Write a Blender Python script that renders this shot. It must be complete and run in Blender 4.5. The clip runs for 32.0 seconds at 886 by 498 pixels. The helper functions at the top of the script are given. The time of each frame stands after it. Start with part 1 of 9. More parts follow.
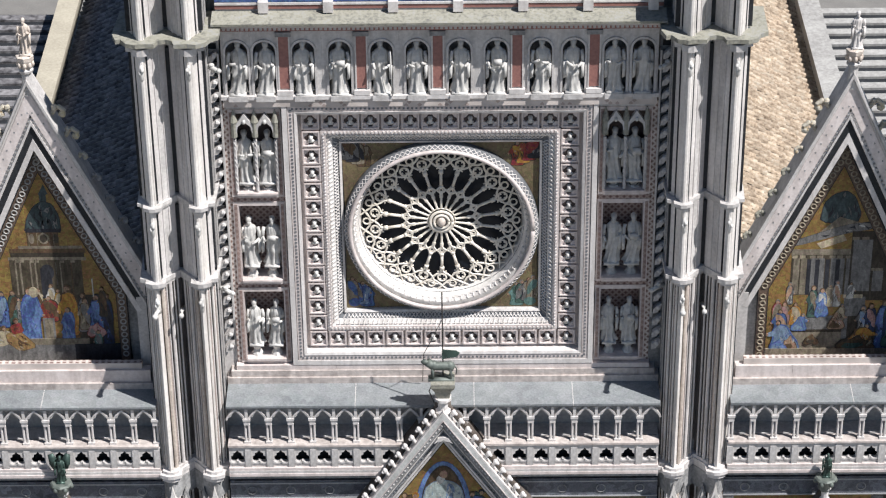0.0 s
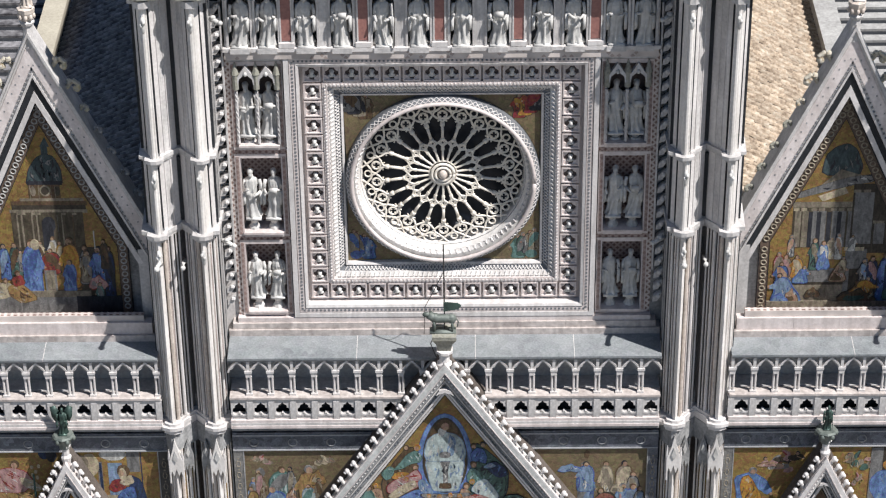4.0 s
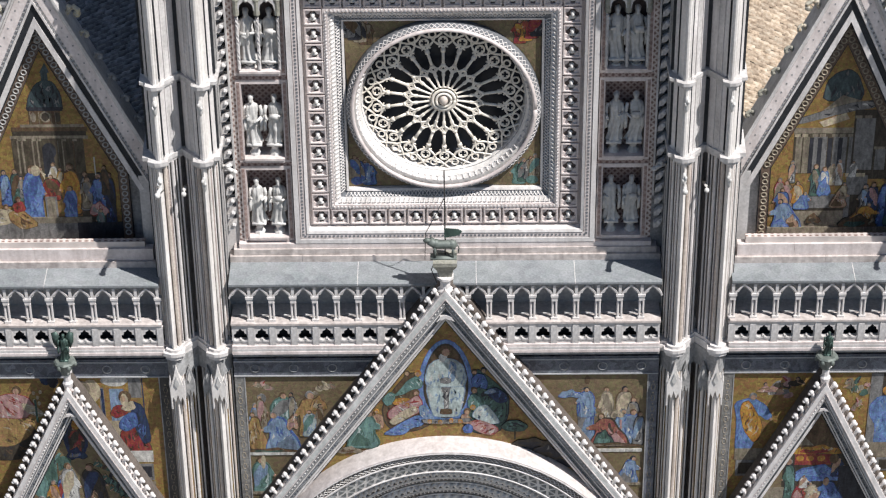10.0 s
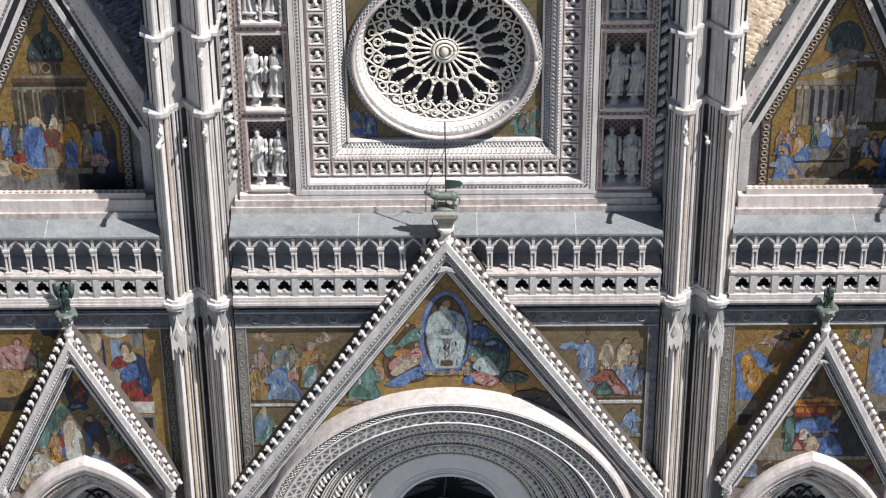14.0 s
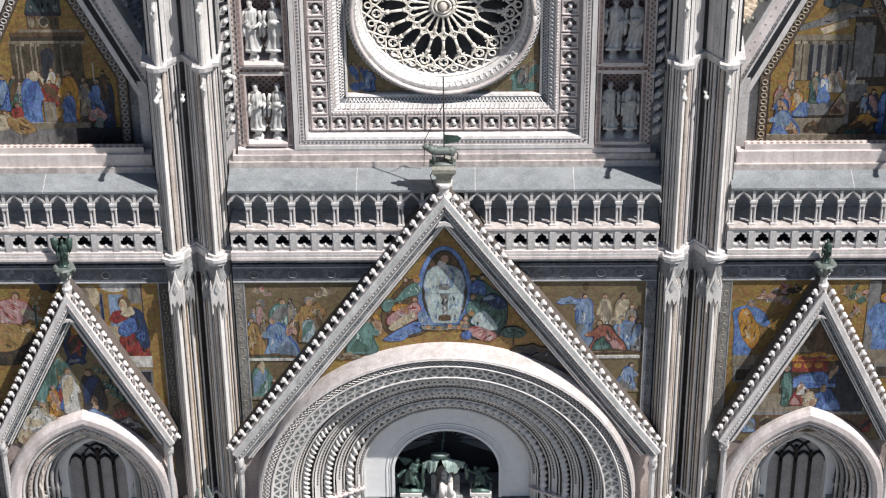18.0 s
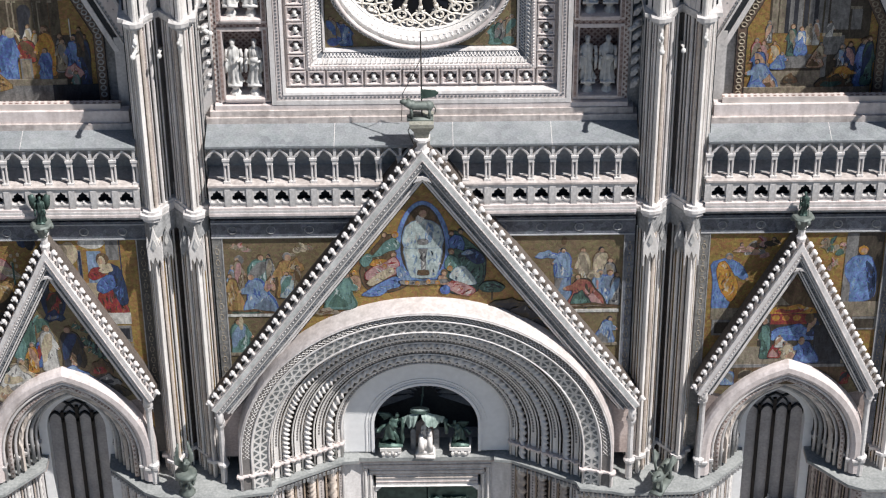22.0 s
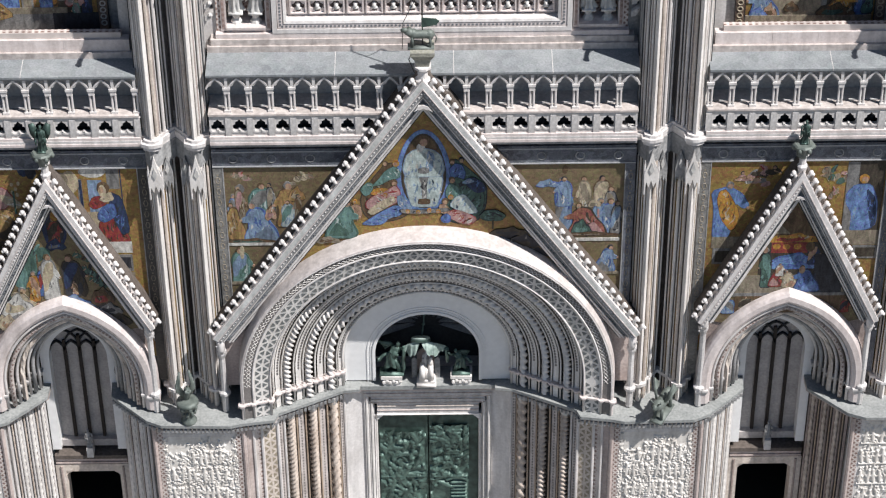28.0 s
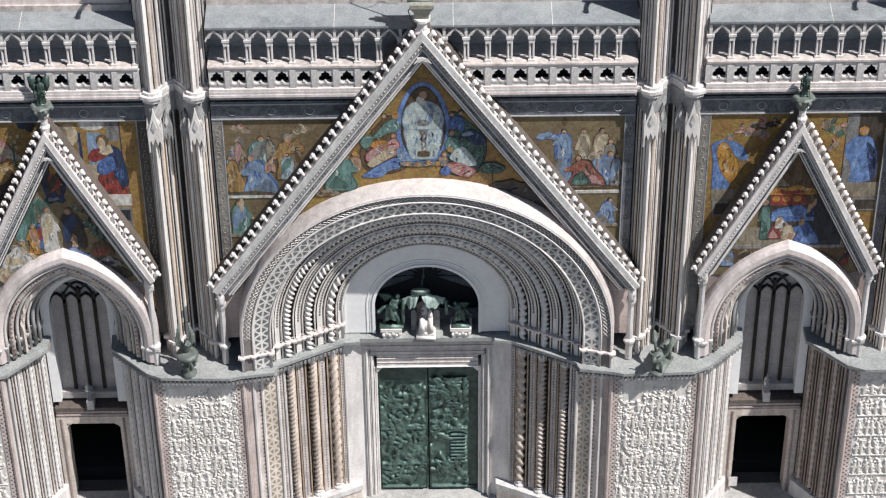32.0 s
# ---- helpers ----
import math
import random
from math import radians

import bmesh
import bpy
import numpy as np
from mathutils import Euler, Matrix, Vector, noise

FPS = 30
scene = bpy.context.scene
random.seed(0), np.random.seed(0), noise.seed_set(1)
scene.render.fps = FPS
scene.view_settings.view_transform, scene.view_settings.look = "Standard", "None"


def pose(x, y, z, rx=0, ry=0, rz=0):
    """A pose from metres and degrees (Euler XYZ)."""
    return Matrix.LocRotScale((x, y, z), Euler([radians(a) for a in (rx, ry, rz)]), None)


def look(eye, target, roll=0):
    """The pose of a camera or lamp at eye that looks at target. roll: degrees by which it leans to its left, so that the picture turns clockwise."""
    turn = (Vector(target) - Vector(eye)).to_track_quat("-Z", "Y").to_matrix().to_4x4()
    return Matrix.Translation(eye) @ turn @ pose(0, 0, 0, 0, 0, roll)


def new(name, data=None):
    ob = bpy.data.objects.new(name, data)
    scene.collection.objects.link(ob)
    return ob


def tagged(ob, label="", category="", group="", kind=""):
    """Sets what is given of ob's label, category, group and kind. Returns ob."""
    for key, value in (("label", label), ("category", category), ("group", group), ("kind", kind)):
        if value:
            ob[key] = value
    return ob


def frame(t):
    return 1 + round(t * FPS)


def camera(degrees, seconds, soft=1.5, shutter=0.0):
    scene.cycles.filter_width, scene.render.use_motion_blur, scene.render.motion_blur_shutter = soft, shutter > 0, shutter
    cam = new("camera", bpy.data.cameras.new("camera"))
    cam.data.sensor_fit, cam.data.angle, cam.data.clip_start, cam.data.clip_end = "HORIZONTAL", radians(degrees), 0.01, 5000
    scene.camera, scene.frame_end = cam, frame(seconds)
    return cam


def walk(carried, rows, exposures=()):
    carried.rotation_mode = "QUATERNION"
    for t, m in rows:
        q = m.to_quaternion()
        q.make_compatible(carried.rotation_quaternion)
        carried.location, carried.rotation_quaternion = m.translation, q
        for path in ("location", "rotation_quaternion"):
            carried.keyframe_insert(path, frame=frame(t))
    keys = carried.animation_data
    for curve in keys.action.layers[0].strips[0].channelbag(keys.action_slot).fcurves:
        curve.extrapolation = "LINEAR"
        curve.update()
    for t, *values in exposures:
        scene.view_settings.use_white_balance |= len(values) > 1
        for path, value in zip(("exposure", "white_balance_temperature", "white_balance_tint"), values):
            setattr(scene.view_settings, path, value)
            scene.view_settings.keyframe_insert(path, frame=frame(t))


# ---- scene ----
# camera: it hangs in one spot high over the square and only tilts down
cam = camera(19.76, 32.0, soft=1.2)
EYE = (0.435, -78.0, 80.2)
ROWS = [  # seconds, yaw, pitch, roll
    (0.0, -0.032, -31.731, 0.512),
    (0.5, -0.043, -31.86, 0.51),
    (1.0, -0.025, -31.996, 0.505),
    (1.5, -0.025, -32.121, 0.519),
    (2.0, -0.011, -32.248, 0.522),
    (2.5, 0.002, -32.383, 0.51),
    (3.0, 0.0, -32.519, 0.514),
    (3.5, 0.008, -32.661, 0.509),
    (5.5, 0.011, -33.211, 0.53),
    (6.0, -0.003, -33.35, 0.539),
    (6.5, 0.01, -33.475, 0.515),
    (7.0, -0.002, -33.611, 0.522),
    (7.5, -0.001, -33.748, 0.518),
    (8.0, -0.005, -33.895, 0.528),
    (8.5, 0.018, -34.039, 0.522),
    (9.0, 0.018, -34.176, 0.523),
    (9.5, 0.019, -34.308, 0.522),
    (10.0, 0.012, -34.465, 0.536),
    (10.5, 0.036, -34.604, 0.525),
    (11.0, 0.034, -34.757, 0.534),
    (11.5, 0.038, -34.895, 0.529),
    (12.0, 0.037, -35.032, 0.53),
    (12.5, 0.058, -35.16, 0.498),
    (13.0, 0.056, -35.287, 0.503),
    (13.5, 0.047, -35.425, 0.513),
    (14.0, 0.058, -35.555, 0.499),
    (14.5, 0.07, -35.683, 0.48),
    (16.5, 0.088, -36.2, 0.434),
    (17.0, 0.07, -36.325, 0.457),
    (17.5, 0.044, -36.454, 0.457),
    (18.0, 0.068, -36.571, 0.415),
    (18.5, -0.04, -36.711, 0.437),
    (19.0, -0.505, -36.84, 0.392),
    (19.5, -0.51, -36.953, 0.378),
    (20.0, -0.518, -37.085, 0.381),
    (20.5, -0.525, -37.223, 0.383),
    (21.0, -0.524, -37.34, 0.382),
    (21.5, -0.521, -37.465, 0.377),
    (22.0, -0.519, -37.593, 0.379),
    (22.5, -0.511, -37.726, 0.365),
    (23.0, -0.517, -37.845, 0.382),
    (23.5, -0.518, -37.962, 0.379),
    (24.0, -0.517, -38.098, 0.382),
    (24.5, -0.529, -38.25, 0.393),
    (25.0, -0.548, -38.387, 0.415),
    (25.5, -0.536, -38.504, 0.396),
    (27.5, -0.546, -39.066, 0.434),
    (28.0, -0.516, -39.197, 0.406),
    (28.5, -0.498, -39.329, 0.377),
    (29.0, -0.526, -39.458, 0.414),
    (29.5, -0.53, -39.595, 0.427),
    (30.0, -0.529, -39.73, 0.426),
    (30.5, -0.53, -39.846, 0.422),
    (31.0, -0.545, -39.982, 0.434),
    (31.5, -0.54, -40.119, 0.424),
    (32.0, -0.544, -40.267, 0.424),
]
walk(cam, [(t, pose(*EYE, 90 + pitch, roll, yaw)) for t, yaw, pitch, roll in ROWS])

# ---- light ----
SUN_FROM = Vector((1.62, -1.0, 2.88)).normalized()
world = bpy.data.worlds.new("world")
scene.world = world
world.use_nodes = True
wn, wl = world.node_tree.nodes, world.node_tree.links
sky = wn.new("ShaderNodeTexSky")
sky.sky_type = "NISHITA"
sky.sun_disc = False
sky.ozone_density, sky.dust_density = 3.0, 0.4
sky.sun_elevation = math.asin(SUN_FROM.z)
sky.sun_rotation = math.atan2(SUN_FROM.x, SUN_FROM.y)
wl.new(sky.outputs[0], wn["Background"].inputs[0])
wn["Background"].inputs[1].default_value = 0.047
sun = new("sun", bpy.data.lights.new("sun", "SUN"))
sun.data.energy, sun.data.angle, sun.data.color = 4.5, radians(0.53), (1.0, 0.98, 0.96)
sun.matrix_world = look(SUN_FROM * 200, (0, 0, 0))
scene.view_settings.exposure = 0.6


# ---- materials ----
def material(name, base, dark, rough=0.7, metal=0.0, grain=9.0, stain=0.7, mix=0.55, bump=0.25, third=None, streak=False, random_tint=0.0, spec=0.5, cells=0.0, cell_size=0.12):
    """Two-scale mottled surface: fine grain, broad stains, rain streaks running down where asked."""
    m = bpy.data.materials.new(name)
    m.use_nodes = True
    n, l = m.node_tree.nodes, m.node_tree.links
    b = n["Principled BSDF"]
    b.inputs["Roughness"].default_value, b.inputs["Metallic"].default_value = rough, metal
    b.inputs["Specular IOR Level"].default_value = spec
    co = n.new("ShaderNodeTexCoord")
    big = n.new("ShaderNodeTexNoise")
    big.inputs["Scale"].default_value, big.inputs["Detail"].default_value = stain, 6
    l.new(co.outputs["Object"], big.inputs["Vector"])
    fine = n.new("ShaderNodeTexNoise")
    fine.inputs["Scale"].default_value, fine.inputs["Detail"].default_value = grain, 5
    l.new(co.outputs["Object"], fine.inputs["Vector"])
    ramp = n.new("ShaderNodeValToRGB")
    ramp.color_ramp.elements[0].position, ramp.color_ramp.elements[1].position = 0.34, 0.66
    ramp.color_ramp.elements[0].color, ramp.color_ramp.elements[1].color = (*dark, 1), (*base, 1)
    if third:
        e = ramp.color_ramp.elements.new(0.5)
        e.color = (*third, 1)
    add = n.new("ShaderNodeMix")
    add.inputs["Factor"].default_value = mix
    l.new(big.outputs["Fac"], add.inputs["A"])
    l.new(fine.outputs["Fac"], add.inputs["B"])
    l.new(add.outputs["Result"], ramp.inputs["Fac"])
    out = ramp.outputs["Color"]
    if streak:
        mp = n.new("ShaderNodeMapping")
        mp.inputs["Scale"].default_value = (2.2, 2.2, 0.35)
        l.new(co.outputs["Object"], mp.inputs["Vector"])
        st = n.new("ShaderNodeTexNoise")
        st.inputs["Scale"].default_value, st.inputs["Detail"].default_value = 1.6, 6
        l.new(mp.outputs["Vector"], st.inputs["Vector"])
        sr = n.new("ShaderNodeValToRGB")
        sr.color_ramp.elements[0].position, sr.color_ramp.elements[1].position = 0.36, 0.6
        sr.color_ramp.elements[0].color = (0.42, 0.41, 0.40, 1)
        l.new(st.outputs["Fac"], sr.inputs["Fac"])
        mu = n.new("ShaderNodeMix")
        mu.data_type, mu.blend_type = "RGBA", "MULTIPLY"
        mu.inputs["Factor"].default_value = 0.34
        l.new(out, mu.inputs["A"])
        l.new(sr.outputs["Color"], mu.inputs["B"])
        out = mu.outputs["Result"]
    if random_tint:
        oi = n.new("ShaderNodeObjectInfo")
        ge = n.new("ShaderNodeNewGeometry")
        sm = n.new("ShaderNodeMath")
        sm.operation = "ADD"
        l.new(oi.outputs["Random"], sm.inputs[0])
        l.new(ge.outputs["Random Per Island"], sm.inputs[1])
        mr = n.new("ShaderNodeMapRange")
        mr.inputs["From Max"].default_value = 2.0
        mr.inputs["To Min"].default_value, mr.inputs["To Max"].default_value = 1 - random_tint, 1 + random_tint
        l.new(sm.outputs[0], mr.inputs["Value"])
        hs = n.new("ShaderNodeHueSaturation")
        l.new(mr.outputs["Result"], hs.inputs["Value"])
        l.new(out, hs.inputs["Color"])
        out = hs.outputs["Color"]
    if cells:
        vo = n.new("ShaderNodeTexVoronoi")
        vo.inputs["Scale"].default_value = 1 / cell_size
        wob = n.new("ShaderNodeMix")
        wob.data_type = "VECTOR"
        wob.inputs["Factor"].default_value = 0.12
        l.new(co.outputs["Object"], wob.inputs["A"])
        l.new(big.outputs["Color"], wob.inputs["B"])
        l.new(wob.outputs["Result"], vo.inputs["Vector"])
        sp = n.new("ShaderNodeSeparateColor")
        l.new(vo.outputs["Color"], sp.inputs["Color"])
        mv = n.new("ShaderNodeMapRange")
        mv.inputs["To Min"].default_value, mv.inputs["To Max"].default_value = 1 - cells, 1 + cells
        l.new(sp.outputs["Red"], mv.inputs["Value"])
        mh = n.new("ShaderNodeMapRange")
        mh.inputs["To Min"].default_value, mh.inputs["To Max"].default_value = 0.47, 0.53
        l.new(sp.outputs["Green"], mh.inputs["Value"])
        hv = n.new("ShaderNodeHueSaturation")
        l.new(mv.outputs["Result"], hv.inputs["Value"])
        l.new(mh.outputs["Result"], hv.inputs["Hue"])
        l.new(out, hv.inputs["Color"])
        out = hv.outputs["Color"]
    l.new(out, b.inputs["Base Color"])
    if bump:
        bp = n.new("ShaderNodeBump")
        bp.inputs["Strength"].default_value, bp.inputs["Distance"].default_value = bump, 0.03
        l.new(fine.outputs["Fac"], bp.inputs["Height"])
        l.new(bp.outputs["Normal"], b.inputs["Normal"])
    return m


def inlay_material(name, c0, c1, c2, scale):
    """Small tesserae of three stones in a lattice."""
    m = bpy.data.materials.new(name)
    m.use_nodes = True
    n, l = m.node_tree.nodes, m.node_tree.links
    b = n["Principled BSDF"]
    b.inputs["Roughness"].default_value = 0.6
    co = n.new("ShaderNodeTexCoord")
    mp = n.new("ShaderNodeMapping")
    mp.inputs["Rotation"].default_value = (0, radians(45), 0)
    l.new(co.outputs["Object"], mp.inputs["Vector"])
    ck = n.new("ShaderNodeTexVoronoi")
    ck.distance = "CHEBYCHEV"
    ck.inputs["Scale"].default_value, ck.inputs["Randomness"].default_value = scale, 0.12
    l.new(mp.outputs["Vector"], ck.inputs["Vector"])
    r = n.new("ShaderNodeValToRGB")
    r.color_ramp.interpolation = "CONSTANT"
    r.color_ramp.elements[0].color = (*c1, 1)
    r.color_ramp.elements[1].position, r.color_ramp.elements[1].color = 0.36, (*c0, 1)
    e = r.color_ramp.elements.new(0.22)
    e.color = (*c2, 1)
    l.new(ck.outputs["Distance"], r.inputs["Fac"])
    nz = n.new("ShaderNodeTexNoise")
    nz.inputs["Scale"].default_value, nz.inputs["Detail"].default_value = 1.2, 6
    l.new(co.outputs["Object"], nz.inputs["Vector"])
    mr = n.new("ShaderNodeMapRange")
    mr.inputs["From Min"].default_value, mr.inputs["From Max"].default_value = 0.3, 0.7
    mr.inputs["To Min"].default_value, mr.inputs["To Max"].default_value = 0.65, 1.1
    l.new(nz.outputs["Fac"], mr.inputs["Value"])
    hs = n.new("ShaderNodeHueSaturation")
    l.new(mr.outputs["Result"], hs.inputs["Value"])
    l.new(r.outputs["Color"], hs.inputs["Color"])
    l.new(hs.outputs["Color"], b.inputs["Base Color"])
    return m


MARBLE = material("marble", (0.66, 0.63, 0.61), (0.43, 0.41, 0.40), 0.6, streak=True, stain=0.9)
MARBLE_CLEAN = material("marble_clean", (0.73, 0.695, 0.675), (0.55, 0.515, 0.495), 0.55, streak=True)
MARBLE_GREY = material("marble_grey", (0.40, 0.395, 0.39), (0.17, 0.17, 0.172), 0.7, streak=True, stain=1.2)
BAR_WHITE = material("marble_white", (0.79, 0.755, 0.72), (0.62, 0.58, 0.545), 0.5, streak=True)
MARBLE_ROSE = material("marble_rose", (0.72, 0.645, 0.62), (0.55, 0.475, 0.45), 0.5, streak=True)
MARBLE_SMOOTH = material("marble_smooth", (0.80, 0.79, 0.78), (0.70, 0.69, 0.68), 0.5, grain=4, bump=0.1)
MARBLE_PINK = material("marble_pink", (0.58, 0.49, 0.455), (0.36, 0.285, 0.26), 0.6, streak=True)
MARBLE_RED = material("marble_red", (0.36, 0.17, 0.14), (0.22, 0.10, 0.09), 0.6)
STATUE = material("statue_marble", (0.67, 0.65, 0.62), (0.36, 0.35, 0.335), 0.65, grain=5)
STONE_WARM = material("stone_warm", (0.72, 0.64, 0.57), (0.46, 0.385, 0.33), 0.7, streak=True)
WEATHERED = material("weathered_marble", (0.62, 0.555, 0.52), (0.34, 0.295, 0.275), 0.75, streak=True, stain=1.1, grain=6, bump=0.4)
BASALT = material("basalt", (0.034, 0.037, 0.042), (0.014, 0.015, 0.018), 0.6, spec=0.25)
SLATE = material("lead_slab", (0.275, 0.285, 0.29), (0.15, 0.165, 0.175), 0.6, stain=0.8, grain=14, cells=0.1, cell_size=0.25)
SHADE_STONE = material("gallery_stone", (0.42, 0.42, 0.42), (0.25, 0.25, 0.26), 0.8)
BRONZE = material("bronze_patina", (0.075, 0.125, 0.105), (0.015, 0.025, 0.022), 0.5, metal=0.35, grain=4, bump=0.5)
BRONZE_TEAL = material("bronze_teal_patina", (0.115, 0.185, 0.155), (0.02, 0.035, 0.03), 0.5, metal=0.3, grain=5, bump=0.5)
BRONZE_PALE = material("bronze_pale_patina", (0.19, 0.21, 0.19), (0.055, 0.07, 0.062), 0.6, metal=0.2, grain=4)
VERDIGRIS = material("bronze_verdigris", (0.42, 0.50, 0.45), (0.14, 0.19, 0.17), 0.65, metal=0.1, grain=5, bump=0.4)
STAR_TAN = material("star_inlay_tan", (0.34, 0.29, 0.215), (0.2, 0.165, 0.12), 0.6, grain=14)
HOOD_STONE = material("hood_marble", (0.66, 0.60, 0.575), (0.48, 0.425, 0.40), 0.6, streak=True, stain=1.2)
RAKE_ROSE = material("rake_rose_marble", (0.79, 0.715, 0.69), (0.62, 0.545, 0.52), 0.5, streak=True, stain=1.4)
RAKE_STONE = material("rake_stone", (0.63, 0.63, 0.61), (0.40, 0.405, 0.39), 0.7, streak=True, stain=1.3)
CARVED = material("carved_marble", (0.80, 0.76, 0.71), (0.60, 0.55, 0.50), 0.6, streak=True, stain=1.3)
INLAY_DEEP = material("inlay_ground", (0.20, 0.205, 0.215), (0.09, 0.095, 0.105), 0.6, grain=14)
IRON = material("iron", (0.10, 0.09, 0.085), (0.05, 0.045, 0.04), 0.6, metal=0.6)
GOLD = material("gold_tesserae", (0.295, 0.188, 0.058), (0.165, 0.105, 0.045), 0.5, spec=0.25, metal=0.1, grain=22, bump=0.5, cells=0.22, cell_size=0.09)
GOLD_DULL = material("gold_tesserae_dull", (0.195, 0.15, 0.082), (0.12, 0.094, 0.058), 0.5, spec=0.25, metal=0.1, grain=22, bump=0.5, cells=0.18, cell_size=0.09)
DARK_BLUE = material("mosaic_border_blue", (0.15, 0.16, 0.185), (0.055, 0.06, 0.075), 0.6, grain=16, cells=0.35, cell_size=0.16)
BORDER_SHADED = material("mosaic_border_shaded", (0.06, 0.055, 0.05), (0.025, 0.024, 0.024), 0.6, grain=16, cells=0.3, cell_size=0.12)
BORDER_GREY = material("mosaic_border_grey", (0.25, 0.24, 0.225), (0.11, 0.108, 0.105), 0.6, grain=16, cells=0.25, cell_size=0.12)
INLAY_PINK = inlay_material("inlay_pink", (0.62, 0.55, 0.51), (0.20, 0.12, 0.10), (0.42, 0.34, 0.31), 6.0)
INLAY_WINE = inlay_material("inlay_wine", (0.40, 0.31, 0.28), (0.14, 0.075, 0.065), (0.28, 0.19, 0.17), 6.0)
TRACERY = material("tracery_stone", (0.86, 0.80, 0.71), (0.62, 0.56, 0.48), 0.55, grain=7)
# near-black tone that puts the shade of small hollows into their backs
NICHE_SHADE = material("niche_back_shade", (0.13, 0.098, 0.09), (0.06, 0.045, 0.042), 0.7, grain=12)
STONE_AMBER = material("stone_amber", (0.50, 0.395, 0.30), (0.28, 0.20, 0.145), 0.65, streak=True)
STONE_TAN = material("stone_tan", (0.66, 0.57, 0.495), (0.38, 0.30, 0.245), 0.65, streak=True)
STONE_BROWN = material("lintel_stone", (0.40, 0.325, 0.295), (0.21, 0.165, 0.15), 0.65, streak=True, stain=1.4)
INLAY_TAUPE = material("inlay_taupe", (0.21, 0.19, 0.18), (0.11, 0.10, 0.095), 0.6, grain=12)
INLAY_BLUE = inlay_material("inlay_blue", (0.32, 0.33, 0.34), (0.06, 0.07, 0.09), (0.18, 0.19, 0.21), 6.0)
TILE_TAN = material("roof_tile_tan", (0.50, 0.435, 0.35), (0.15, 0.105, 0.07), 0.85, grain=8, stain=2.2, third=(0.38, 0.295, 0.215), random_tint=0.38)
# shaded copy of the tiles: the left side's shade is in the colour
TILE_SHADED = material("roof_tile_shaded", (0.25, 0.24, 0.245), (0.05, 0.046, 0.048), 0.6, grain=4, stain=2.0, random_tint=0.5)
TRAVERTINE = material("travertine", (0.45, 0.44, 0.42), (0.28, 0.27, 0.26), 0.75, streak=True)
COPING = material("coping_stone", (0.46, 0.42, 0.335), (0.33, 0.295, 0.235), 0.8)
LICHEN = material("lichen_stone", (0.30, 0.296, 0.28), (0.14, 0.137, 0.125), 0.85, third=(0.28, 0.27, 0.22), stain=1.6, bump=0.6)
LICHEN_GOLD = material("lichen_gold_stone", (0.52, 0.44, 0.26), (0.27, 0.19, 0.09), 0.85, third=(0.45, 0.42, 0.36), stain=2.5, bump=0.6)
PAVING = material("paving_stone", (0.2, 0.19, 0.175), (0.14, 0.133, 0.125), 0.85, random_tint=0.2)
GLASS_DARK = material("leaded_glass", (0.016, 0.021, 0.033), (0.006, 0.008, 0.013), 0.3, grain=5, spec=0.3)
ALABASTER = material("alabaster_pane", (0.46, 0.425, 0.41), (0.27, 0.25, 0.245), 0.45, stain=1.6)
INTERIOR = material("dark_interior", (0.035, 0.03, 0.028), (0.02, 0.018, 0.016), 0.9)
def paint(name, c):
    """Tesserae of one hue set in soft folds from deep to pale."""
    m = material("tesserae_" + name, c, tuple(v * 0.72 for v in c), 0.5, grain=14, stain=3.0, spec=0.2, cells=0.14, cell_size=0.05)
    n, l = m.node_tree.nodes, m.node_tree.links
    b = n["Principled BSDF"]
    src = b.inputs["Base Color"].links[0].from_socket
    co = n.new("ShaderNodeTexCoord")
    mp = n.new("ShaderNodeMapping")
    mp.inputs["Rotation"].default_value, mp.inputs["Scale"].default_value = (0, 0.35, 0), (5.2, 5.2, 1.7)
    l.new(co.outputs["Object"], mp.inputs["Vector"])
    no = n.new("ShaderNodeTexNoise")
    no.inputs["Scale"].default_value, no.inputs["Detail"].default_value, no.inputs["Distortion"].default_value = 1.0, 3, 1.1
    l.new(mp.outputs["Vector"], no.inputs["Vector"])
    mr = n.new("ShaderNodeMapRange")
    mr.inputs["From Min"].default_value, mr.inputs["From Max"].default_value = 0.32, 0.68
    mr.inputs["To Min"].default_value, mr.inputs["To Max"].default_value = 0.62, 1.3
    l.new(no.outputs["Fac"], mr.inputs["Value"])
    hv = n.new("ShaderNodeHueSaturation")
    l.new(mr.outputs["Result"], hv.inputs["Value"])
    l.new(src, hv.inputs["Color"])
    l.new(hv.outputs["Color"], b.inputs["Base Color"])
    return m


PAINTS = {k: paint(k, c) for k, c in {
    "blue": (0.075, 0.125, 0.29), "sky": (0.19, 0.26, 0.36), "red": (0.23, 0.042, 0.036), "pink": (0.37, 0.225, 0.21),
    "green": (0.065, 0.115, 0.095), "teal": (0.125, 0.215, 0.195), "orange": (0.40, 0.205, 0.05), "white": (0.50, 0.485, 0.45),
    "grey": (0.185, 0.18, 0.175), "brown": (0.115, 0.075, 0.045), "skin": (0.37, 0.24, 0.165), "dark": (0.035, 0.036, 0.044),
    "stone": (0.235, 0.20, 0.15), "navy": (0.03, 0.045, 0.095), "cream": (0.42, 0.355, 0.25), "slate": (0.055, 0.078, 0.083),
    "bistre": (0.082, 0.067, 0.047), "haze": (0.15, 0.19, 0.25), "ochre": (0.31, 0.20, 0.085), "rust": (0.25, 0.10, 0.075), "umber": (0.058, 0.048, 0.037), "azure": (0.135, 0.215, 0.41), "ice": (0.40, 0.46, 0.445)}.items()}


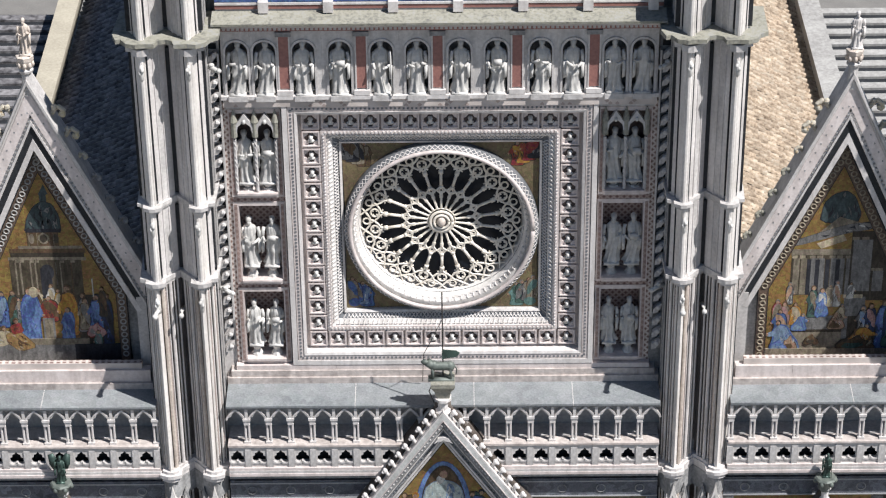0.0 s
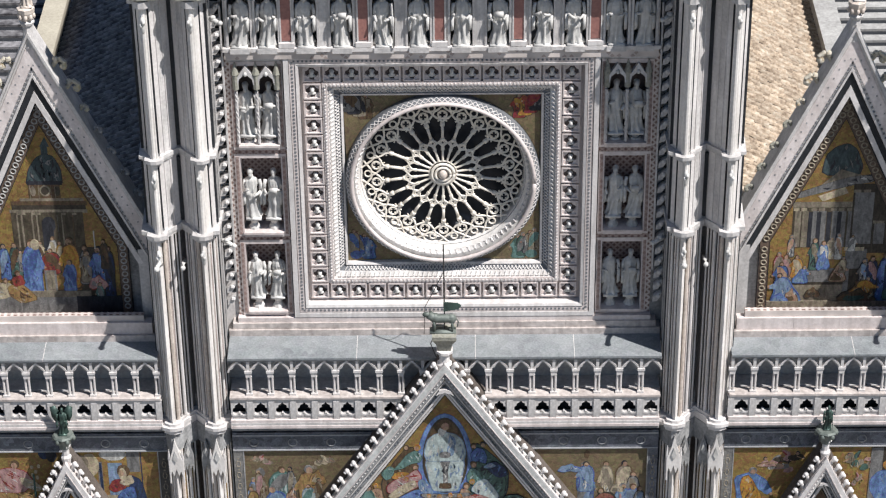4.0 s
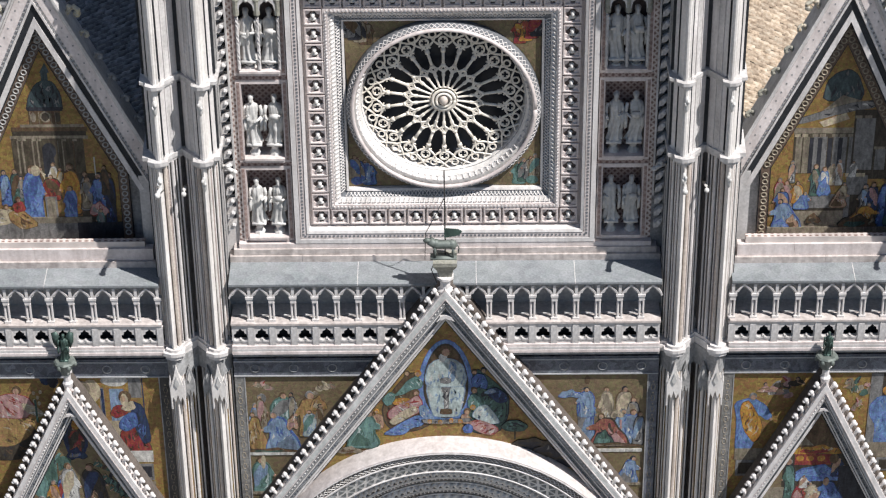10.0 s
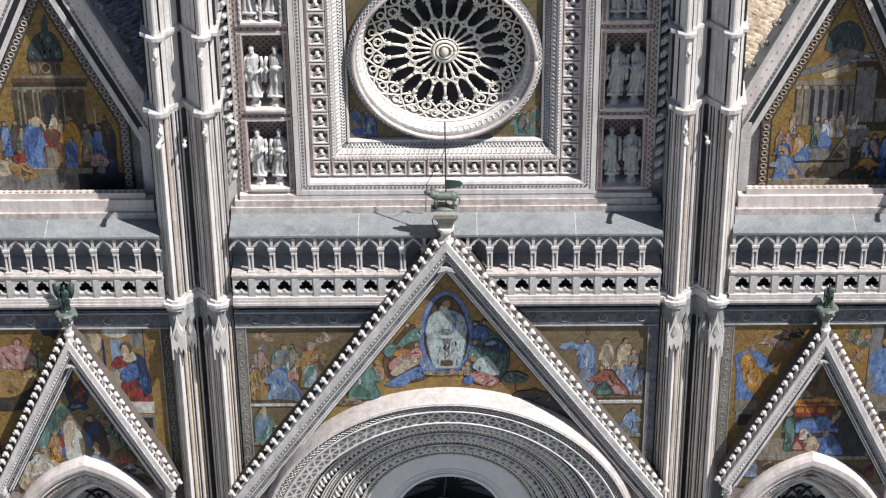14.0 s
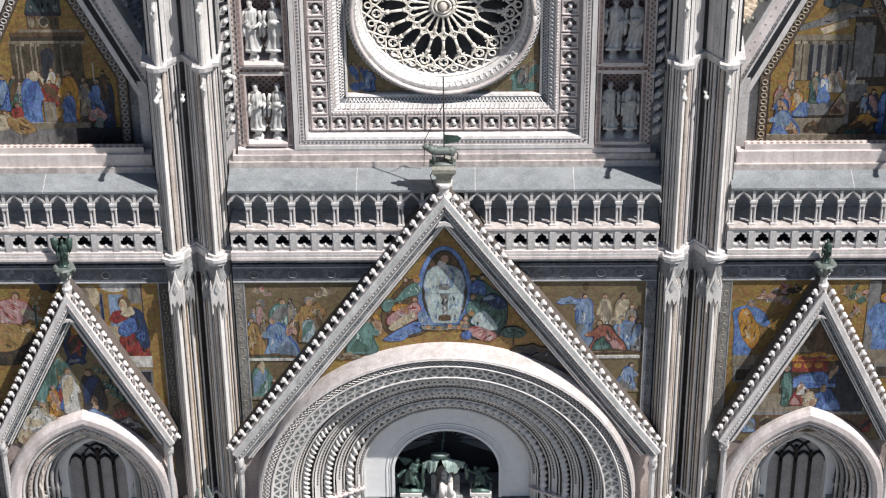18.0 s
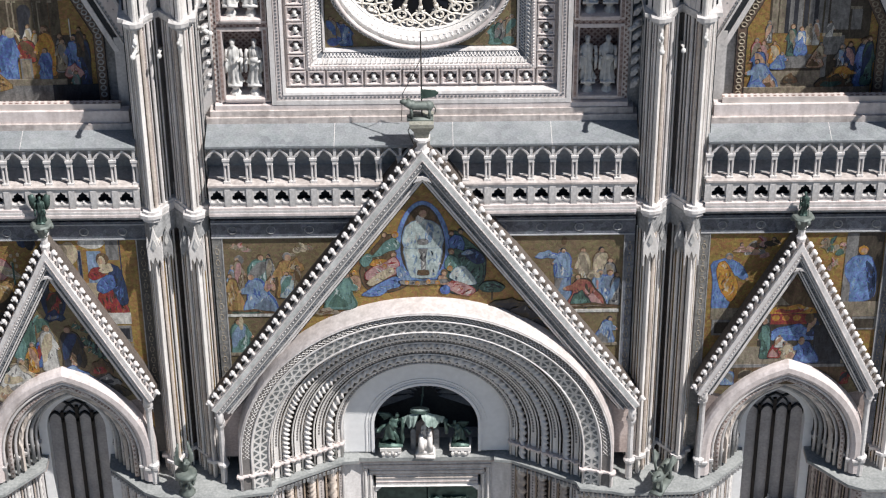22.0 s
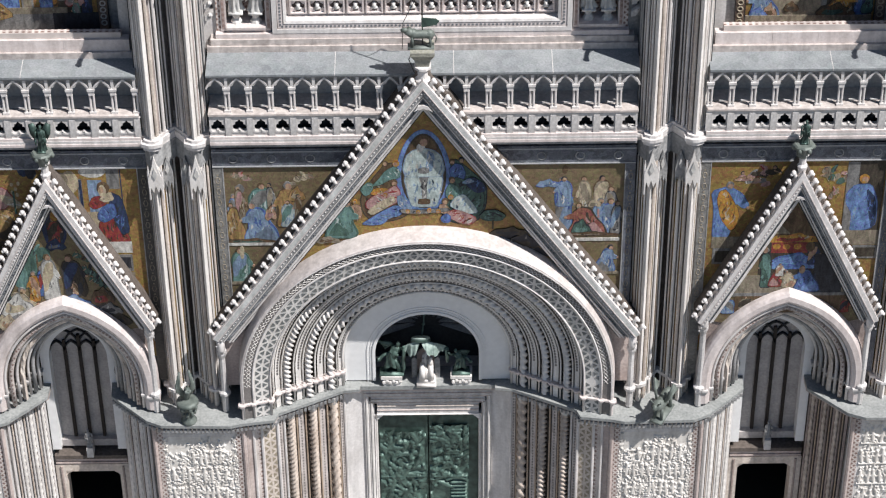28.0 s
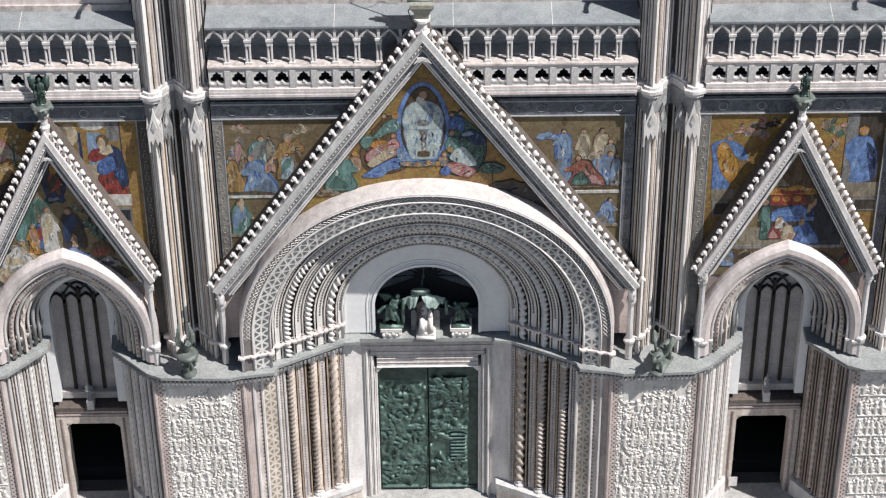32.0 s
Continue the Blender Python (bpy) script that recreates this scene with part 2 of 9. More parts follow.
# dark albedo that paints shade into gaps and deep reveals
RECESS = material("recess_shade", (0.15, 0.125, 0.11), (0.07, 0.058, 0.05), 0.85, spec=0.2)
LEDGE = material("ledge_stone", (0.33, 0.335, 0.325), (0.17, 0.178, 0.175), 0.8, stain=1.6)
BROWN_STONE = material("brown_stone", (0.15, 0.10, 0.07), (0.075, 0.05, 0.04), 0.65, grain=14)
DARK_WOOD = material("dark_bar", (0.04, 0.032, 0.028), (0.02, 0.016, 0.014), 0.7, spec=0.2)
VERDE = material("green_stone", (0.19, 0.197, 0.195), (0.10, 0.107, 0.105), 0.6)


# ---- mesh helpers ----
class Shape:
    """Collects vertices and faces for one mesh."""

    def __init__(self):
        self.v, self.f = [], []

    def box(self, x0, x1, y0, y1, z0, z1):
        b = len(self.v)
        self.v += [(x, y, z) for z in (z0, z1) for y in (y0, y1) for x in (x0, x1)]
        self.f += [tuple(b + i for i in q) for q in ((0, 2, 3, 1), (4, 5, 7, 6), (0, 1, 5, 4), (2, 6, 7, 3), (0, 4, 6, 2), (1, 3, 7, 5))]
        return self

    def slab(self, pts, a, b, axis="y"):
        """A polygon pushed along one axis; points are (x, z) for y, (x, y) for z, (y, z) for x."""
        put = {"y": lambda p, d: (p[0], d, p[1]), "z": lambda p, d: (p[0], p[1], d), "x": lambda p, d: (d, p[0], p[1])}[axis]
        o, k = len(self.v), len(pts)
        self.v += [put(p, a) for p in pts] + [put(p, b) for p in pts]
        self.f += [tuple(range(o, o + k)), tuple(range(o + 2 * k - 1, o + k - 1, -1))]
        self.f += [(o + i, o + k + i, o + k + (i + 1) % k, o + (i + 1) % k) for i in range(k)]
        return self

    def grid(self, rows, loop=False, caps=False):
        """Faces between rows of points of equal length."""
        o, k = len(self.v), len(rows[0])
        for r in rows:
            self.v += [tuple(p) for p in r]
        for i in range(len(rows) - 1):
            for j in range(k if loop else k - 1):
                a, b = o + i * k + j, o + i * k + (j + 1) % k
                self.f.append((a, b, b + k, a + k))
        if caps:
            self.f.append(tuple(range(o + k - 1, o - 1, -1)))
            e = o + (len(rows) - 1) * k
            self.f.append(tuple(range(e, e + k)))
        return self

    def lathe(self, cx, cy, profile, n=10, turn=0.0):
        rows = [[(cx + r * math.cos(2 * math.pi * j / n + turn), cy + r * math.sin(2 * math.pi * j / n + turn), z) for j in range(n)] for r, z in profile]
        return self.grid(rows, True, True)

    def tube(self, path, r, n=8, lobes=0, twist=0.0, deep=0.2):
        """A round or twisted rod along a path of points."""
        path = [Vector(p) for p in path]
        rows, run = [], 0.0
        for i, p in enumerate(path):
            d = (path[min(i + 1, len(path) - 1)] - path[max(i - 1, 0)]).normalized()
            if i:
                run += (p - path[i - 1]).length
            side = d.cross(Vector((0, 1, 0)))
            side = side.normalized() if side.length > 1e-3 else Vector((1, 0, 0))
            up = side.cross(d)
            ring = []
            for j in range(n):
                a = 2 * math.pi * j / n
                q = r * (1 + deep * math.cos(lobes * (a - twist * run))) if lobes else r
                ring.append(p + side * (q * math.cos(a)) + up * (q * math.sin(a)))
            rows.append(ring)
        return self.grid(rows, True, True)

    def ball(self, c, rx, ry, rz, n=8, m=5, rough=0.0):
        rows = []
        for i in range(m + 1):
            t = math.pi * (0.02 + 0.96 * i / m)
            row = []
            for j in range(n):
                a = 2 * math.pi * j / n
                k = 1 + random.uniform(-rough, rough)
                row.append((c[0] + rx * k * math.sin(t) * math.cos(a), c[1] + ry * k * math.sin(t) * math.sin(a), c[2] - rz * k * math.cos(t)))
            rows.append(row)
        return self.grid(rows, True, True)

    def sweep(self, path, profile, first=0, last=None):
        """A section (offset outwards from the path, y) drawn along a path of (x, z) points; the path runs left to right over a top."""
        rows = []
        for i, p in enumerate(path):
            a, b = path[max(i - 1, 0)], path[min(i + 1, len(path) - 1)]
            if 0 < i < len(path) - 1:
                d0, d1 = Vector((p[0] - a[0], p[1] - a[1])).normalized(), Vector((b[0] - p[0], b[1] - p[1])).normalized()
            else:
                d0 = d1 = Vector((b[0] - a[0], b[1] - a[1])).normalized()
            n0, n1 = Vector((-d0.y, d0.x)), Vector((-d1.y, d1.x))
            nn = n0 + n1
            nn = nn * (2 / nn.length_squared) if nn.length_squared > 1e-6 else n0
            if first <= i and (last is None or i <= last):
                rows.append([(p[0] + nn.x * o, y, p[1] + nn.y * o) for o, y in profile])
        return self.grid(rows, True, True)


def part(name, shape, mat, parent=None, label="", smooth=False, at=None):
    """Links a Shape, or a ready mesh, as one mesh object under a thing or part."""
    if isinstance(shape, Shape):
        me = bpy.data.meshes.new(name)
        me.from_pydata(shape.v, [], shape.f)
        me.update()
        me.materials.append(mat)
        if smooth:
            me.polygons.foreach_set("use_smooth", [True] * len(me.polygons))
    else:
        me = shape
    ob = new(name, me)
    if parent:
        ob.parent = parent
    if at is not None:
        ob.location = at
    if label:
        ob["label"] = label
    return ob


def courses(name, parent, x0, x1, y0, y1, z0, z1, mat, size=1.4):
    """A band laid from separate stones with open joints."""
    x = x0
    while x < x1 - 0.01:
        e = x + random.uniform(0.75, 1.25) * size
        if x1 - e < size * 0.5:
            e = x1
        j = random.uniform(-0.006, 0.006)
        part(name, Shape().box(x + 0.003, e - 0.003, y0 + j, y1, z0, z1 - 0.004), mat, parent)
        x = e


def voussoirs(name, parent, path, profile, count, mat, label=""):
    """An arch band cut into wedge stones."""
    n = len(path) - 1
    for i in range(count):
        a, b = i * n // count, (i + 1) * n // count
        if b > a:
            part(name, Shape().sweep(path, profile, a, b), mat, parent, label)


def thing(name, label, category, group="", kind="", at=(0, 0, 0)):
    ob = new(name)
    ob.location = at
    return tagged(ob, label, category, group, kind)


def arc(cx, cz, r, a0=180.0, a1=0.0, n=32):
    return [(cx + r * math.cos(radians(a0 + (a1 - a0) * i / n)), cz + r * math.sin(radians(a0 + (a1 - a0) * i / n))) for i in range(n + 1)]


def pointed(cx, z0, w, r, n=12):
    """A pointed arch of half width w struck with radius r."""
    top = math.degrees(math.acos((r - w) / r))
    left = [(cx - w + r + r * math.cos(radians(180 - top * i / n)), z0 + r * math.sin(radians(180 - top * i / n))) for i in range(n + 1)]
    return left + [(2 * cx - x, z) for x, z in reversed(left[:-1])]


def rect(a, b, y0, y1):
    """A section from offset a to b and from y0 to y1."""
    return [(a, y0), (b, y0), (b, y1), (a, y1)]


# ---- statues ----
def robed(h, seed, reach=0.5, wings=False, staff=False):
    """A standing draped figure as one mesh, h metres high, feet at the origin, facing -y."""
    rnd = random.Random(seed)
    ph, ph2, tilt, sway = rnd.uniform(0, 6), rnd.uniform(0, 6), rnd.uniform(-0.5, 0.5), rnd.choice((-1, 1)) * rnd.uniform(0.02, 0.05)
    prof = [(0.0, 0.15), (0.03, 0.155), (0.1, 0.135), (0.15, 0.128), (0.2, 0.124), (0.25, 0.122), (0.3, 0.123), (0.35, 0.125), (0.39, 0.128), (0.43, 0.131), (0.46, 0.132), (0.49, 0.132), (0.52, 0.129), (0.55, 0.130), (0.59, 0.128), (0.63, 0.128), (0.67, 0.13), (0.7, 0.132), (0.76, 0.126), (0.79, 0.108), (0.815, 0.075), (0.84, 0.045), (0.87, 0.042)]
    s, n = Shape(), 36
    rows = []
    for z, r in prof:
        row = []
        for j in range(n):
            a = 2 * math.pi * j / n
            fold = 0.30 * (1.02 - z) * math.sin(7 * a + ph + 2.4 * math.sin(4 * z + ph2)) + 0.13 * math.sin(12 * a + ph2 + 7 * z)
            d = abs(z - (0.46 + 0.13 * math.cos(a - ph) + tilt * 0.1))
            d2 = abs(z - (0.62 - 0.12 * math.sin(a + ph2)))
            band = (0.32 * max(0, 1 - d / 0.05) + 0.2 * max(0, 1 - d2 / 0.04)) if z < 0.75 else 0
            q = 0.88 * r * (1 + (fold if z < 0.8 else 0) + band)
            row.append((h * (q * math.cos(a) + sway * math.sin(3 * z)), h * 0.72 * q * math.sin(a), h * z))
        rows.append(row)
    s.grid(rows, True, True)
    hx = h * (sway * 0.5 + rnd.uniform(-0.012, 0.012))
    s.ball((hx, -0.02 * h, 0.925 * h), 0.05 * h, 0.056 * h, 0.07 * h, 10, 7)
    s.ball((hx, 0.01 * h, 0.94 * h), 0.06 * h, 0.055 * h, 0.062 * h, 9, 5, 0.06)
    s.ball((hx, -0.05 * h, 0.875 * h), 0.036 * h, 0.035 * h, 0.06 * h, 7, 4)
    for sg in (-1, 1):
        up = rnd.uniform(0.5, 0.66)
        elbow = (sg * 0.15 * h, -0.03 * h, rnd.uniform(0.53, 0.6) * h)
        hand = (sg * rnd.uniform(0.02, 0.13) * h, -0.17 * h, up * h)
        s.tube([(sg * 0.125 * h, 0, 0.765 * h), (sg * 0.145 * h, -0.02 * h, 0.68 * h), elbow], 0.034 * h, 8)
        s.tube([elbow, ((elbow[0] + hand[0]) / 2, -0.13 * h, (elbow[2] + hand[2]) / 2), hand], 0.025 * h, 8)
        s.ball(hand, 0.024 * h, 0.026 * h, 0.026 * h, 6, 4)
        # cloth hanging from the forearm
        s.slab([(elbow[0] - 0.03 * h, elbow[2]), (elbow[0] + 0.03 * h, elbow[2]), (elbow[0] + 0.02 * h, 0.3 * h), (elbow[0] - 0.03 * h, 0.26 * h)], -0.09 * h, -0.02 * h)
        if wings:
            s.slab([(sg * 0.06 * h, 0.75 * h), (sg * 0.2 * h, 1.02 * h), (sg * 0.36 * h, 0.95 * h), (sg * 0.33 * h, 0.6 * h), (sg * 0.22 * h, 0.38 * h), (sg * 0.1 * h, 0.5 * h)], 0.09 * h, 0.13 * h)
    if reach > 0.4:
        s.box(-0.05 * h, 0.09 * h, -0.21 * h, -0.16 * h, 0.57 * h, 0.68 * h)
    if staff:
        s.tube([(0.17 * h, -0.16 * h, 0.0), (0.15 * h, -0.17 * h, 0.86 * h)], 0.012 * h, 5)
    s.slab([(-0.14 * h, -0.13 * h), (0.14 * h, -0.13 * h), (0.13 * h, 0.13 * h), (-0.13 * h, 0.13 * h)], -0.03 * h, 0.015 * h, "z")
    return s


def relief(x0, x1, z0, z1, y, strokes, seed, step=0.022, keep=None, deep=0.10, size=1.0, lean=0.9, bars=(), slim=1.0, figures=()):
    """A carved panel: a fine sheet raised into limbs, stems and heads by short curved ridges."""
    rnd = random.Random(seed)
    nx, nz = int((x1 - x0) / step), int((z1 - z0) / step)
    h = np.zeros((nz + 1, nx + 1))
    gx, gz = np.linspace(x0, x1, nx + 1), np.linspace(z0, z1, nz + 1)

    def press(px, pz, r, top):
        i0, i1 = np.searchsorted(gx, (px - 1.6 * r, px + 1.6 * r))
        j0, j1 = np.searchsorted(gz, (pz - 1.6 * r, pz + 1.6 * r))
        if i1 > i0 and j1 > j0:
            d2 = ((gx[None, i0:i1] - px) ** 2 + (gz[j0:j1, None] - pz) ** 2) / r ** 2
            h[j0:j1, i0:i1] = np.maximum(h[j0:j1, i0:i1], top * np.clip(1.25 - d2, 0, 1) ** 0.5)

    for _ in range(strokes):
        px, pz = rnd.uniform(x0 + 0.05, x1 - 0.05), rnd.uniform(z0 + 0.05, z1 - 0.05)
        if keep and not keep(px, pz):
            continue
        a = math.pi / 2 + rnd.gauss(0, lean)
        bend, top = rnd.uniform(-5, 5) / size, deep * rnd.uniform(0.45, 1.0)
        r0, length = size * slim * rnd.uniform(0.026, 0.05), size * rnd.uniform(0.12, 0.42)
        n = int(length / 0.025)
        for k in range(n):
            press(px, pz, r0 * (0.6 + 0.8 * math.sin(math.pi * (k + 0.5) / n)), top)
            px, pz, a = px + 0.025 * math.cos(a), pz + 0.025 * math.sin(a), a + bend * 0.025
        if rnd.random() < 0.45:
            press(px, pz, size * slim * rnd.uniform(0.045, 0.065), deep * 1.15)
    for fz in figures:
        # a row of small upright forms, each a leaning body, two limbs and a head
        px = x0 + 0.12
        while px < x1 - 0.1:
            tall, lean_x = rnd.uniform(0.55, 0.8), rnd.uniform(-0.1, 0.1)
            if not keep or keep(px, fz + tall):
                for k in range(14):
                    q = k / 13
                    press(px + lean_x * q, fz + tall * 0.8 * q, 0.075 - 0.03 * abs(q - 0.4), deep * 1.1)
                    press(px + lean_x * 0.6 + (0.12 * q if k % 2 else -0.12 * q), fz + tall * (0.65 - 0.25 * q), 0.03, deep)
                press(px + lean_x, fz + tall * 0.92, 0.06, deep * 1.35)
            px += rnd.uniform(0.22, 0.36)
    for bx0, bx1, bz in bars:
        for k in range(int((bx1 - bx0) / 0.03)):
            press(bx0 + 0.03 * k, bz, 0.05, deep)
    sh = Shape()
    sh.grid([[(gx[i], y - h[j, i], gz[j]) for i in range(nx + 1)] for j in range(nz + 1)])
    return sh


# ---- ground and shell ----
CZ = 32.84          # height of the rose's centre
BAY = 14.15         # axis of each side bay
PIL = 9.22          # axis of each inner buttress

ground = part("ground", Shape().box(-900, 900, -900, 900, -1.0, 0.0), PAVING)
tagged(ground, "grey stone paving of the cathedral square", "pavement", kind="structure")
steps = thing("steps", "low pale stone steps before the three doorways", "steps", kind="structure")
for i in range(4):
    part("step", Shape().box(-21, 21, -4.6 - 0.45 * (3 - i), -0.25 if i == 3 else -0.3, 0.2 * i + (0.001 if i else -0.05), 0.2 * (i + 1)), TRAVERTINE, steps)


def holed(x0, x1, z0, z1, cx, cz, r, y0, y1, n=24):
    """A wall with a round opening, as two halves."""
    s = Shape()
    for sgn in (-1, 1):
        xe = x0 if sgn < 0 else x1
        a = arc(cx, cz, r, 90, 270 if sgn < 0 else -90, n)
        s.slab([(cx, z1)] + a[:] + [(cx, z0), (xe, z0), (xe, z1)], y0, y1)
    return s


wall_up = part("wall_upper", holed(-10.35, 10.35, 23.2, 42.0, 0, CZ, 2.97, 0.42, 1.5), MARBLE_GREY)
tagged(wall_up, "weathered pale marble wall round the rose window", "wall", kind="structure")
wall_top = part("wall_gable", Shape().slab([(-8, 41.9), (8, 41.9), (8, 44), (0, 53), (-8, 44)], 1.2, 2.4), MARBLE_GREY)
tagged(wall_top, "gable wall over the statue row", "wall", kind="structure")
gallery_floor = part("floor_gallery", Shape().box(-20, 20, -0.85, 0.45, 24.3, 24.78).box(-17.9, -10.5, -1.5, -0.85, 24.3, 24.78).box(-7.95, 7.95, -1.5, -0.85, 24.3, 24.78).box(10.5, 17.9, -1.5, -0.85, 24.3, 24.78), MARBLE)
tagged(gallery_floor, "stone floor of the narrow gallery", "floor", kind="structure")
# greyer stone than the front; the gallery's shade is partly in its colour
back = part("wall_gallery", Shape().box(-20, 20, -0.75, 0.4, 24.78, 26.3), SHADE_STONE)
tagged(back, "grey stone back wall of the gallery arcade", "wall", kind="structure")
core = part("wall_lower", Shape().slab([(-20, 10.6), (-BAY - 2.9, 10.6)] + pointed(-BAY, 11.75, 2.9, 4.3) + [(-BAY + 2.9, 10.6), (-7.4, 10.6)] + arc(0, 11.9, 7.4, 180, 0, 40) + [(7.4, 10.6), (BAY - 2.9, 10.6)] + pointed(BAY, 11.75, 2.9, 4.3) + [(BAY + 2.9, 10.6), (20, 10.6), (20, 24.3), (-20, 24.3)], -1.1, -0.6), MARBLE_GREY)
tagged(core, "marble wall behind the portal gables", "wall", kind="structure")
rear = Shape().box(-20, -15.6, -0.2, 1.2, 0.8, 24.3).box(15.6, 20, -0.2, 1.2, 0.8, 24.3)
rear.box(-12.9, -2.25, -0.2, 1.2, 0.8, 24.3).box(2.25, 12.9, -0.2, 1.2, 0.8, 24.3)
rear.box(-2.25, 2.25, 0.0, 1.2, 8.3, 10.2).box(-2.25, 2.25, 0.0, 1.2, 13.8, 24.3)
for s in (-1, 1):
    rear.box(s * BAY - 1.5, s * BAY + 1.5, 0.0, 1.2, 5.4, 6.8).box(s * BAY - 1.5, s * BAY + 1.5, 0.0, 1.2, 13.2, 24.3)
rear = part("wall_inner", rear, MARBLE)
tagged(rear, "inner marble wall that holds the doors", "wall", kind="structure")
# closing box behind the openings; its near-black colour stands in for unlit space
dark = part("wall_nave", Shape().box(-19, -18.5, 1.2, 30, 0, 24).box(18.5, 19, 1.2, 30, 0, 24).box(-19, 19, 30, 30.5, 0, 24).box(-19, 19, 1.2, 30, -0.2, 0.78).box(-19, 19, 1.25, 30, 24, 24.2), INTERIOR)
tagged(dark, "dark inside of the nave behind open doors", "wall", kind="structure")


# ---- roofs behind the facade ----
def tiled_roof(name, x_low, x_high, z_low, z_high, y0, y1, mat, label):
    """Rows of half-round tiles that run down the slope."""
    s = Shape()
    n_across = int((y1 - y0) / 0.5)
    length = math.hypot(x_high - x_low, z_high - z_low)
    n_down = int(length / 0.42)
    ux, uz = (x_low - x_high) / length, (z_low - z_high) / length
    nx, nz = (-uz, ux) if ux > 0 else (uz, -ux)
    ob = thing(name, label, "roof", kind="structure")

    def tile(t, lift0, lift1, at=None):
        rows = []
        for d, lift, w in ((0.0, lift0, 0.15), (0.47, lift1, 0.19)):
            row = []
            for a in (0, 45, 90, 135, 180):
                h = lift + w * 0.75 * math.sin(radians(a))
                row.append((at[0] + ux * d + nx * h, at[1] + w * math.cos(radians(a)), at[2] + uz * d + nz * h))
            rows.append(row)
        return t.grid(rows)

    kinds = []
    for j in range(n_down):
        for i in range(n_across):
            yc = y0 + 0.5 * (i + 0.5) + random.uniform(-0.018, 0.018)
            d0 = j * 0.42 + random.uniform(-0.02, 0.02)
            at = (x_high + ux * d0, yc, z_high + uz * d0)
            lift0, lift1 = 0.01 + random.uniform(0, 0.02), 0.05 + random.uniform(0, 0.04)
            if i >= 13:
                tile(s, lift0, lift1, at)
            elif len(kinds) < 8:
                kinds.append(part("roof_tile", tile(Shape(), lift0, lift1, (0, 0, 0)), mat, ob, at=at).data)
            else:
                part("roof_tile", random.choice(kinds), None, ob, at=at)
    part("roof_tiles", s, mat, ob)["kind"] = "stuff"
    # near-black deck paints a shade line between the tile rows
    deck = Shape()
    deck.grid([[(x_high, y0, z_high), (x_high, y1, z_high)], [(x_low, y0, z_low), (x_low, y1, z_low)]])
    part("roof_deck", deck, DARK_WOOD, ob)
    return ob


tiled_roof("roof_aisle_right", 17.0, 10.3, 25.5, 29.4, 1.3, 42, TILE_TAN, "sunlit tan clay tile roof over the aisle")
tiled_roof("roof_aisle_left", -17.4, -10.3, 25.5, 29.4, 1.3, 42, TILE_SHADED, "shaded dark brown tile roof over the aisle")
nave = thing("nave", "tall nave behind the facade with striped stone walls", "church", kind="structure")
for k in range(10):
    part("stone_band", Shape().box(-10.2, 10.2, 3.2, 70, 29 + 1.0 * k, 30 + 1.0 * k), BASALT if k % 2 else TRAVERTINE, nave)
for s in (-1, 1):
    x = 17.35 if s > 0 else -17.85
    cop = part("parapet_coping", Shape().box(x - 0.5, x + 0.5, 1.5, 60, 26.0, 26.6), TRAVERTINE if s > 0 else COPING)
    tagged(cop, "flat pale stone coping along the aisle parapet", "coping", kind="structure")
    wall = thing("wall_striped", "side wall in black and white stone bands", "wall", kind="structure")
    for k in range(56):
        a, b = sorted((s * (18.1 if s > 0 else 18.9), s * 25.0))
        # left wall's pale bands are coloured dark to stand for its shade
        part("stone_band", Shape().box(a, b, 3.0 + 0.55 * k, 3.55 + 0.55 * k - 0.002, 12, 24.6 + (0.12 if k % 2 else 0.0)), (TRAVERTINE if s > 0 else TILE_SHADED) if k % 2 else BASALT, wall)


# ---- buttresses ----
INNER = ((0.13, 0.04), (0.235, 0.032), (0.36, 0.072), (0.475, 0.025), (0.595, 0.07))
OUTER = ((0.955, 0.042), (1.04, 0.026), (1.13, 0.052), (1.225, 0.036))


def prow_depth(d):
    """Depth of the clustered front: two sharp prows with a deep hollow between them."""
    return -2.06 + 1.15 * (0.72 - d) if d < 0.72 else (-2.06 if d < 0.86 else -2.06 + 1.6 * (d - 0.86))


def shaft_section(x, y, r, n=8):
    return [(x + r * math.cos(2 * math.pi * (i + 0.5) / n), y + r * math.sin(2 * math.pi * (i + 0.5) / n)) for i in range(n)]


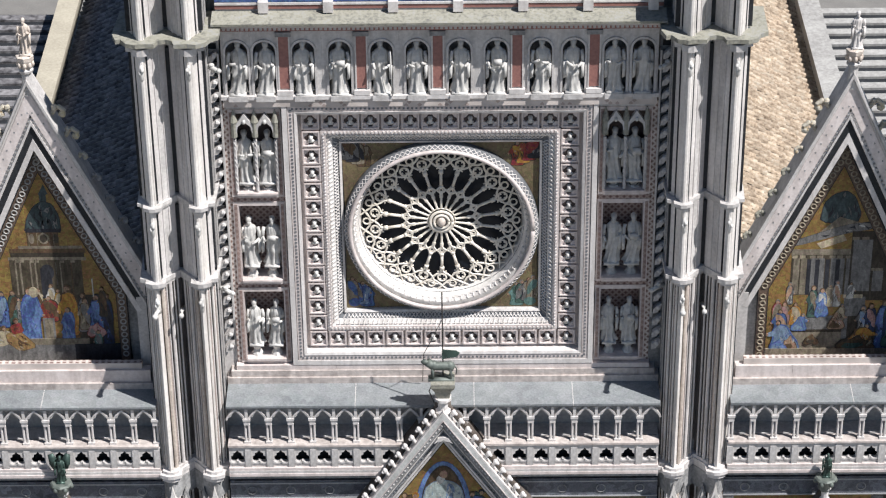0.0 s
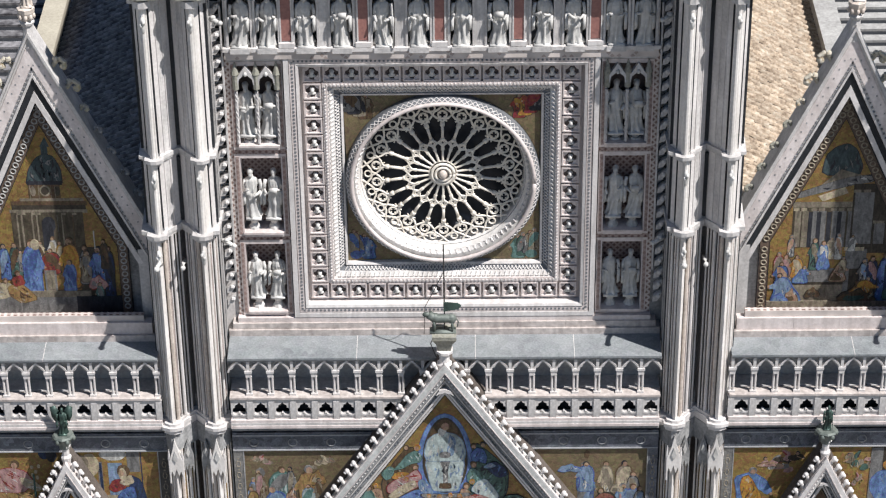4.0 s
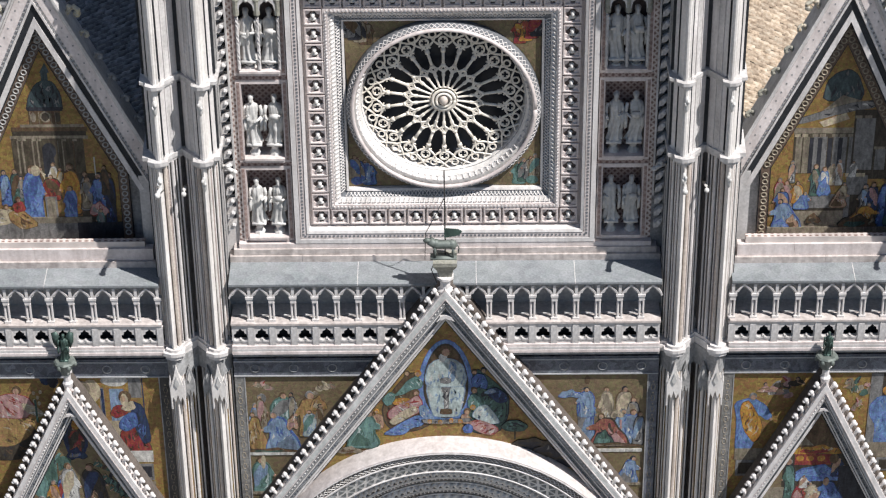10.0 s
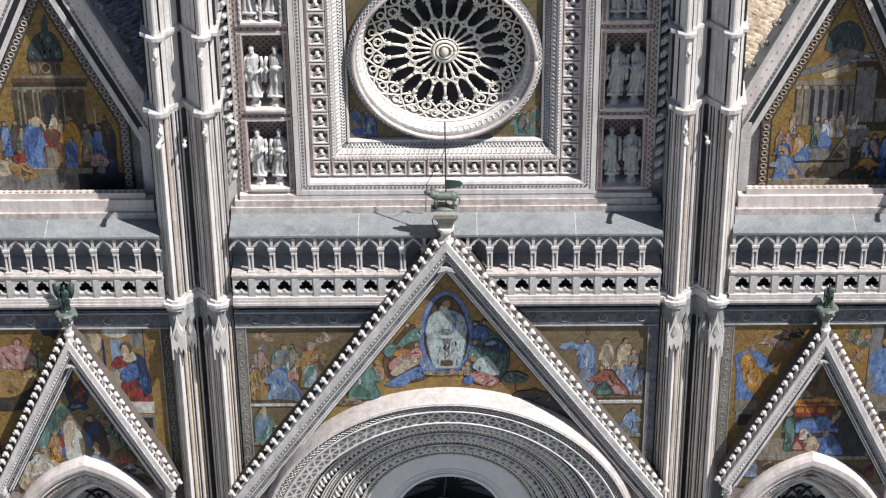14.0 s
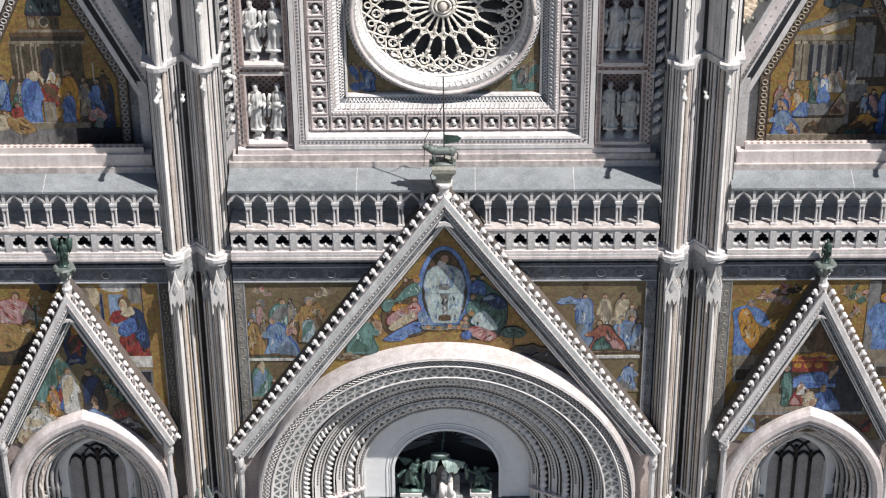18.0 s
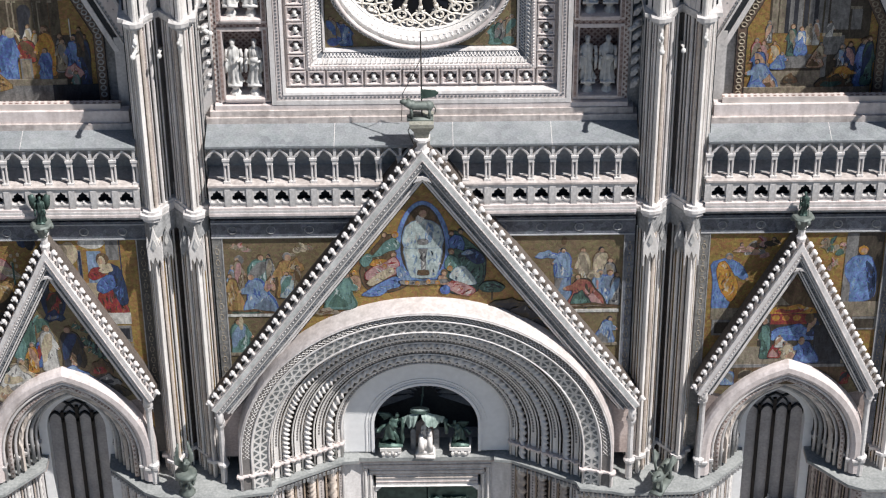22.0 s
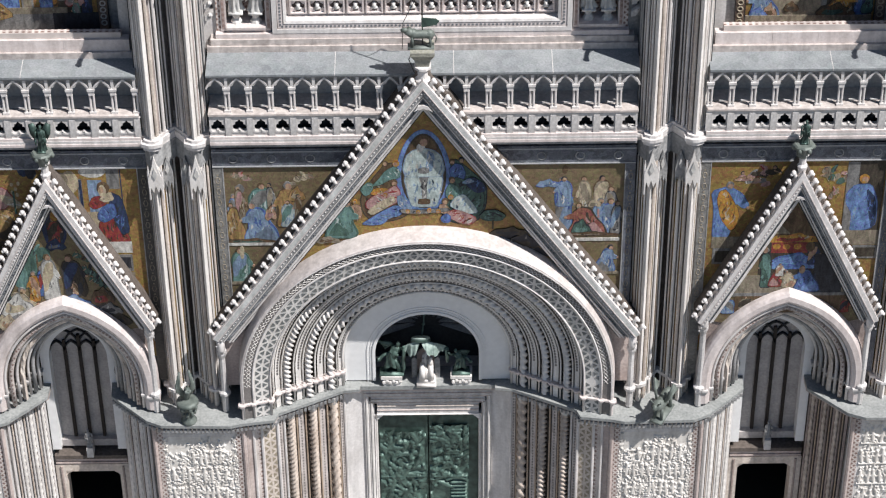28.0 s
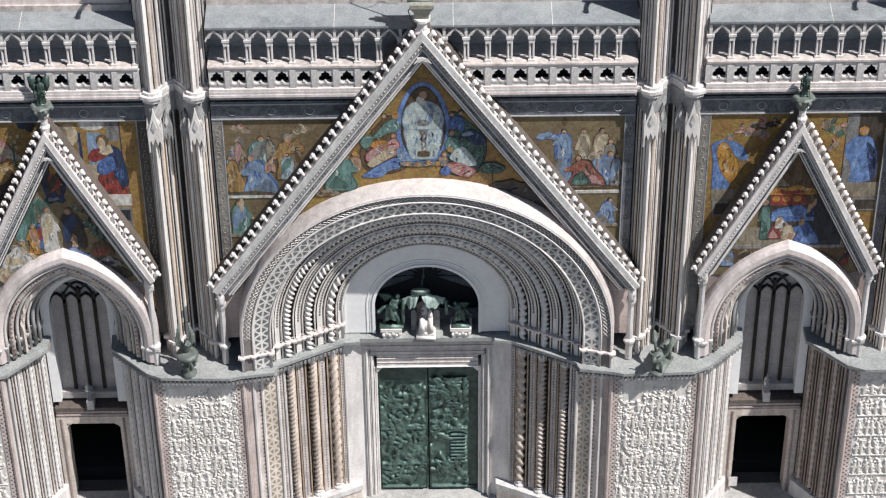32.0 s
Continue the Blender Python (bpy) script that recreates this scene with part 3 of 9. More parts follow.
def buttress(cx, label):
    ob = thing("buttress", label, "buttress", group="facade buttresses")
    out_x = math.copysign(0.09, cx)
    part("core", Shape().box(cx - 1.12, cx + 1.12, -0.9, 0.41, 10.4, 46.5), MARBLE_GREY, ob)
    zones = ((23.72, 31.7, 0.0, out_x), (32.0, 34.85, 0.0, out_x * 0.5), (35.08, 41.0, 0.03, 0.0), (41.5, 43.6, 0.12, 0.0), (11.26, 22.4, -0.05, out_x), (10.34, 11.12, -0.05, out_x))
    for zi, (z0, z1, inset, ox) in enumerate(zones):
        lower = zi in (4, 5)
        c = cx + ox
        ribbed = zi in (0, 4, 5)
        for side in (-1, 1):
            # the stone body of one half: hollow, prow and outer slope
            g = 0.17 if ribbed else 0.05
            body = [(c, -0.85), (c, prow_depth(0.0) + g + inset), (c + side * 0.66, prow_depth(0.66) + g + inset), (c + side * 0.88, prow_depth(0.88) + g + inset), (c + side * 1.25, prow_depth(1.25) + g + inset), (c + side * 1.25, -0.85)]
            # ribbed halves get a dark body colour, painting shade between the shafts
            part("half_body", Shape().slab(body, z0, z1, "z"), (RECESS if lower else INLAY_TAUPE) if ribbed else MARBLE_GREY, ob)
            if ribbed:
                # slender shafts with black or gold strips sunk between them
                for q, (d, r) in enumerate(INNER + OUTER):
                    m = STONE_WARM if (lower and q % 3 == 1) or (q == 4) else (BAR_WHITE if q > 4 or lower else MARBLE_CLEAN)
                    part("shaft", Shape().slab(shaft_section(c + side * d, prow_depth(d) + inset, r), z0, z1, "z"), m, ob)
                part("prow_shaft", Shape().slab([(c + side * d, y + inset) for d, y in ((0.70, -1.9), (0.70, -2.06), (0.745, -2.14), (0.795, -2.2), (0.85, -2.14), (0.895, -2.06), (0.895, -1.9))], z0, z1, "z"), BAR_WHITE, ob, "broad pale corner shaft")
                for d in ((0.29, 0.53, 1.0, 1.18) if lower else (0.53, 1.0, 1.18)):
                    strip = Shape()
                    n = int((z1 - z0 - 0.4) / 0.13)
                    for i in range(n):
                        z = z0 + 0.2 + 0.13 * i
                        strip.box(c + side * d - 0.022, c + side * d + 0.022, prow_depth(d) + inset - 0.012, prow_depth(d) + inset + 0.06, z, z + 0.085)
                    part("inlaid_strip", strip, GOLD if lower else MARBLE_PINK, ob)["kind"] = "stuff"
                if zi == 0 and side < 0:
                    x = c - 0.765
                    part("gargoyle", Shape().tube([(x, -2.05, 30.7), (x - 0.02, -2.4, 30.95), (x - 0.04, -2.7, 31.02), (x - 0.05, -2.9, 30.95)], 0.085, 7).ball((x - 0.05, -2.86, 31.0), 0.12, 0.13, 0.11, 7, 5, 0.1), STATUE, ob, smooth=True)
                    part("gargoyle", Shape().tube([(c + 0.02, -1.3, 30.4), (c + 0.03, -1.9, 30.65), (c + 0.03, -2.2, 30.6)], 0.07, 6).ball((c + 0.03, -2.2, 30.62), 0.1, 0.11, 0.1, 7, 5, 0.1), STATUE, ob, smooth=True)
            else:
                # broad flat facets between the centre strip and the two prows
                for d0, d1, m in ((0.075, 0.25, MARBLE_CLEAN), (0.275, 0.44, MARBLE), (0.455, 0.60, MARBLE_CLEAN), (0.90, 1.04, BAR_WHITE), (1.09, 1.25, MARBLE_CLEAN)):
                    y0, y1 = prow_depth(d0) + inset, prow_depth(d1) + inset
                    part("facet", Shape().slab([(c + side * d0, y0), (c + side * d1, y1), (c + side * d1, y1 + 0.25), (c + side * d0, y0 + 0.25)], z0, z1, "z"), m, ob)
                for d, r in ((0.795, 0.085), (0.70, 0.05), (0.88, 0.045), (0.265, 0.022), (0.448, 0.022)):
                    part("shaft", Shape().slab(shaft_section(c + side * d, prow_depth(d) + inset - 0.02, r), z0, z1, "z"), BAR_WHITE if r > 0.04 else MARBLE_CLEAN, ob)
                for d0, d1 in ((0.61, 0.655), (1.05, 1.08)):
                    y = prow_depth((d0 + d1) / 2) + inset
                    part("black_strip", Shape().box(*sorted((c + side * d0, c + side * d1)), y, y + 0.2, z0 + 0.15, z1 - 0.2), BASALT, ob)
            # strips on the flank
            for y0, y1, m in ((-1.5, -1.36, BASALT), (-1.2, -1.08, MARBLE), (-0.85, -0.7, BASALT), (-0.6, -0.45, MARBLE)):
                part("flank_strip", Shape().box(*sorted((c + side * 1.10, c + side * (1.285 if m is BASALT else 1.31))), y0, y1, z0 + 0.1, z1 - 0.1), m, ob)
            if not lower and zi < 3:
                part("carved_bud", Shape().lathe(c + side * 0.795, -2.21, [(0.03, z1 - 0.95), (0.08, z1 - 0.86), (0.10, z1 - 0.66), (0.08, z1 - 0.45), (0.04, z1 - 0.34)], 7).ball((c + side * 0.75, -2.28, z1 - 0.5), 0.07, 0.09, 0.09, 6, 4, 0.1).ball((c + side * 0.84, -2.27, z1 - 0.62), 0.06, 0.08, 0.08, 6, 4, 0.1), STATUE, ob, smooth=True)
        if not ribbed:
            part("black_strip", Shape().box(c - 0.06, c + 0.06, prow_depth(0.05) + inset - 0.02, -0.95, z0 + 0.1, z1 - 0.15), BASALT, ob, "broad black stone strip")
    # plain stone block between the pointed hoods and the string course
    c = cx + out_x
    for side in (-1, 1):
        part("capital_block", Shape().slab([(c, -0.9), (c, prow_depth(0.1) - 0.06), (c + side * 0.62, prow_depth(0.62) - 0.12), (c + side * 0.72, -2.2), (c + side * 0.9, -2.2), (c + side * 1.28, prow_depth(1.24) - 0.06), (c + side * 1.28, -0.9)], 22.4, 23.28, "z"), MARBLE_GREY, ob)
    # moulded string courses that follow the clusters
    for z0, z1, out in ((23.28, 23.46, 0.13), (23.46, 23.6, 0.2), (23.6, 23.72, 0.1), (31.7, 31.84, 0.07), (31.84, 32.0, 0.16), (34.85, 34.95, 0.05), (34.95, 35.08, 0.13), (41.0, 41.25, 0.1), (43.6, 43.85, 0.15), (11.12, 11.26, 0.1)):
        s = Shape()
        c = cx + (out_x if z0 < 32 else 0.0)
        for side in (-1, 1):
            a = c + side * 0.80
            s.slab([(a - 0.2 - out, -1.5), (a - 0.2 - out, -2.04 - out), (a - 0.1, -2.16 - out), (a + 0.1, -2.16 - out), (a + 0.2 + out, -2.04 - out), (a + 0.2 + out, -1.5)], z0, z1, "z")
            s.slab([(c + side * 0.98, -1.05), (c + side * 0.98, -1.80 - out), (c + side * (1.22 + out), -1.74 - out), (c + side * (1.27 + out), -0.3), (c + side * 1.0, -0.3)], z0 + 0.003, z1 - 0.003, "z")
        s.slab([(c - 0.6, -0.95), (c - 0.6, -1.95 - out * 0.9), (c - 0.3, -1.6 - out * 0.8), (c, -1.28 - out * 0.7), (c + 0.3, -1.6 - out * 0.8), (c + 0.6, -1.95 - out * 0.9), (c + 0.6, -0.95)], z0 + 0.006, z1 + 0.03, "z")
        part("string_course", s, MARBLE_CLEAN if z0 < 24 else MARBLE, ob)
    # pointed hoods that crown the lower shafts
    for dx, y in ((-0.78, -2.26), (0.78, -2.26), (-0.34, -1.9), (0.34, -1.9)):
        big = abs(dx) > 0.5
        w, top = (1.0, 23.05) if big else (0.7, 22.75)
        x = c + dx
        # prow hoods are whitened as lit, inner ones greyed as shaded
        hood = part("hood", Shape().slab([(x - 0.25 * w, 21.25), (x - 0.27 * w, 22.0), (x - 0.1 * w, 22.55), (x, top), (x + 0.1 * w, 22.55), (x + 0.27 * w, 22.0), (x + 0.25 * w, 21.25), (x + 0.17 * w, 21.6), (x + 0.09 * w, 21.35), (x, 21.7), (x - 0.09 * w, 21.35), (x - 0.17 * w, 21.6)], y - 0.06, y + 0.3), BAR_WHITE if big else MARBLE_GREY, ob)
        part("hood_leaf", Shape().slab([(x, 22.0), (x - 0.1 * w, 22.2), (x, 22.55), (x + 0.1 * w, 22.2)], y - 0.1, y), STATUE, hood)
        if big:
            for sg in (-1, 1):
                part("hood_pinnacle", Shape().lathe(x + sg * 0.25, y, [(0.035, 21.0), (0.05, 22.1), (0.06, 22.15), (0.01, 22.6)], 5), MARBLE_CLEAN, hood)
    # broad worn slab under the pinnacle
    s = Shape().slab([(cx - 1.7, 0.2), (cx - 1.78, -1.5), (cx - 1.62, -1.98), (cx - 1.45, -1.92), (cx - 1.25, -2.24), (cx - 0.92, -2.34), (cx - 0.6, -2.28), (cx - 0.3, -2.3), (cx - 0.18, -2.02), (cx + 0.05, -1.96), (cx + 0.28, -2.05), (cx + 0.36, -2.33), (cx + 0.8, -2.3), (cx + 1.1, -2.36), (cx + 1.42, -2.2), (cx + 1.55, -1.9), (cx + 1.82, -1.72), (cx + 1.85, 0.2)], 41.34, 41.5, "z")
    part("top_slab", s, LICHEN, ob, "weathered stone slab with yellow lichen")
    s = Shape().lathe(cx, -0.7, [(1.4, 46.4), (1.0, 47), (0.1, 51)], 4, radians(45))
    part("pinnacle", s, MARBLE_GREY, ob)
    return ob


for x in (-PIL, PIL, 2 * BAY - PIL, PIL - 2 * BAY):
    buttress(x, "clustered marble buttress with pale shafts and black stone strips")


# ---- gallery arcade ----
def arcade(x_first, count, x0, x1):
    ob = thing("gallery_arcade", "marble gallery arcade of small columns and trefoil arches", "balustrade", group="gallery arcades")
    P = 0.802
    col = Shape().box(-0.125, 0.125, -0.1, 0.1, 24.80, 24.88).box(-0.14, 0.14, -0.12, 0.1, 25.82, 25.92).slab([(-0.09, 25.62), (0.09, 25.62), (0.125, 25.82), (-0.125, 25.82)], -0.09, 0.09)
    for dx in (-0.065, 0.065):
        col.lathe(dx, 0, [(0.06, 24.87), (0.048, 24.94), (0.046, 25.58), (0.06, 25.62)], 7)
    col_me = None
    arch_me = ped_me = rose_me = None
    for k in range(-1, count + 1):
        x = x_first + P * k
        if x0 - 0.05 < x < x1 + 0.05:
            if col_me is None:
                c = part("column", col, MARBLE_CLEAN, ob, "pair of thin shafts on one base", at=(x, -1.86, 0))
                col_me = c.data
                s = Shape().slab([(-0.115, -0.14), (0.115, -0.14), (0.06, 0.2), (-0.06, 0.2)], 23.8, 24.6, "z")
                s.slab([(-0.13, 24.69), (0.13, 24.69), (0.1, 24.6), (-0.1, 24.6)], -0.13, 0.1)
                ped_me = part("pedestal", s, MARBLE, ob, at=(x, -1.93, 0)).data
                post_me = part("arch_post", Shape().box(-0.055, 0.055, -0.08, 0.06, 25.9, 26.36), MARBLE, ob, at=(x, -1.86, 0)).data
            else:
                part("column", col_me, None, ob, at=(x, -1.86, 0))
                part("pedestal", ped_me, None, ob, at=(x, -1.93, 0))
                part("arch_post", post_me, None, ob, at=(x, -1.86, 0))
        xm = x + P / 2
        if x0 < xm < x1:
            if arch_me is None:
                s = Shape()
                w = P / 2 - 0.035
                s.sweep([(-w, 25.86), (-w * 0.93, 25.95), (-w * 0.72, 26.08), (-w * 0.35, 26.24), (0, 26.36), (w * 0.35, 26.24), (w * 0.72, 26.08), (w * 0.93, 25.95), (w, 25.86)], rect(-0.065, 0.0, -0.09, 0.03))
                # cusps of the trefoil
                s.sweep([(-w * 0.9, 25.84), (-w * 0.8, 25.96), (-w * 0.55, 25.99), (-w * 0.42, 26.08), (-w * 0.2, 26.18), (0, 26.24), (w * 0.2, 26.18), (w * 0.42, 26.08), (w * 0.55, 25.99), (w * 0.8, 25.96), (w * 0.9, 25.84)], rect(-0.035, 0.0, -0.03, 0.02))
                arch_me = part("trefoil_arch", s, MARBLE, ob, at=(xm, -1.86, 0)).data
                s = Shape()
                s.slab([(-0.30, 23.8), (-0.30, 24.0), (-0.24, 23.93), (0.24, 23.93), (0.30, 24.0), (0.30, 23.8)], -0.16, 0.12)
                cu = Shape()
                for sg in (-1, 1):
                    # low lobes that catch the light, and cusps that hang from the rail
                    s.sweep([(sg * 0.14 + 0.15 * math.cos(q), 24.07 + 0.12 * math.sin(q)) for q in [math.pi + math.pi * (i / 7) for i in range(8)]], rect(-0.03, 0.035, -0.19, -0.03))
                    cu.slab([(0, 24.69), (sg * 0.31, 24.69), (sg * 0.31, 24.08), (sg * 0.25, 24.08), (sg * 0.24, 24.28), (sg * 0.16, 24.32), (sg * 0.15, 24.42), (sg * 0.06, 24.47), (0, 24.56)], -0.17, -0.11)
                rose_me = part("quatrefoil", s, MARBLE, ob, at=(xm, -1.86, 0)).data
                cusp_me = part("hanging_cusp", cu, MARBLE, ob, at=(xm, -1.86, 0)).data
            else:
                part("trefoil_arch", arch_me, None, ob, at=(xm, -1.86, 0))
                part("quatrefoil", rose_me, None, ob, at=(xm, -1.86, 0))
                part("hanging_cusp", cusp_me, None, ob, at=(xm, -1.86, 0))
    part("top_rail", Shape().box(x0, x1, -1.98, -1.68, 26.36, 26.44), MARBLE_GREY, ob)
    part("middle_rail", Shape().box(x0, x1, -2.10, -1.6, 24.72, 24.80).box(x0, x1, -2.05, -1.6, 24.69, 24.72), WEATHERED, ob)
    courses("sill_stone", ob, x0, x1, -2.10, -1.4, 23.3, 23.44, MARBLE_GREY, 2.6)
    courses("sill_stone", ob, x0, x1, -2.165, -1.4, 23.44, 23.56, MARBLE_ROSE, 8.0)
    courses("sill_stone", ob, x0, x1, -2.14, -1.4, 23.56, 23.68, MARBLE, 8.0)
    courses("sill_stone", ob, x0, x1, -2.12, -1.4, 23.68, 23.8, MARBLE_ROSE, 8.0)
    # black sheet added for the shade in the deep openings
    part("back_panel", Shape().box(x0, x1, -1.60, -1.4, 23.8, 24.69), BASALT, ob, "near-black panel that stands for the shade behind the pedestals")
    return ob


arcade(-7.22, 19, -7.95, 7.95)
arcade(-17.0, 8, -17.8, -10.5)
arcade(11.37, 8, 10.5, 17.8)
for a, b in ((-7.95, 7.95), (-17.9, -10.5), (10.5, 17.9)):
    s, joints = Shape(), []
    x = a
    while x < b - 0.01:
        e = min(x + random.uniform(3.2, 5.5), b)
        if b - e < 1.0:
            e = b
        s.slab([(-0.3, 26.62), (-2.02, 26.52), (-2.02, 26.44), (-0.3, 26.44)], x + 0.008, e - 0.008, "x")
        x = e
        joints.append(e)
    ob = part("gallery_roof", s, SLATE)
    for e in joints[:-1]:
        part("mortar_joint", Shape().slab([(-0.3, 26.624), (-2.022, 26.524), (-2.022, 26.44), (-0.3, 26.44)], e - 0.012, e + 0.012, "x"), MARBLE, ob, "pale mortar joint")
    tagged(ob, "grey lead-coloured stone slabs that roof the gallery", "roof", kind="structure")


# ---- centre field round the rose ----
base = thing("base_course", "stepped pale marble base course under the rose", "base course", kind="structure")
courses("base_stone", base, -7.95, 7.95, -0.68, 0.42, 26.55, 26.86, WEATHERED, 2.6)
courses("base_stone", base, -7.8, 7.8, -0.6, 0.42, 26.86, 27.12, WEATHERED, 3.1)
courses("base_stone", base, -7.6, 7.6, -0.54, 0.42, 27.12, 27.32, MARBLE_ROSE, 3.9)
rose = thing("rose_window", "round rose window with carved marble tracery in a square frame", "rose window")


def square_ring(half_out, half_in, y_out, y_in, y_back, cz=CZ):
    """A square frame whose face slopes from its outer to its inner edge."""
    s = Shape()
    ho, hi = half_out, half_in
    c = [(-1, -1), (1, -1), (1, 1), (-1, 1)]
    b = len(s.v)
    s.v += [(x * ho, y_out, cz + z * ho) for x, z in c] + [(x * hi, y_in, cz + z * hi) for x, z in c]
    s.v += [(x * ho, y_back, cz + z * ho) for x, z in c] + [(x * hi, y_back, cz + z * hi) for x, z in c]
    for i in range(4):
        j = (i + 1) % 4
        s.f += [(i, j, 4 + j, 4 + i), (8 + i, i + 0, j, 8 + j)[::1], (4 + i, 4 + j, 12 + j, 12 + i), (8 + i, 8 + j, 12 + j, 12 + i)]
    return s


part("outer_frame", square_ring(5.50, 5.32, -0.56, -0.56, 0.42), MARBLE_CLEAN, rose)
part("outer_inlay", square_ring(5.30, 5.10, -0.53, -0.52, 0.42), MARBLE_ROSE, rose)
part("outer_bead", square_ring(5.08, 4.98, -0.55, -0.52, 0.42), MARBLE_CLEAN, rose)
part("head_field", square_ring(4.98, 4.16, -0.1, -0.1, 0.42), MARBLE_ROSE, rose)
part("inner_bead", square_ring(4.20, 4.02, -0.24, -0.24, 0.42), MARBLE_ROSE, rose)
part("leaf_band", square_ring(4.02, 3.80, -0.17, -0.06, 0.42), MARBLE_CLEAN, rose)
s = Shape()
for i in range(4):
    for k in range(44):
        d = -3.88 + 7.76 * (k + 0.5) / 44
        t = 1 if k % 2 else -1
        p, q = ((d - 0.07, -3.97), (3.97, d - 0.07), (d - 0.07, 3.97), (-3.97, d - 0.07))[i], ((d + 0.07, -3.83), (3.83, d + 0.07), (d + 0.07, 3.83), (-3.83, d + 0.07))[i]
        m = ((d + 0.03, -3.93), (3.93, d + 0.03), (d + 0.03, 3.93), (-3.93, d + 0.03))[i]
        s.tube([(p[0], -0.16, CZ + p[1]), (m[0], -0.17, CZ + m[1]), (q[0], -0.09, CZ + q[1])], 0.032, 5)
part("leaf_carving", s, BAR_WHITE, rose, "band of slanting carved leaves")
part("inner_inlay", square_ring(3.80, 3.58, -0.03, 0.1, 0.42), INLAY_DEEP, rose)
s = Shape()
for i in range(4):
    for k in range(58):
        for d in (-1, 1):
            u, v = -3.75 + 7.5 * k / 57, -3.75 + 7.5 * (k + d) / 57
            if abs(u) < 3.79 and abs(v) < 3.6:
                p, q = ((u, -3.78), (3.78, u), (u, 3.78), (-3.78, u))[i], ((v, -3.6), (3.6, v), (v, 3.6), (-3.6, v))[i]
                s.tube([(p[0], -0.045, CZ + p[1]), (q[0], 0.085, CZ + q[1])], 0.02, 4)
part("inner_lattice", s, MARBLE_CLEAN, rose, "crossed marble inlay round the square")
s = Shape()
for i in range(4):
    for k in range(70):
        d = -5.2 + 10.4 * (k + 0.5) / 70
        x, z = ((d, -5.2), (5.2, d), (d, 5.2), (-5.2, d))[i]
        s.box(x - 0.035, x + 0.035, -0.545, -0.5, CZ + z - 0.035, CZ + z + 0.035)
part("dotted_inlay", s, INLAY_DEEP, rose, "row of small dark inlaid squares")
part("inner_edge", square_ring(3.58, 3.50, 0.02, 0.06, 0.42), MARBLE_CLEAN, rose)
s = Shape()
for i in range(4):
    for k in range(60):
        d = -4.1 + 8.2 * (k + 0.5) / 60
        x, z = ((d, -4.1), (4.1, d), (d, 4.1), (-4.1, d))[i]
        s.box(x - 0.03, x + 0.03, -0.28, -0.24, CZ + z - 0.03, CZ + z + 0.03)
part("bead_row", s, MARBLE_CLEAN, rose)
# fifty-two carved squares with a head in each
H = 0.31
s = Shape()
for a, b, c, d in ((-H, H, H - 0.05, H), (-H, H, -H, -H + 0.05), (-H, -H + 0.05, -H + 0.05, H - 0.05), (H - 0.05, H, -H + 0.05, H - 0.05)):
    s.box(a, b, -0.16, 0.0, c, d)
for q in range(4):
    sx, sz = ((1, 1), (-1, 1), (-1, -1), (1, -1))[q]
    s.slab([(sx * 0.26, sz * 0.26), (sx * 0.26, sz * 0.07), (sx * 0.19, sz * 0.09), (sx * 0.13, sz * 0.13), (sx * 0.09, sz * 0.19), (sx * 0.07, sz * 0.26)], -0.09, 0.0)
    s.slab([(sx * 0.26, sz * 0.07), (sx * 0.26, 0), (sx * 0.235, 0), (sx * 0.215, sz * 0.08)], -0.06, 0.0)
panel_me = head_me = None
for i in range(13):
    for q in range(4):
        d = -4.54 + 9.08 * i / 13
        x, z = ((d, 4.54), (4.54, -d), (-d, -4.54), (-4.54, d))[q]
        if panel_me is None:
            p = part("carved_square", s, MARBLE_ROSE, rose, at=(x, -0.1, CZ + z))
            panel_me = p.data
            hs = Shape().ball((0, -0.11, 0.02), 0.075, 0.10, 0.10, 8, 6).ball((0, -0.06, 0.06), 0.095, 0.08, 0.085, 8, 5, 0.08).ball((0, -0.06, -0.11), 0.15, 0.08, 0.07, 8, 4)
            head_me = part("carved_head", hs, STATUE, p, smooth=True).data
            # ground darkened as the shade inside the carved hollow
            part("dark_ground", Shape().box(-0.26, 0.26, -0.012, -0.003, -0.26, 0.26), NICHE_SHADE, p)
            dark_me = p.children[-1].data
        else:
            p = part("carved_square", panel_me, None, rose, at=(x, -0.1, CZ + z))
            part("carved_head", head_me, None, p)
            part("dark_ground", dark_me, None, p)


def round_ring(r0, y0, r1, y1, back=0.42, n=64):
    """A turned ring from radius r0 at depth y0 to r1 at y1."""
    rows = []
    for i in range(n + 1):
        a = 2 * math.pi * i / n
        rows.append([(r * math.cos(a), y, CZ + r * math.sin(a)) for r, y in ((r0, back), (r0, y0), (r1, y1), (r1, back + 0.6))])
    return Shape().grid(rows)


part("ring_inlay", round_ring(3.50, -0.05, 3.30, -0.16), INLAY_DEEP, rose)
s = Shape()
for i in range(108):
    for d in (-1, 1):
        a, b = 2 * math.pi * i / 108, 2 * math.pi * (i + d) / 108
        s.tube([(3.48 * math.cos(a), -0.065, CZ + 3.48 * math.sin(a)), (3.33 * math.cos(b), -0.15, CZ + 3.33 * math.sin(b))], 0.017, 4)
part("ring_lattice", s, MARBLE_CLEAN, rose, "crossed marble inlay round the rose")
s = Shape().tube([(3.27 * math.cos(2 * math.pi * i / 64), -0.2, CZ + 3.27 * math.sin(2 * math.pi * i / 64)) for i in range(65)], 0.075, 8)
part("ring_roll", s, MARBLE_ROSE, rose, smooth=True)
part("ring_cone", round_ring(3.22, -0.16, 2.90, 0.62), BAR_WHITE, rose, smooth=True)
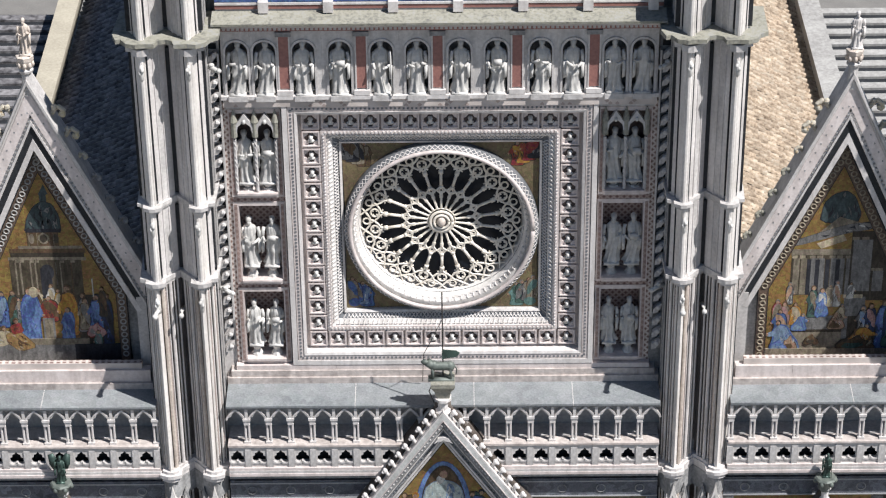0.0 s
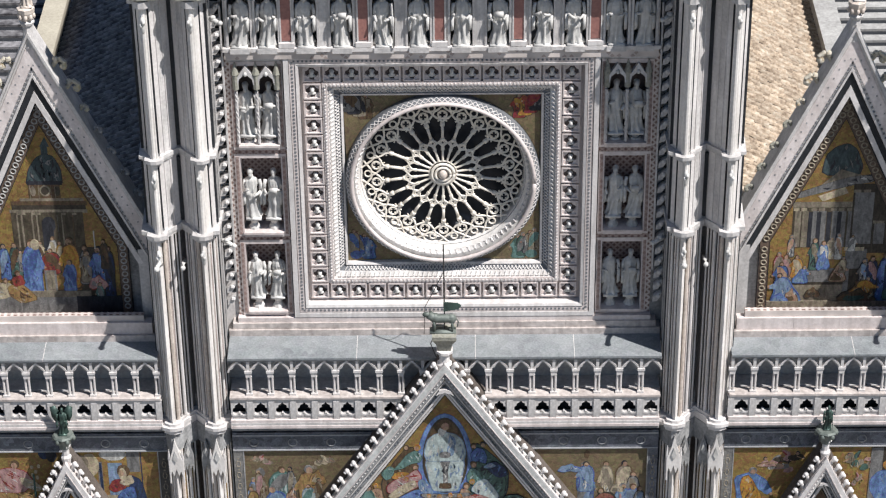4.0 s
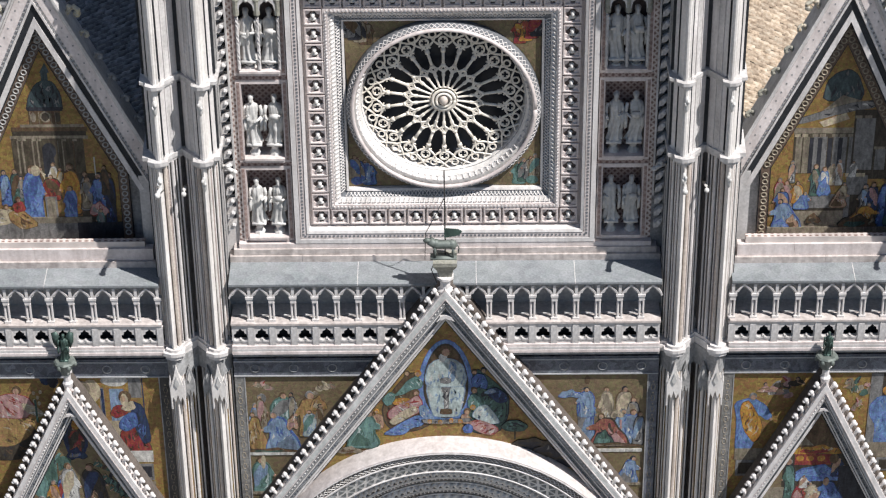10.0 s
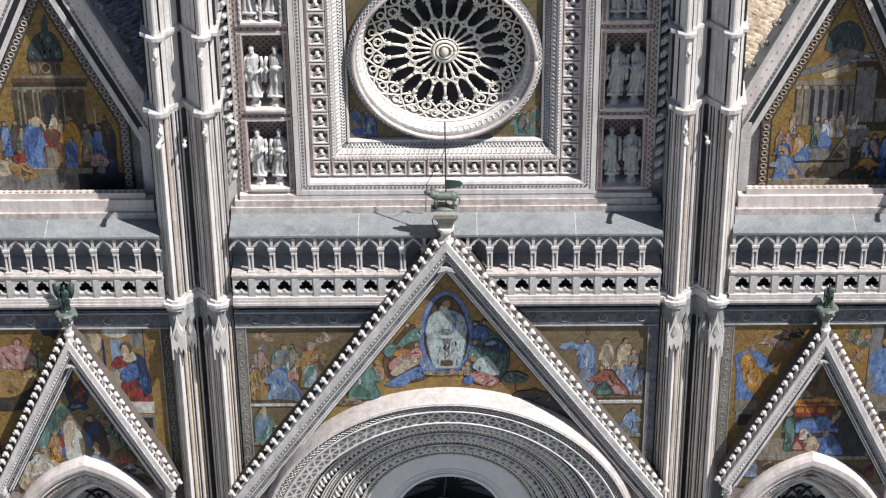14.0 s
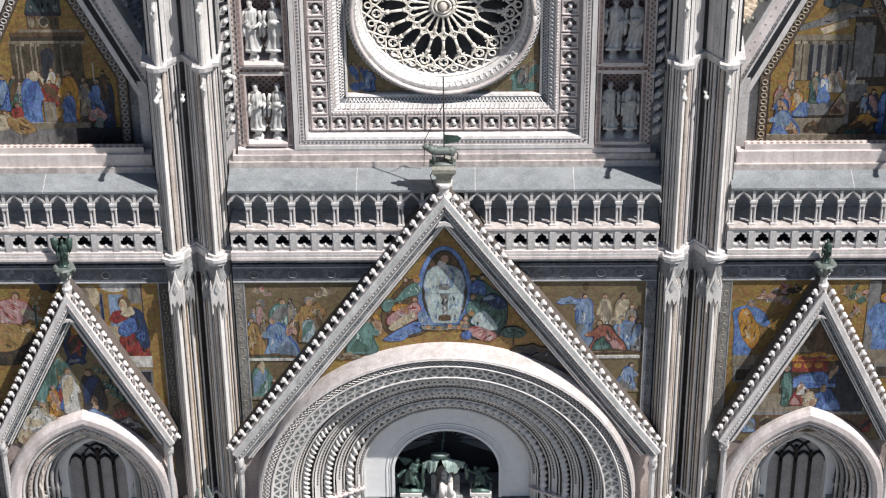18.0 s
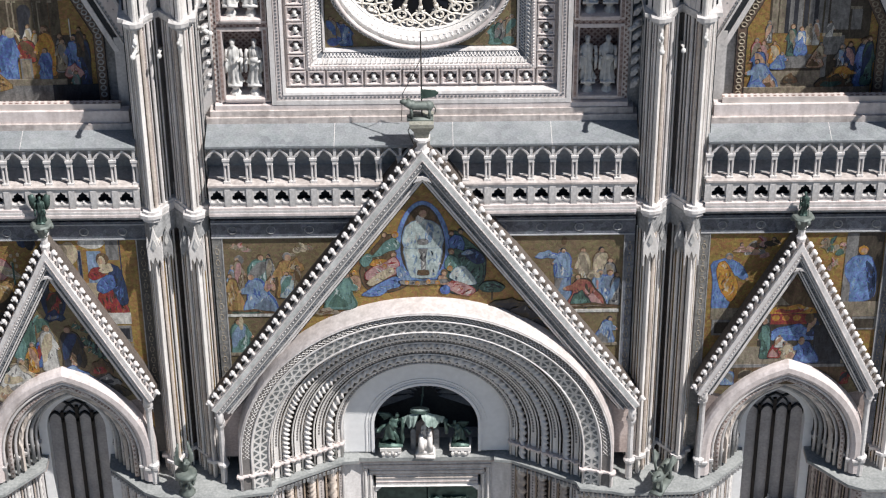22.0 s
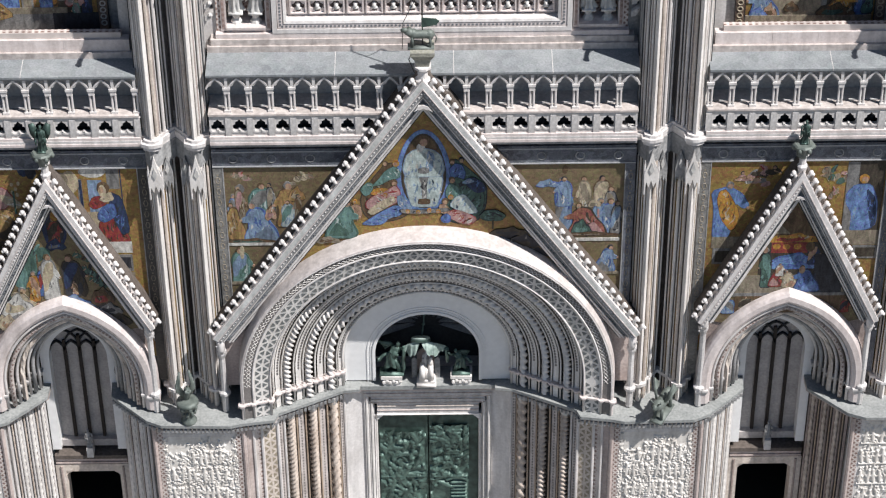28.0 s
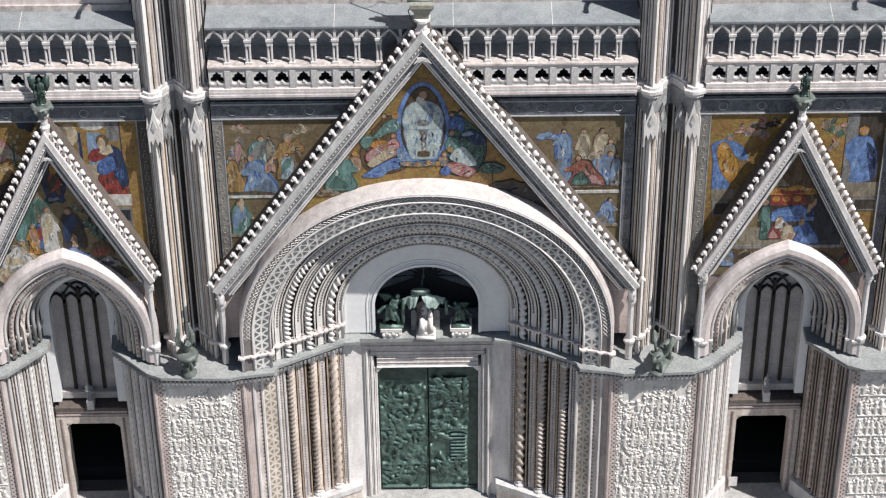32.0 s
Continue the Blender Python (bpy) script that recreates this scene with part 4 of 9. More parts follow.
part("ring_groove", round_ring(3.145, 0.015, 3.075, 0.185, 0.4), MARBLE, rose)
s = Shape()
for i in range(84):
    a = 2 * math.pi * i / 84
    u, w = Vector((math.cos(a), 0, math.sin(a))), Vector((-math.sin(a), 0, math.cos(a)))
    o = Vector((0, 0, CZ))
    s.tube([o + u * 3.15 + w * 0.05 + Vector((0, -0.02, 0)), o + u * 3.12 + Vector((0, 0.06, 0)), o + u * 3.07 + w * 0.01 + Vector((0, 0.16, 0)), o + u * 3.06 - w * 0.06 + Vector((0, 0.17, 0))], 0.034, 5)
part("ring_foliage", s, MARBLE_CLEAN, rose, "ring of carved leaves")
TY = 0.55


def polar(r, k, y=TY, n=22):
    a = 2 * math.pi * k / n + math.pi / 2
    return (r * math.cos(a), y, CZ + r * math.sin(a))


def polar_circle(r, k, rad, y=TY, n=10):
    c = polar(r, k, y)
    return [(c[0] + rad * math.cos(2 * math.pi * i / n), y, c[2] + rad * math.sin(2 * math.pi * i / n)) for i in range(n + 1)]


hub = part("hub", Shape().tube(polar_circle(0, 0, 0.40, TY - 0.06, 28), 0.06, 6).tube(polar_circle(0, 0, 0.27, TY - 0.1, 24), 0.05, 6).tube(polar_circle(0, 0, 0.50, TY, 28), 0.03, 5), TRACERY, rose, smooth=True)
part("hub_head", Shape().ball((0, TY - 0.1, CZ), 0.16, 0.14, 0.2, 10, 7).ball((0, TY, CZ), 0.26, 0.06, 0.26, 12, 4), STONE_WARM, hub, smooth=True)
for k in range(22):
    s = Shape().tube([polar(0.5, k), polar(1.0, k)], 0.042, 6)
    s.tube([polar(0.95, k), polar(1.06, k)], 0.066, 6)
    part("inner_spoke", s, TRACERY, rose)
    s = Shape()
    s.tube([polar(1.04, k), polar(1.17, k + 0.12), polar(1.28, k + 0.5), polar(1.17, k + 0.88), polar(1.04, k + 1)], 0.042, 5)
    s.tube([polar(1.18, k), polar(1.27, k + 0.2), polar(1.36, k), polar(1.27, k - 0.2), polar(1.18, k)], 0.03, 5)
    s.tube([polar(1.27, k + 0.45), polar(1.42, k + 0.08)], 0.036, 5)
    s.tube([polar(1.27, k + 0.55), polar(1.42, k + 0.92)], 0.036, 5)
    part("inner_arch", s, TRACERY, rose)
    s = Shape().tube([polar(1.38, k), polar(1.46, k)], 0.085, 7).tube([polar(1.46, k), polar(1.98, k)], 0.055, 7).tube([polar(1.96, k), polar(2.0, k), polar(2.1, k)], 0.09, 7)
    part("colonnette", s, TRACERY, rose, smooth=True)
    s = Shape()
    # pointed trefoil arch between two colonnettes, with a pierced roundel on each colonnette
    s.tube([polar(2.08, k), polar(2.22, k + 0.10), polar(2.29, k + 0.30), polar(2.42, k + 0.5), polar(2.29, k + 0.70), polar(2.22, k + 0.90), polar(2.08, k + 1)], 0.044, 5)
    s.tube([polar(2.2, k + 0.12), polar(2.16, k + 0.27)], 0.03, 5).tube([polar(2.2, k + 0.88), polar(2.16, k + 0.73)], 0.03, 5)
    s.tube(polar_circle(2.42, k, 0.155, TY, 12), 0.038, 5)
    for q in range(4):
        a = math.pi / 4 + q * math.pi / 2
        c = polar(2.42, k)
        s.tube([(c[0] + 0.15 * math.cos(a), TY, c[2] + 0.15 * math.sin(a)), (c[0] + 0.075 * math.cos(a), TY, c[2] + 0.075 * math.sin(a))], 0.03, 5)
    part("outer_arch", s, TRACERY, rose)
    s = Shape()
    s.tube([polar(2.42, k + 0.5), polar(2.55, k + 0.42), polar(2.62, k + 0.22), polar(2.78, k)], 0.04, 5)
    s.tube([polar(2.42, k + 0.5), polar(2.55, k + 0.58), polar(2.62, k + 0.78), polar(2.78, k + 1)], 0.04, 5)
    s.tube(polar_circle(2.70, k + 0.5, 0.125, TY, 10), 0.034, 5)
    s.tube([polar(2.78, k), polar(2.93, k + 0.2)], 0.034, 5).tube([polar(2.78, k), polar(2.93, k - 0.2)], 0.034, 5)
    part("rim_arch", s, TRACERY, rose)
part("glass", Shape().slab(arc(0, CZ, 2.96, 0, 360, 48)[:-1], 0.95, 1.0), GLASS_DARK, rose, "dark leaded glass")


# ---- upper gables over the side bays ----
def recess(x, z):
    """The sunken mosaic field lies a little larger and lower behind the gable front."""
    return 1.0127 * x - 0.0055, 1.0127 * z - 1.0185


def upper_gable(cx):
    ob = thing("side_gable", "pointed marble gable with a gold mosaic and a carved finial", "gable", group="upper side gables")
    part("gable_wall", Shape().slab([(cx - 3.9, 26.4), (cx + 3.9, 26.4), (cx + 3.9, 29.9), (cx, 37.6), (cx - 3.9, 29.9)], 0.46, 1.2), MARBLE_GREY, ob)
    base, cx = cx, cx * 1.0091
    path = [(cx - 3.785, 29.786), (cx, 37.96), (cx + 3.785, 29.786)]
    part("rake", Shape().sweep(path, rect(-0.28, 0.46, -0.2, 0.6)), MARBLE_CLEAN, ob)
    part("rake_face", Shape().sweep(path, rect(-0.08, 0.32, -0.245, -0.18)), RAKE_ROSE, ob, "pinkish face of the raking cornice")
    part("rake_cap", Shape().sweep(path, rect(0.42, 0.50, -0.36, 0.6)), MARBLE, ob)
    part("rake_cap", Shape().sweep(path, rect(0.34, 0.40, -0.28, -0.18)), MARBLE_CLEAN, ob)
    part("rake_roll", Shape().sweep(path, rect(-0.26, -0.19, -0.28, -0.18)), MARBLE_CLEAN, ob)
    dot = Shape()
    for sg in (-1, 1):
        for i in range(46):
            f = (i + 0.5) / 46
            x, z = cx + sg * 3.785 * f, 37.96 - 8.174 * f
            dot.box(x - 0.03 - sg * 0.12, x + 0.03 - sg * 0.12, -0.25, -0.18, z - 0.09, z - 0.03)
            if i % 2:
                dot.box(x - 0.025 + sg * 0.16, x + 0.025 + sg * 0.16, -0.255, -0.18, z + 0.03, z + 0.09)
    part("stud_band", dot, MARBLE_GREY, ob)["kind"] = "stuff"
    part("black_band", Shape().sweep(path, rect(-0.50, -0.28, -0.2, 0.45)), BASALT, ob, "black stone band")
    part("white_band", Shape().sweep(path, rect(-0.69, -0.50, -0.24, 0.45)), MARBLE_CLEAN, ob, "white marble band")
    part("dark_band", Shape().sweep(path, rect(-0.74, -0.69, -0.08, 0.45)), BASALT, ob)
    inner = [recess(base + a, b) for a, b in ((-2.74, 27.6), (-2.74, 30.68), (0, 36.6), (2.74, 30.68), (2.74, 27.6))]
    part("mosaic_frame", Shape().sweep(inner, rect(-0.38, 0.0, 0.29, 0.44)), BROWN_STONE, ob, "brown mosaic frame with small pale rings")
    for o in (-0.37, 0.0):
        part("frame_line", Shape().sweep(inner, rect(o - 0.02, o, 0.275, 0.4)), BASALT, ob)
    ring_me = None
    for k in range(4):
        a, b = Vector(inner[k]), Vector(inner[k + 1])
        u = (b - a).normalized()
        nn = Vector((u.y, -u.x))
        for i in range(int((b - a).length / 0.285)):
            p = a + u * (0.285 * (i + 0.5)) + nn * 0.19
            if ring_me is None:
                ring_me = part("ring", Shape().tube([(0.10 * math.cos(q * 0.6283), 0, 0.10 * math.sin(q * 0.6283)) for q in range(11)], 0.03, 5), TRAVERTINE if base < 0 else STAR_TAN, ob, at=(p.x, 0.28, p.y)).data
            else:
                part("ring", ring_me, None, ob, at=(p.x, 0.28, p.y))
    part("side_post", Shape().box(cx - 3.6, cx - 3.14, -0.23, 0.45, 26.0, 30.15), MARBLE, ob)
    part("side_post", Shape().box(cx + 3.14, cx + 3.6, -0.23, 0.45, 26.0, 30.15), MARBLE, ob)
    part("sill_inlay", Shape().box(base - 3.1, base + 3.1, -0.74, -0.5, 27.35, 27.6), INLAY_PINK, ob)
    cx = base
    courses("base_stone", ob, cx - 3.6, cx + 3.6, -0.95, 0.45, 26.5, 26.85, WEATHERED, 1.8)
    courses("base_stone", ob, cx - 3.4, cx + 3.4, -0.84, -0.5, 26.85, 27.35, MARBLE_ROSE, 2.2)
    cx = base * 1.0091
    # pedestal and finial
    part("pedestal", Shape().lathe(cx, -0.08, [(0.22, 38.5), (0.17, 39.1), (0.17, 39.3), (0.25, 39.38), (0.27, 39.46), (0.19, 39.52)], 8), MARBLE, ob)
    part("finial", Shape().lathe(cx, -0.08, [(0.17, 39.5), (0.19, 39.6), (0.27, 39.76), (0.3, 39.84), (0.31, 39.98), (0.2, 40.03)], 8), STONE_WARM, ob)
    for k in range(8):
        a = k * math.pi / 4
        part("finial_leaf", Shape().ball((cx + 0.25 * math.cos(a), -0.08 + 0.25 * math.sin(a), 39.68), 0.075, 0.075, 0.13, 6, 4, 0.1), STONE_WARM, ob, smooth=True)
    for sg in (-1, 1):
        for i in range(9):
            f = (i + 0.6) / 9.3
            x, z = cx + sg * 3.785 * f, 37.96 - 8.174 * f
            big = 1.5 if i < 2 else 1.0
            c = Shape().tube([(0, 0, -0.05), (sg * 0.12 * big, 0, 0.14 * big), (sg * 0.22 * big, -0.03, 0.2 * big), (sg * 0.32 * big, -0.05, 0.12 * big), (sg * 0.3 * big, -0.05, 0.02)], 0.065 * big, 7)
            c.ball((sg * 0.29 * big, -0.05, 0.03), 0.1 * big, 0.09 * big, 0.09 * big, 7, 5, 0.12).ball((sg * 0.12 * big, -0.06, 0.2 * big), 0.08 * big, 0.08 * big, 0.07 * big, 6, 4, 0.15)
            part("crocket", c, LICHEN_GOLD if i < 3 else MARBLE_GREY if sg > 0 else LICHEN, ob, "leaf crocket with golden lichen" if i < 3 else "", at=(x + sg * 0.40, 0.1, z + 0.16))
    return ob


upper_gable(-BAY)
upper_gable(BAY)


# ---- portals ----
def crocket_shape(sg):
    """A small hooked leaf that leans outwards from the rake."""
    s = Shape()
    s.tube([(-0.06 * sg, 0, -0.2), (0.0, 0, -0.06), (0.06 * sg, -0.02, 0.06), (0.1 * sg, -0.03, 0.12)], 0.07, 7)
    s.ball((0.09 * sg, -0.05, 0.13), 0.10, 0.11, 0.12, 8, 6, 0.08)
    s.ball((0.17 * sg, -0.07, 0.07), 0.065, 0.08, 0.065, 6, 4, 0.12)
    return s


crocket_mesh = {}


def portal_gable(cx, apex, half, slope, step, label):
    ob = thing("portal_gable", label, "gable", group="portal gables")
    foot = apex - slope * half
    path = [(cx - half, foot), (cx, apex), (cx + half, foot)]
    t = 1.0 if half > 5 else 0.78
    stone, face = (RAKE_STONE, MARBLE_GREY) if half > 5 else (MARBLE_CLEAN, MARBLE)
    part("rake", Shape().sweep(path, rect(-0.18 * t, 0.0, -2.85, -1.5)), stone, ob)
    part("rake_bead", Shape().sweep(path, rect(0.0, 0.045, -2.85, -2.72)), MARBLE_CLEAN, ob)
    part("rake_bead", Shape().sweep(path, rect(0.0, 0.035, -2.56, -2.46)), MARBLE_ROSE, ob)
    # dark strip put in as the shade behind the crockets
    part("rake_bead", Shape().sweep(path, rect(0.0, 0.13, -2.25, -1.5)), RECESS, ob)
    part("rake_groove", Shape().sweep(path, rect(0.0, 0.008, -2.29, -2.21)), BASALT, ob)
    part("rake_face", Shape().sweep(path, rect(-0.36 * t, -0.18 * t, -2.81, -1.4)), face, ob)
    part("rake_step", Shape().sweep(path, rect(-0.53 * t, -0.36 * t, -2.66, -1.4)), INLAY_DEEP, ob)
    part("rake_roll", Shape().sweep(path, rect(-0.46 * t, -0.42 * t, -2.72, -2.6)), MARBLE_CLEAN, ob)
    part("rake_fillet", Shape().sweep(path, rect(-0.195 * t, -0.165 * t, -2.87, -2.8)), MARBLE_ROSE, ob)
    part("rake_inlay", Shape().sweep(path, rect(-0.66 * t, -0.53 * t, -2.5, -1.4)), INLAY_BLUE, ob)
    part("rake_roll", Shape().sweep(path, rect(-0.73 * t, -0.66 * t, -2.58, -1.4)), MARBLE_CLEAN, ob)
    part("rake_groove", Shape().sweep(path, rect(-0.80 * t, -0.73 * t, -2.4, -1.4)), BASALT, ob)
    part("rake_edge", Shape().sweep(path, rect(-0.87 * t, -0.80 * t, -2.46, -1.4)), MARBLE_CLEAN, ob)
    part("rake_black_line", Shape().sweep(path, rect(-0.96 * t, -0.87 * t, -2.32, -1.4)), BASALT, ob)
    k = 1.0 if half > 5 else 0.68
    top = apex - 0.62 * t * math.hypot(1, slope)
    part("apex_cusp", Shape().slab([(cx - 0.34 * k, top - 0.3 * k), (cx - 0.2 * k, top - 0.06 * k), (cx, top), (cx + 0.2 * k, top - 0.06 * k), (cx + 0.34 * k, top - 0.3 * k), (cx + 0.2 * k, top - 0.2 * k), (cx + 0.08 * k, top - 0.2 * k), (cx, top - 0.12 * k), (cx - 0.08 * k, top - 0.2 * k), (cx - 0.2 * k, top - 0.2 * k)], -2.78, -2.3), MARBLE_CLEAN, ob)
    length = math.hypot(half, half * slope)
    n = int(length / step)
    s = Shape()
    for sg in (-1, 1):
        for i in range(int(n * 2.4)):
            f = (i + 0.5) / (n * 2.4)
            x, z = cx + sg * half * f, apex - slope * half * f
            s.ball((x, -2.815, z - 0.28 * t * math.hypot(1, slope)), 0.038, 0.025, 0.038, 5, 3)
    part("stud_band", s, MARBLE, ob)["kind"] = "stuff"
    for sg in (-1, 1):
        for i in range(n):
            f = (i + 0.8) / n
            x, z = cx + sg * (half * f + 0.1), apex - slope * half * f + 0.07
            if sg not in crocket_mesh:
                crocket_mesh[sg] = part("crocket", crocket_shape(sg), MARBLE_CLEAN, ob, at=(x, -2.58, z), smooth=True).data
            else:
                part("crocket", crocket_mesh[sg], None, ob, at=(x, -2.58, z))
    apex -= 0.27 if half > 5 else 0.0
    part("apex_block", Shape().lathe(cx, -2.4, [(0.2 * k, apex - 0.25), (0.3 * k, apex + 0.1), (0.2 * k, apex + 0.2), (0.2 * k, apex + 0.5), (0.33 * k, apex + 0.62), (0.33 * k, apex + 0.72)], 8, radians(22.5)), MARBLE_CLEAN, ob)
    return ob


portal_gable(0, 26.72, 8.35, 1.47, 0.44, "broad steep marble gable with white leaf crockets over the main doorway")
portal_gable(-BAY, 22.3, 3.5, 2.08, 0.40, "steep marble gable with leaf crockets over a side doorway")
portal_gable(BAY, 22.3, 3.5, 2.08, 0.40, "steep marble gable with leaf crockets over a side doorway")

portal = thing("main_portal", "deep round-arched marble portal with twisted columns", "portal")
SPR = 12.02


def centre_z(R):
    """The inner orders spring a little lower than the hood."""
    return SPR if R > 6.2 else 11.85 + 0.09 * (R - 3.4)


def order(R):
    return [(-R, 10.36)] + arc(0, centre_z(R), R, 180, 0, 44) + [(R, 10.36)]


def splay_y(R):
    """Depth of the splayed reveal at that radius."""
    return -1.05 - 0.5 * (R - 3.4) if R < 6.2 else -2.76 - 0.25 * (R - 6.25)


voussoirs("arch_stone", portal, order(7.40), [(-0.06, -3.02), (-0.03, -3.07), (0.02, -3.06), (0.05, -2.98), (0.12, -2.2), (0.12, -1.6), (-0.06, -1.6)], 15, HOOD_STONE)
part("inlay_arch", Shape().sweep(order(6.95), [(0, -2.93), (0.40, -3.03), (0.40, -2.0), (0, -2.0)]), INLAY_TAUPE, portal)
part("star_arch", Shape().sweep(order(6.25), [(0, -2.76), (0.68, -2.92), (0.68, -1.9), (0, -1.9)]), BAR_WHITE, portal)
for r, w in ((7.34, 0.03), (6.95, 0.04), (6.26, 0.04)):
    part("arch_roll", Shape().tube([(x, splay_y(r) - 0.02, z) for x, z in order(r)], w, 6), MARBLE_CLEAN, portal, smooth=True)
TWISTED = ((5.62, 0.13, 13.0), (4.77, 0.13, 12.0), (3.90, 0.13, 9.0))
for r, w, tw in TWISTED:
    y, cz = splay_y(r) + 0.04, centre_z(r)
    n = int((cz - 10.36) / 0.035)
    fine_path = [(-r, y, 10.36 + 0.035 * i) for i in range(n)] + [(x, y, z) for x, z in arc(0, cz, r, 180, 0, 700)] + [(r, y, cz - 0.035 * i) for i in range(1, n)]
    part("twisted_arch_roll", Shape().tube(fine_path, w * 0.94, 9, 2, tw, 0.42), BAR_WHITE, portal, smooth=True)
for r, w in ((6.16, 0.04), (5.83, 0.034), (5.36, 0.034), (5.0, 0.034), (4.52, 0.034), (4.13, 0.034), (3.66, 0.034), (3.42, 0.05)):
    part("arch_roll", Shape().tube([(x, splay_y(r), z) for x, z in order(r)], w, 6), BAR_WHITE, portal, smooth=True)
BANDS = ((5.92, 0.17), (5.08, 0.2), (4.22, 0.21), (3.47, 0.13))
for r, w in BANDS:
    part("dotted_band", Shape().sweep(order(r), [(0, splay_y(r) + 0.03), (w, splay_y(r + w) + 0.03), (w, -0.9), (0, -0.9)]), BAR_WHITE, portal, "pale flat band inlaid with dark dots")
# the shade between the arch orders is put into this dark backing
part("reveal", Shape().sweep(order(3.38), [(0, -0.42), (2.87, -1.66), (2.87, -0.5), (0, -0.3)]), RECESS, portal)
beads = Shape()
for r, w in BANDS:
    m = r + w / 2
    n = int(math.pi * m / 0.15)
    for i in range(n):
        a = math.pi * (i + 0.5) / n
        x, z, y = m * math.cos(a), centre_z(r) + m * math.sin(a), splay_y(m) + 0.03
        beads.box(x - 0.05, x + 0.05, y - 0.012, y + 0.05, z - 0.05, z + 0.05)
part("bead_inlay", beads, INLAY_TAUPE, portal)["kind"] = "stuff"
part("lunette_surround", Shape().sweep([(-2.1, 10.4)] + arc(0, 11.85, 2.1, 180, 0, 30) + [(2.1, 10.4)], rect(0, 1.32, -0.82, -0.2)), MARBLE_SMOOTH, portal)
part("lunette_moulding", Shape().sweep([(-2.1, 10.4)] + arc(0, 11.85, 2.1, 180, 0, 30) + [(2.1, 10.4)], rect(0, 0.12, -0.88, -0.3)), MARBLE_SMOOTH, portal)
for o, w, y in ((0.19, 0.035, -0.845), (0.3, 0.05, -0.85), (1.2, 0.06, -0.86)):
    part("lunette_moulding", Shape().sweep([(-2.1, 10.4)] + arc(0, 11.85, 2.1, 180, 0, 30) + [(2.1, 10.4)], rect(o, o + w, y, -0.3)), MARBLE_SMOOTH, portal)
shell = part("lunette_back", Shape().slab([(-2.15, 10.2), (2.15, 10.2)] + arc(0, 11.85, 2.15, 0, 180, 24), 0.85, 0.9), BASALT, portal, "dark lunette behind the sculpture group")
for i in range(9):
    a0, a1 = math.pi * (i + 0.08) / 9, math.pi * (i + 0.92) / 9
    rib = [(0.5 * math.cos(a0), 0.84, 11.9 + 0.5 * math.sin(a0)), (2.0 * math.cos(a0), 0.1, 11.85 + 2.0 * math.sin(a0)), (2.0 * math.cos(a1), 0.1, 11.85 + 2.0 * math.sin(a1)), (0.5 * math.cos(a1), 0.84, 11.9 + 0.5 * math.sin(a1))]
    mid = [(0.5 * math.cos((a0 + a1) / 2), 0.95, 11.9 + 0.5 * math.sin((a0 + a1) / 2)), (2.0 * math.cos((a0 + a1) / 2), 0.3, 11.85 + 2.0 * math.sin((a0 + a1) / 2))]
    part("shell_flute", Shape().grid([rib[:2], mid, [rib[3], rib[2]]]), INLAY_DEEP, shell)
# star inlay: pale triangles in zigzag on the green band, lozenges on the pink one


def on_splay(r, a, base_r, base_y, slope=0.346, lift=0.012):
    return (r * math.cos(a), base_y - (r - base_r) * slope - lift, SPR + r * math.sin(a))


def chip(sh, tri, push=0.008):
    """One small stone triangle let into a band."""
    m = (tri[0] + tri[1] + tri[2]) / 3
    tri = [m + (p - m) * 0.55 for p in tri]
    k = len(sh.v)
    sh.v += [tuple(p + Vector((0, -push, 0))) for p in tri] + [tuple(p + Vector((0, 0.03, 0))) for p in tri]
    sh.f += [(k, k + 1, k + 2), (k, k + 3, k + 4, k + 1), (k + 1, k + 4, k + 5, k + 2), (k + 2, k + 5, k + 3, k)]


def zigzag(sh, place, n):
    """Two rows of triangles, tip to tip in sixes, along n cells; place(u, v) with v from -1 to 1 across the band."""
    P = lambda u, v: Vector(place(u, v))
    for i in range(n):
        for v in (-1, 1):
            chip(sh, (P(i, 0), P(i + 0.5, v), P(i - 0.5, v)))
            chip(sh, (P(i + 0.5, v), P(i, 0), P(i + 1, 0)))


s, lz = Shape(), Shape()
N = 48
zigzag(s, lambda u, v: on_splay(6.59 + 0.3 * v, math.pi * (u + 0.5) / N, 6.25, -2.76, 0.235), N)
for i in range(110):
    a = math.pi * (i + 0.5) / 110
    for r0, a0, r1, a1 in ((7.02, -0.5, 7.2, 0.5), (7.2, -0.5, 7.02, 0.5)):
        lz.tube([on_splay(r0, a + a0 * math.pi / 110, 6.95, -2.93, 0.245), on_splay(r1, a + a1 * math.pi / 110, 6.95, -2.93, 0.245)], 0.013, 4)
    x, y, z = on_splay(7.25 if i % 2 else 7.28, a, 6.95, -2.93, 0.245)
    lz.ball((x, y, z), 0.032, 0.02, 0.032, 5, 3)
for sg in (-1, 1):
    zigzag(s, lambda u, v: (sg * (6.59 + 0.3 * v), -2.84 - 0.235 * 0.3 * v, 11.8 - 0.43 * u), 4)
    strip = [(sg * r, splay_y(r) - d) for r, d in ((3.38, 0.1), (6.15, 0.1), (6.2, 0.1), (7.55, 0.1))]
    part("springing_string", Shape().slab(strip + [(x, y + 0.25) for x, y in strip[::-1]], 11.1, 11.18, "z"), MARBLE_ROSE, portal)
part("star_inlay", s, VERDE, portal)["kind"] = "stuff"
part("lattice_inlay", lz, BAR_WHITE, portal)["kind"] = "stuff"


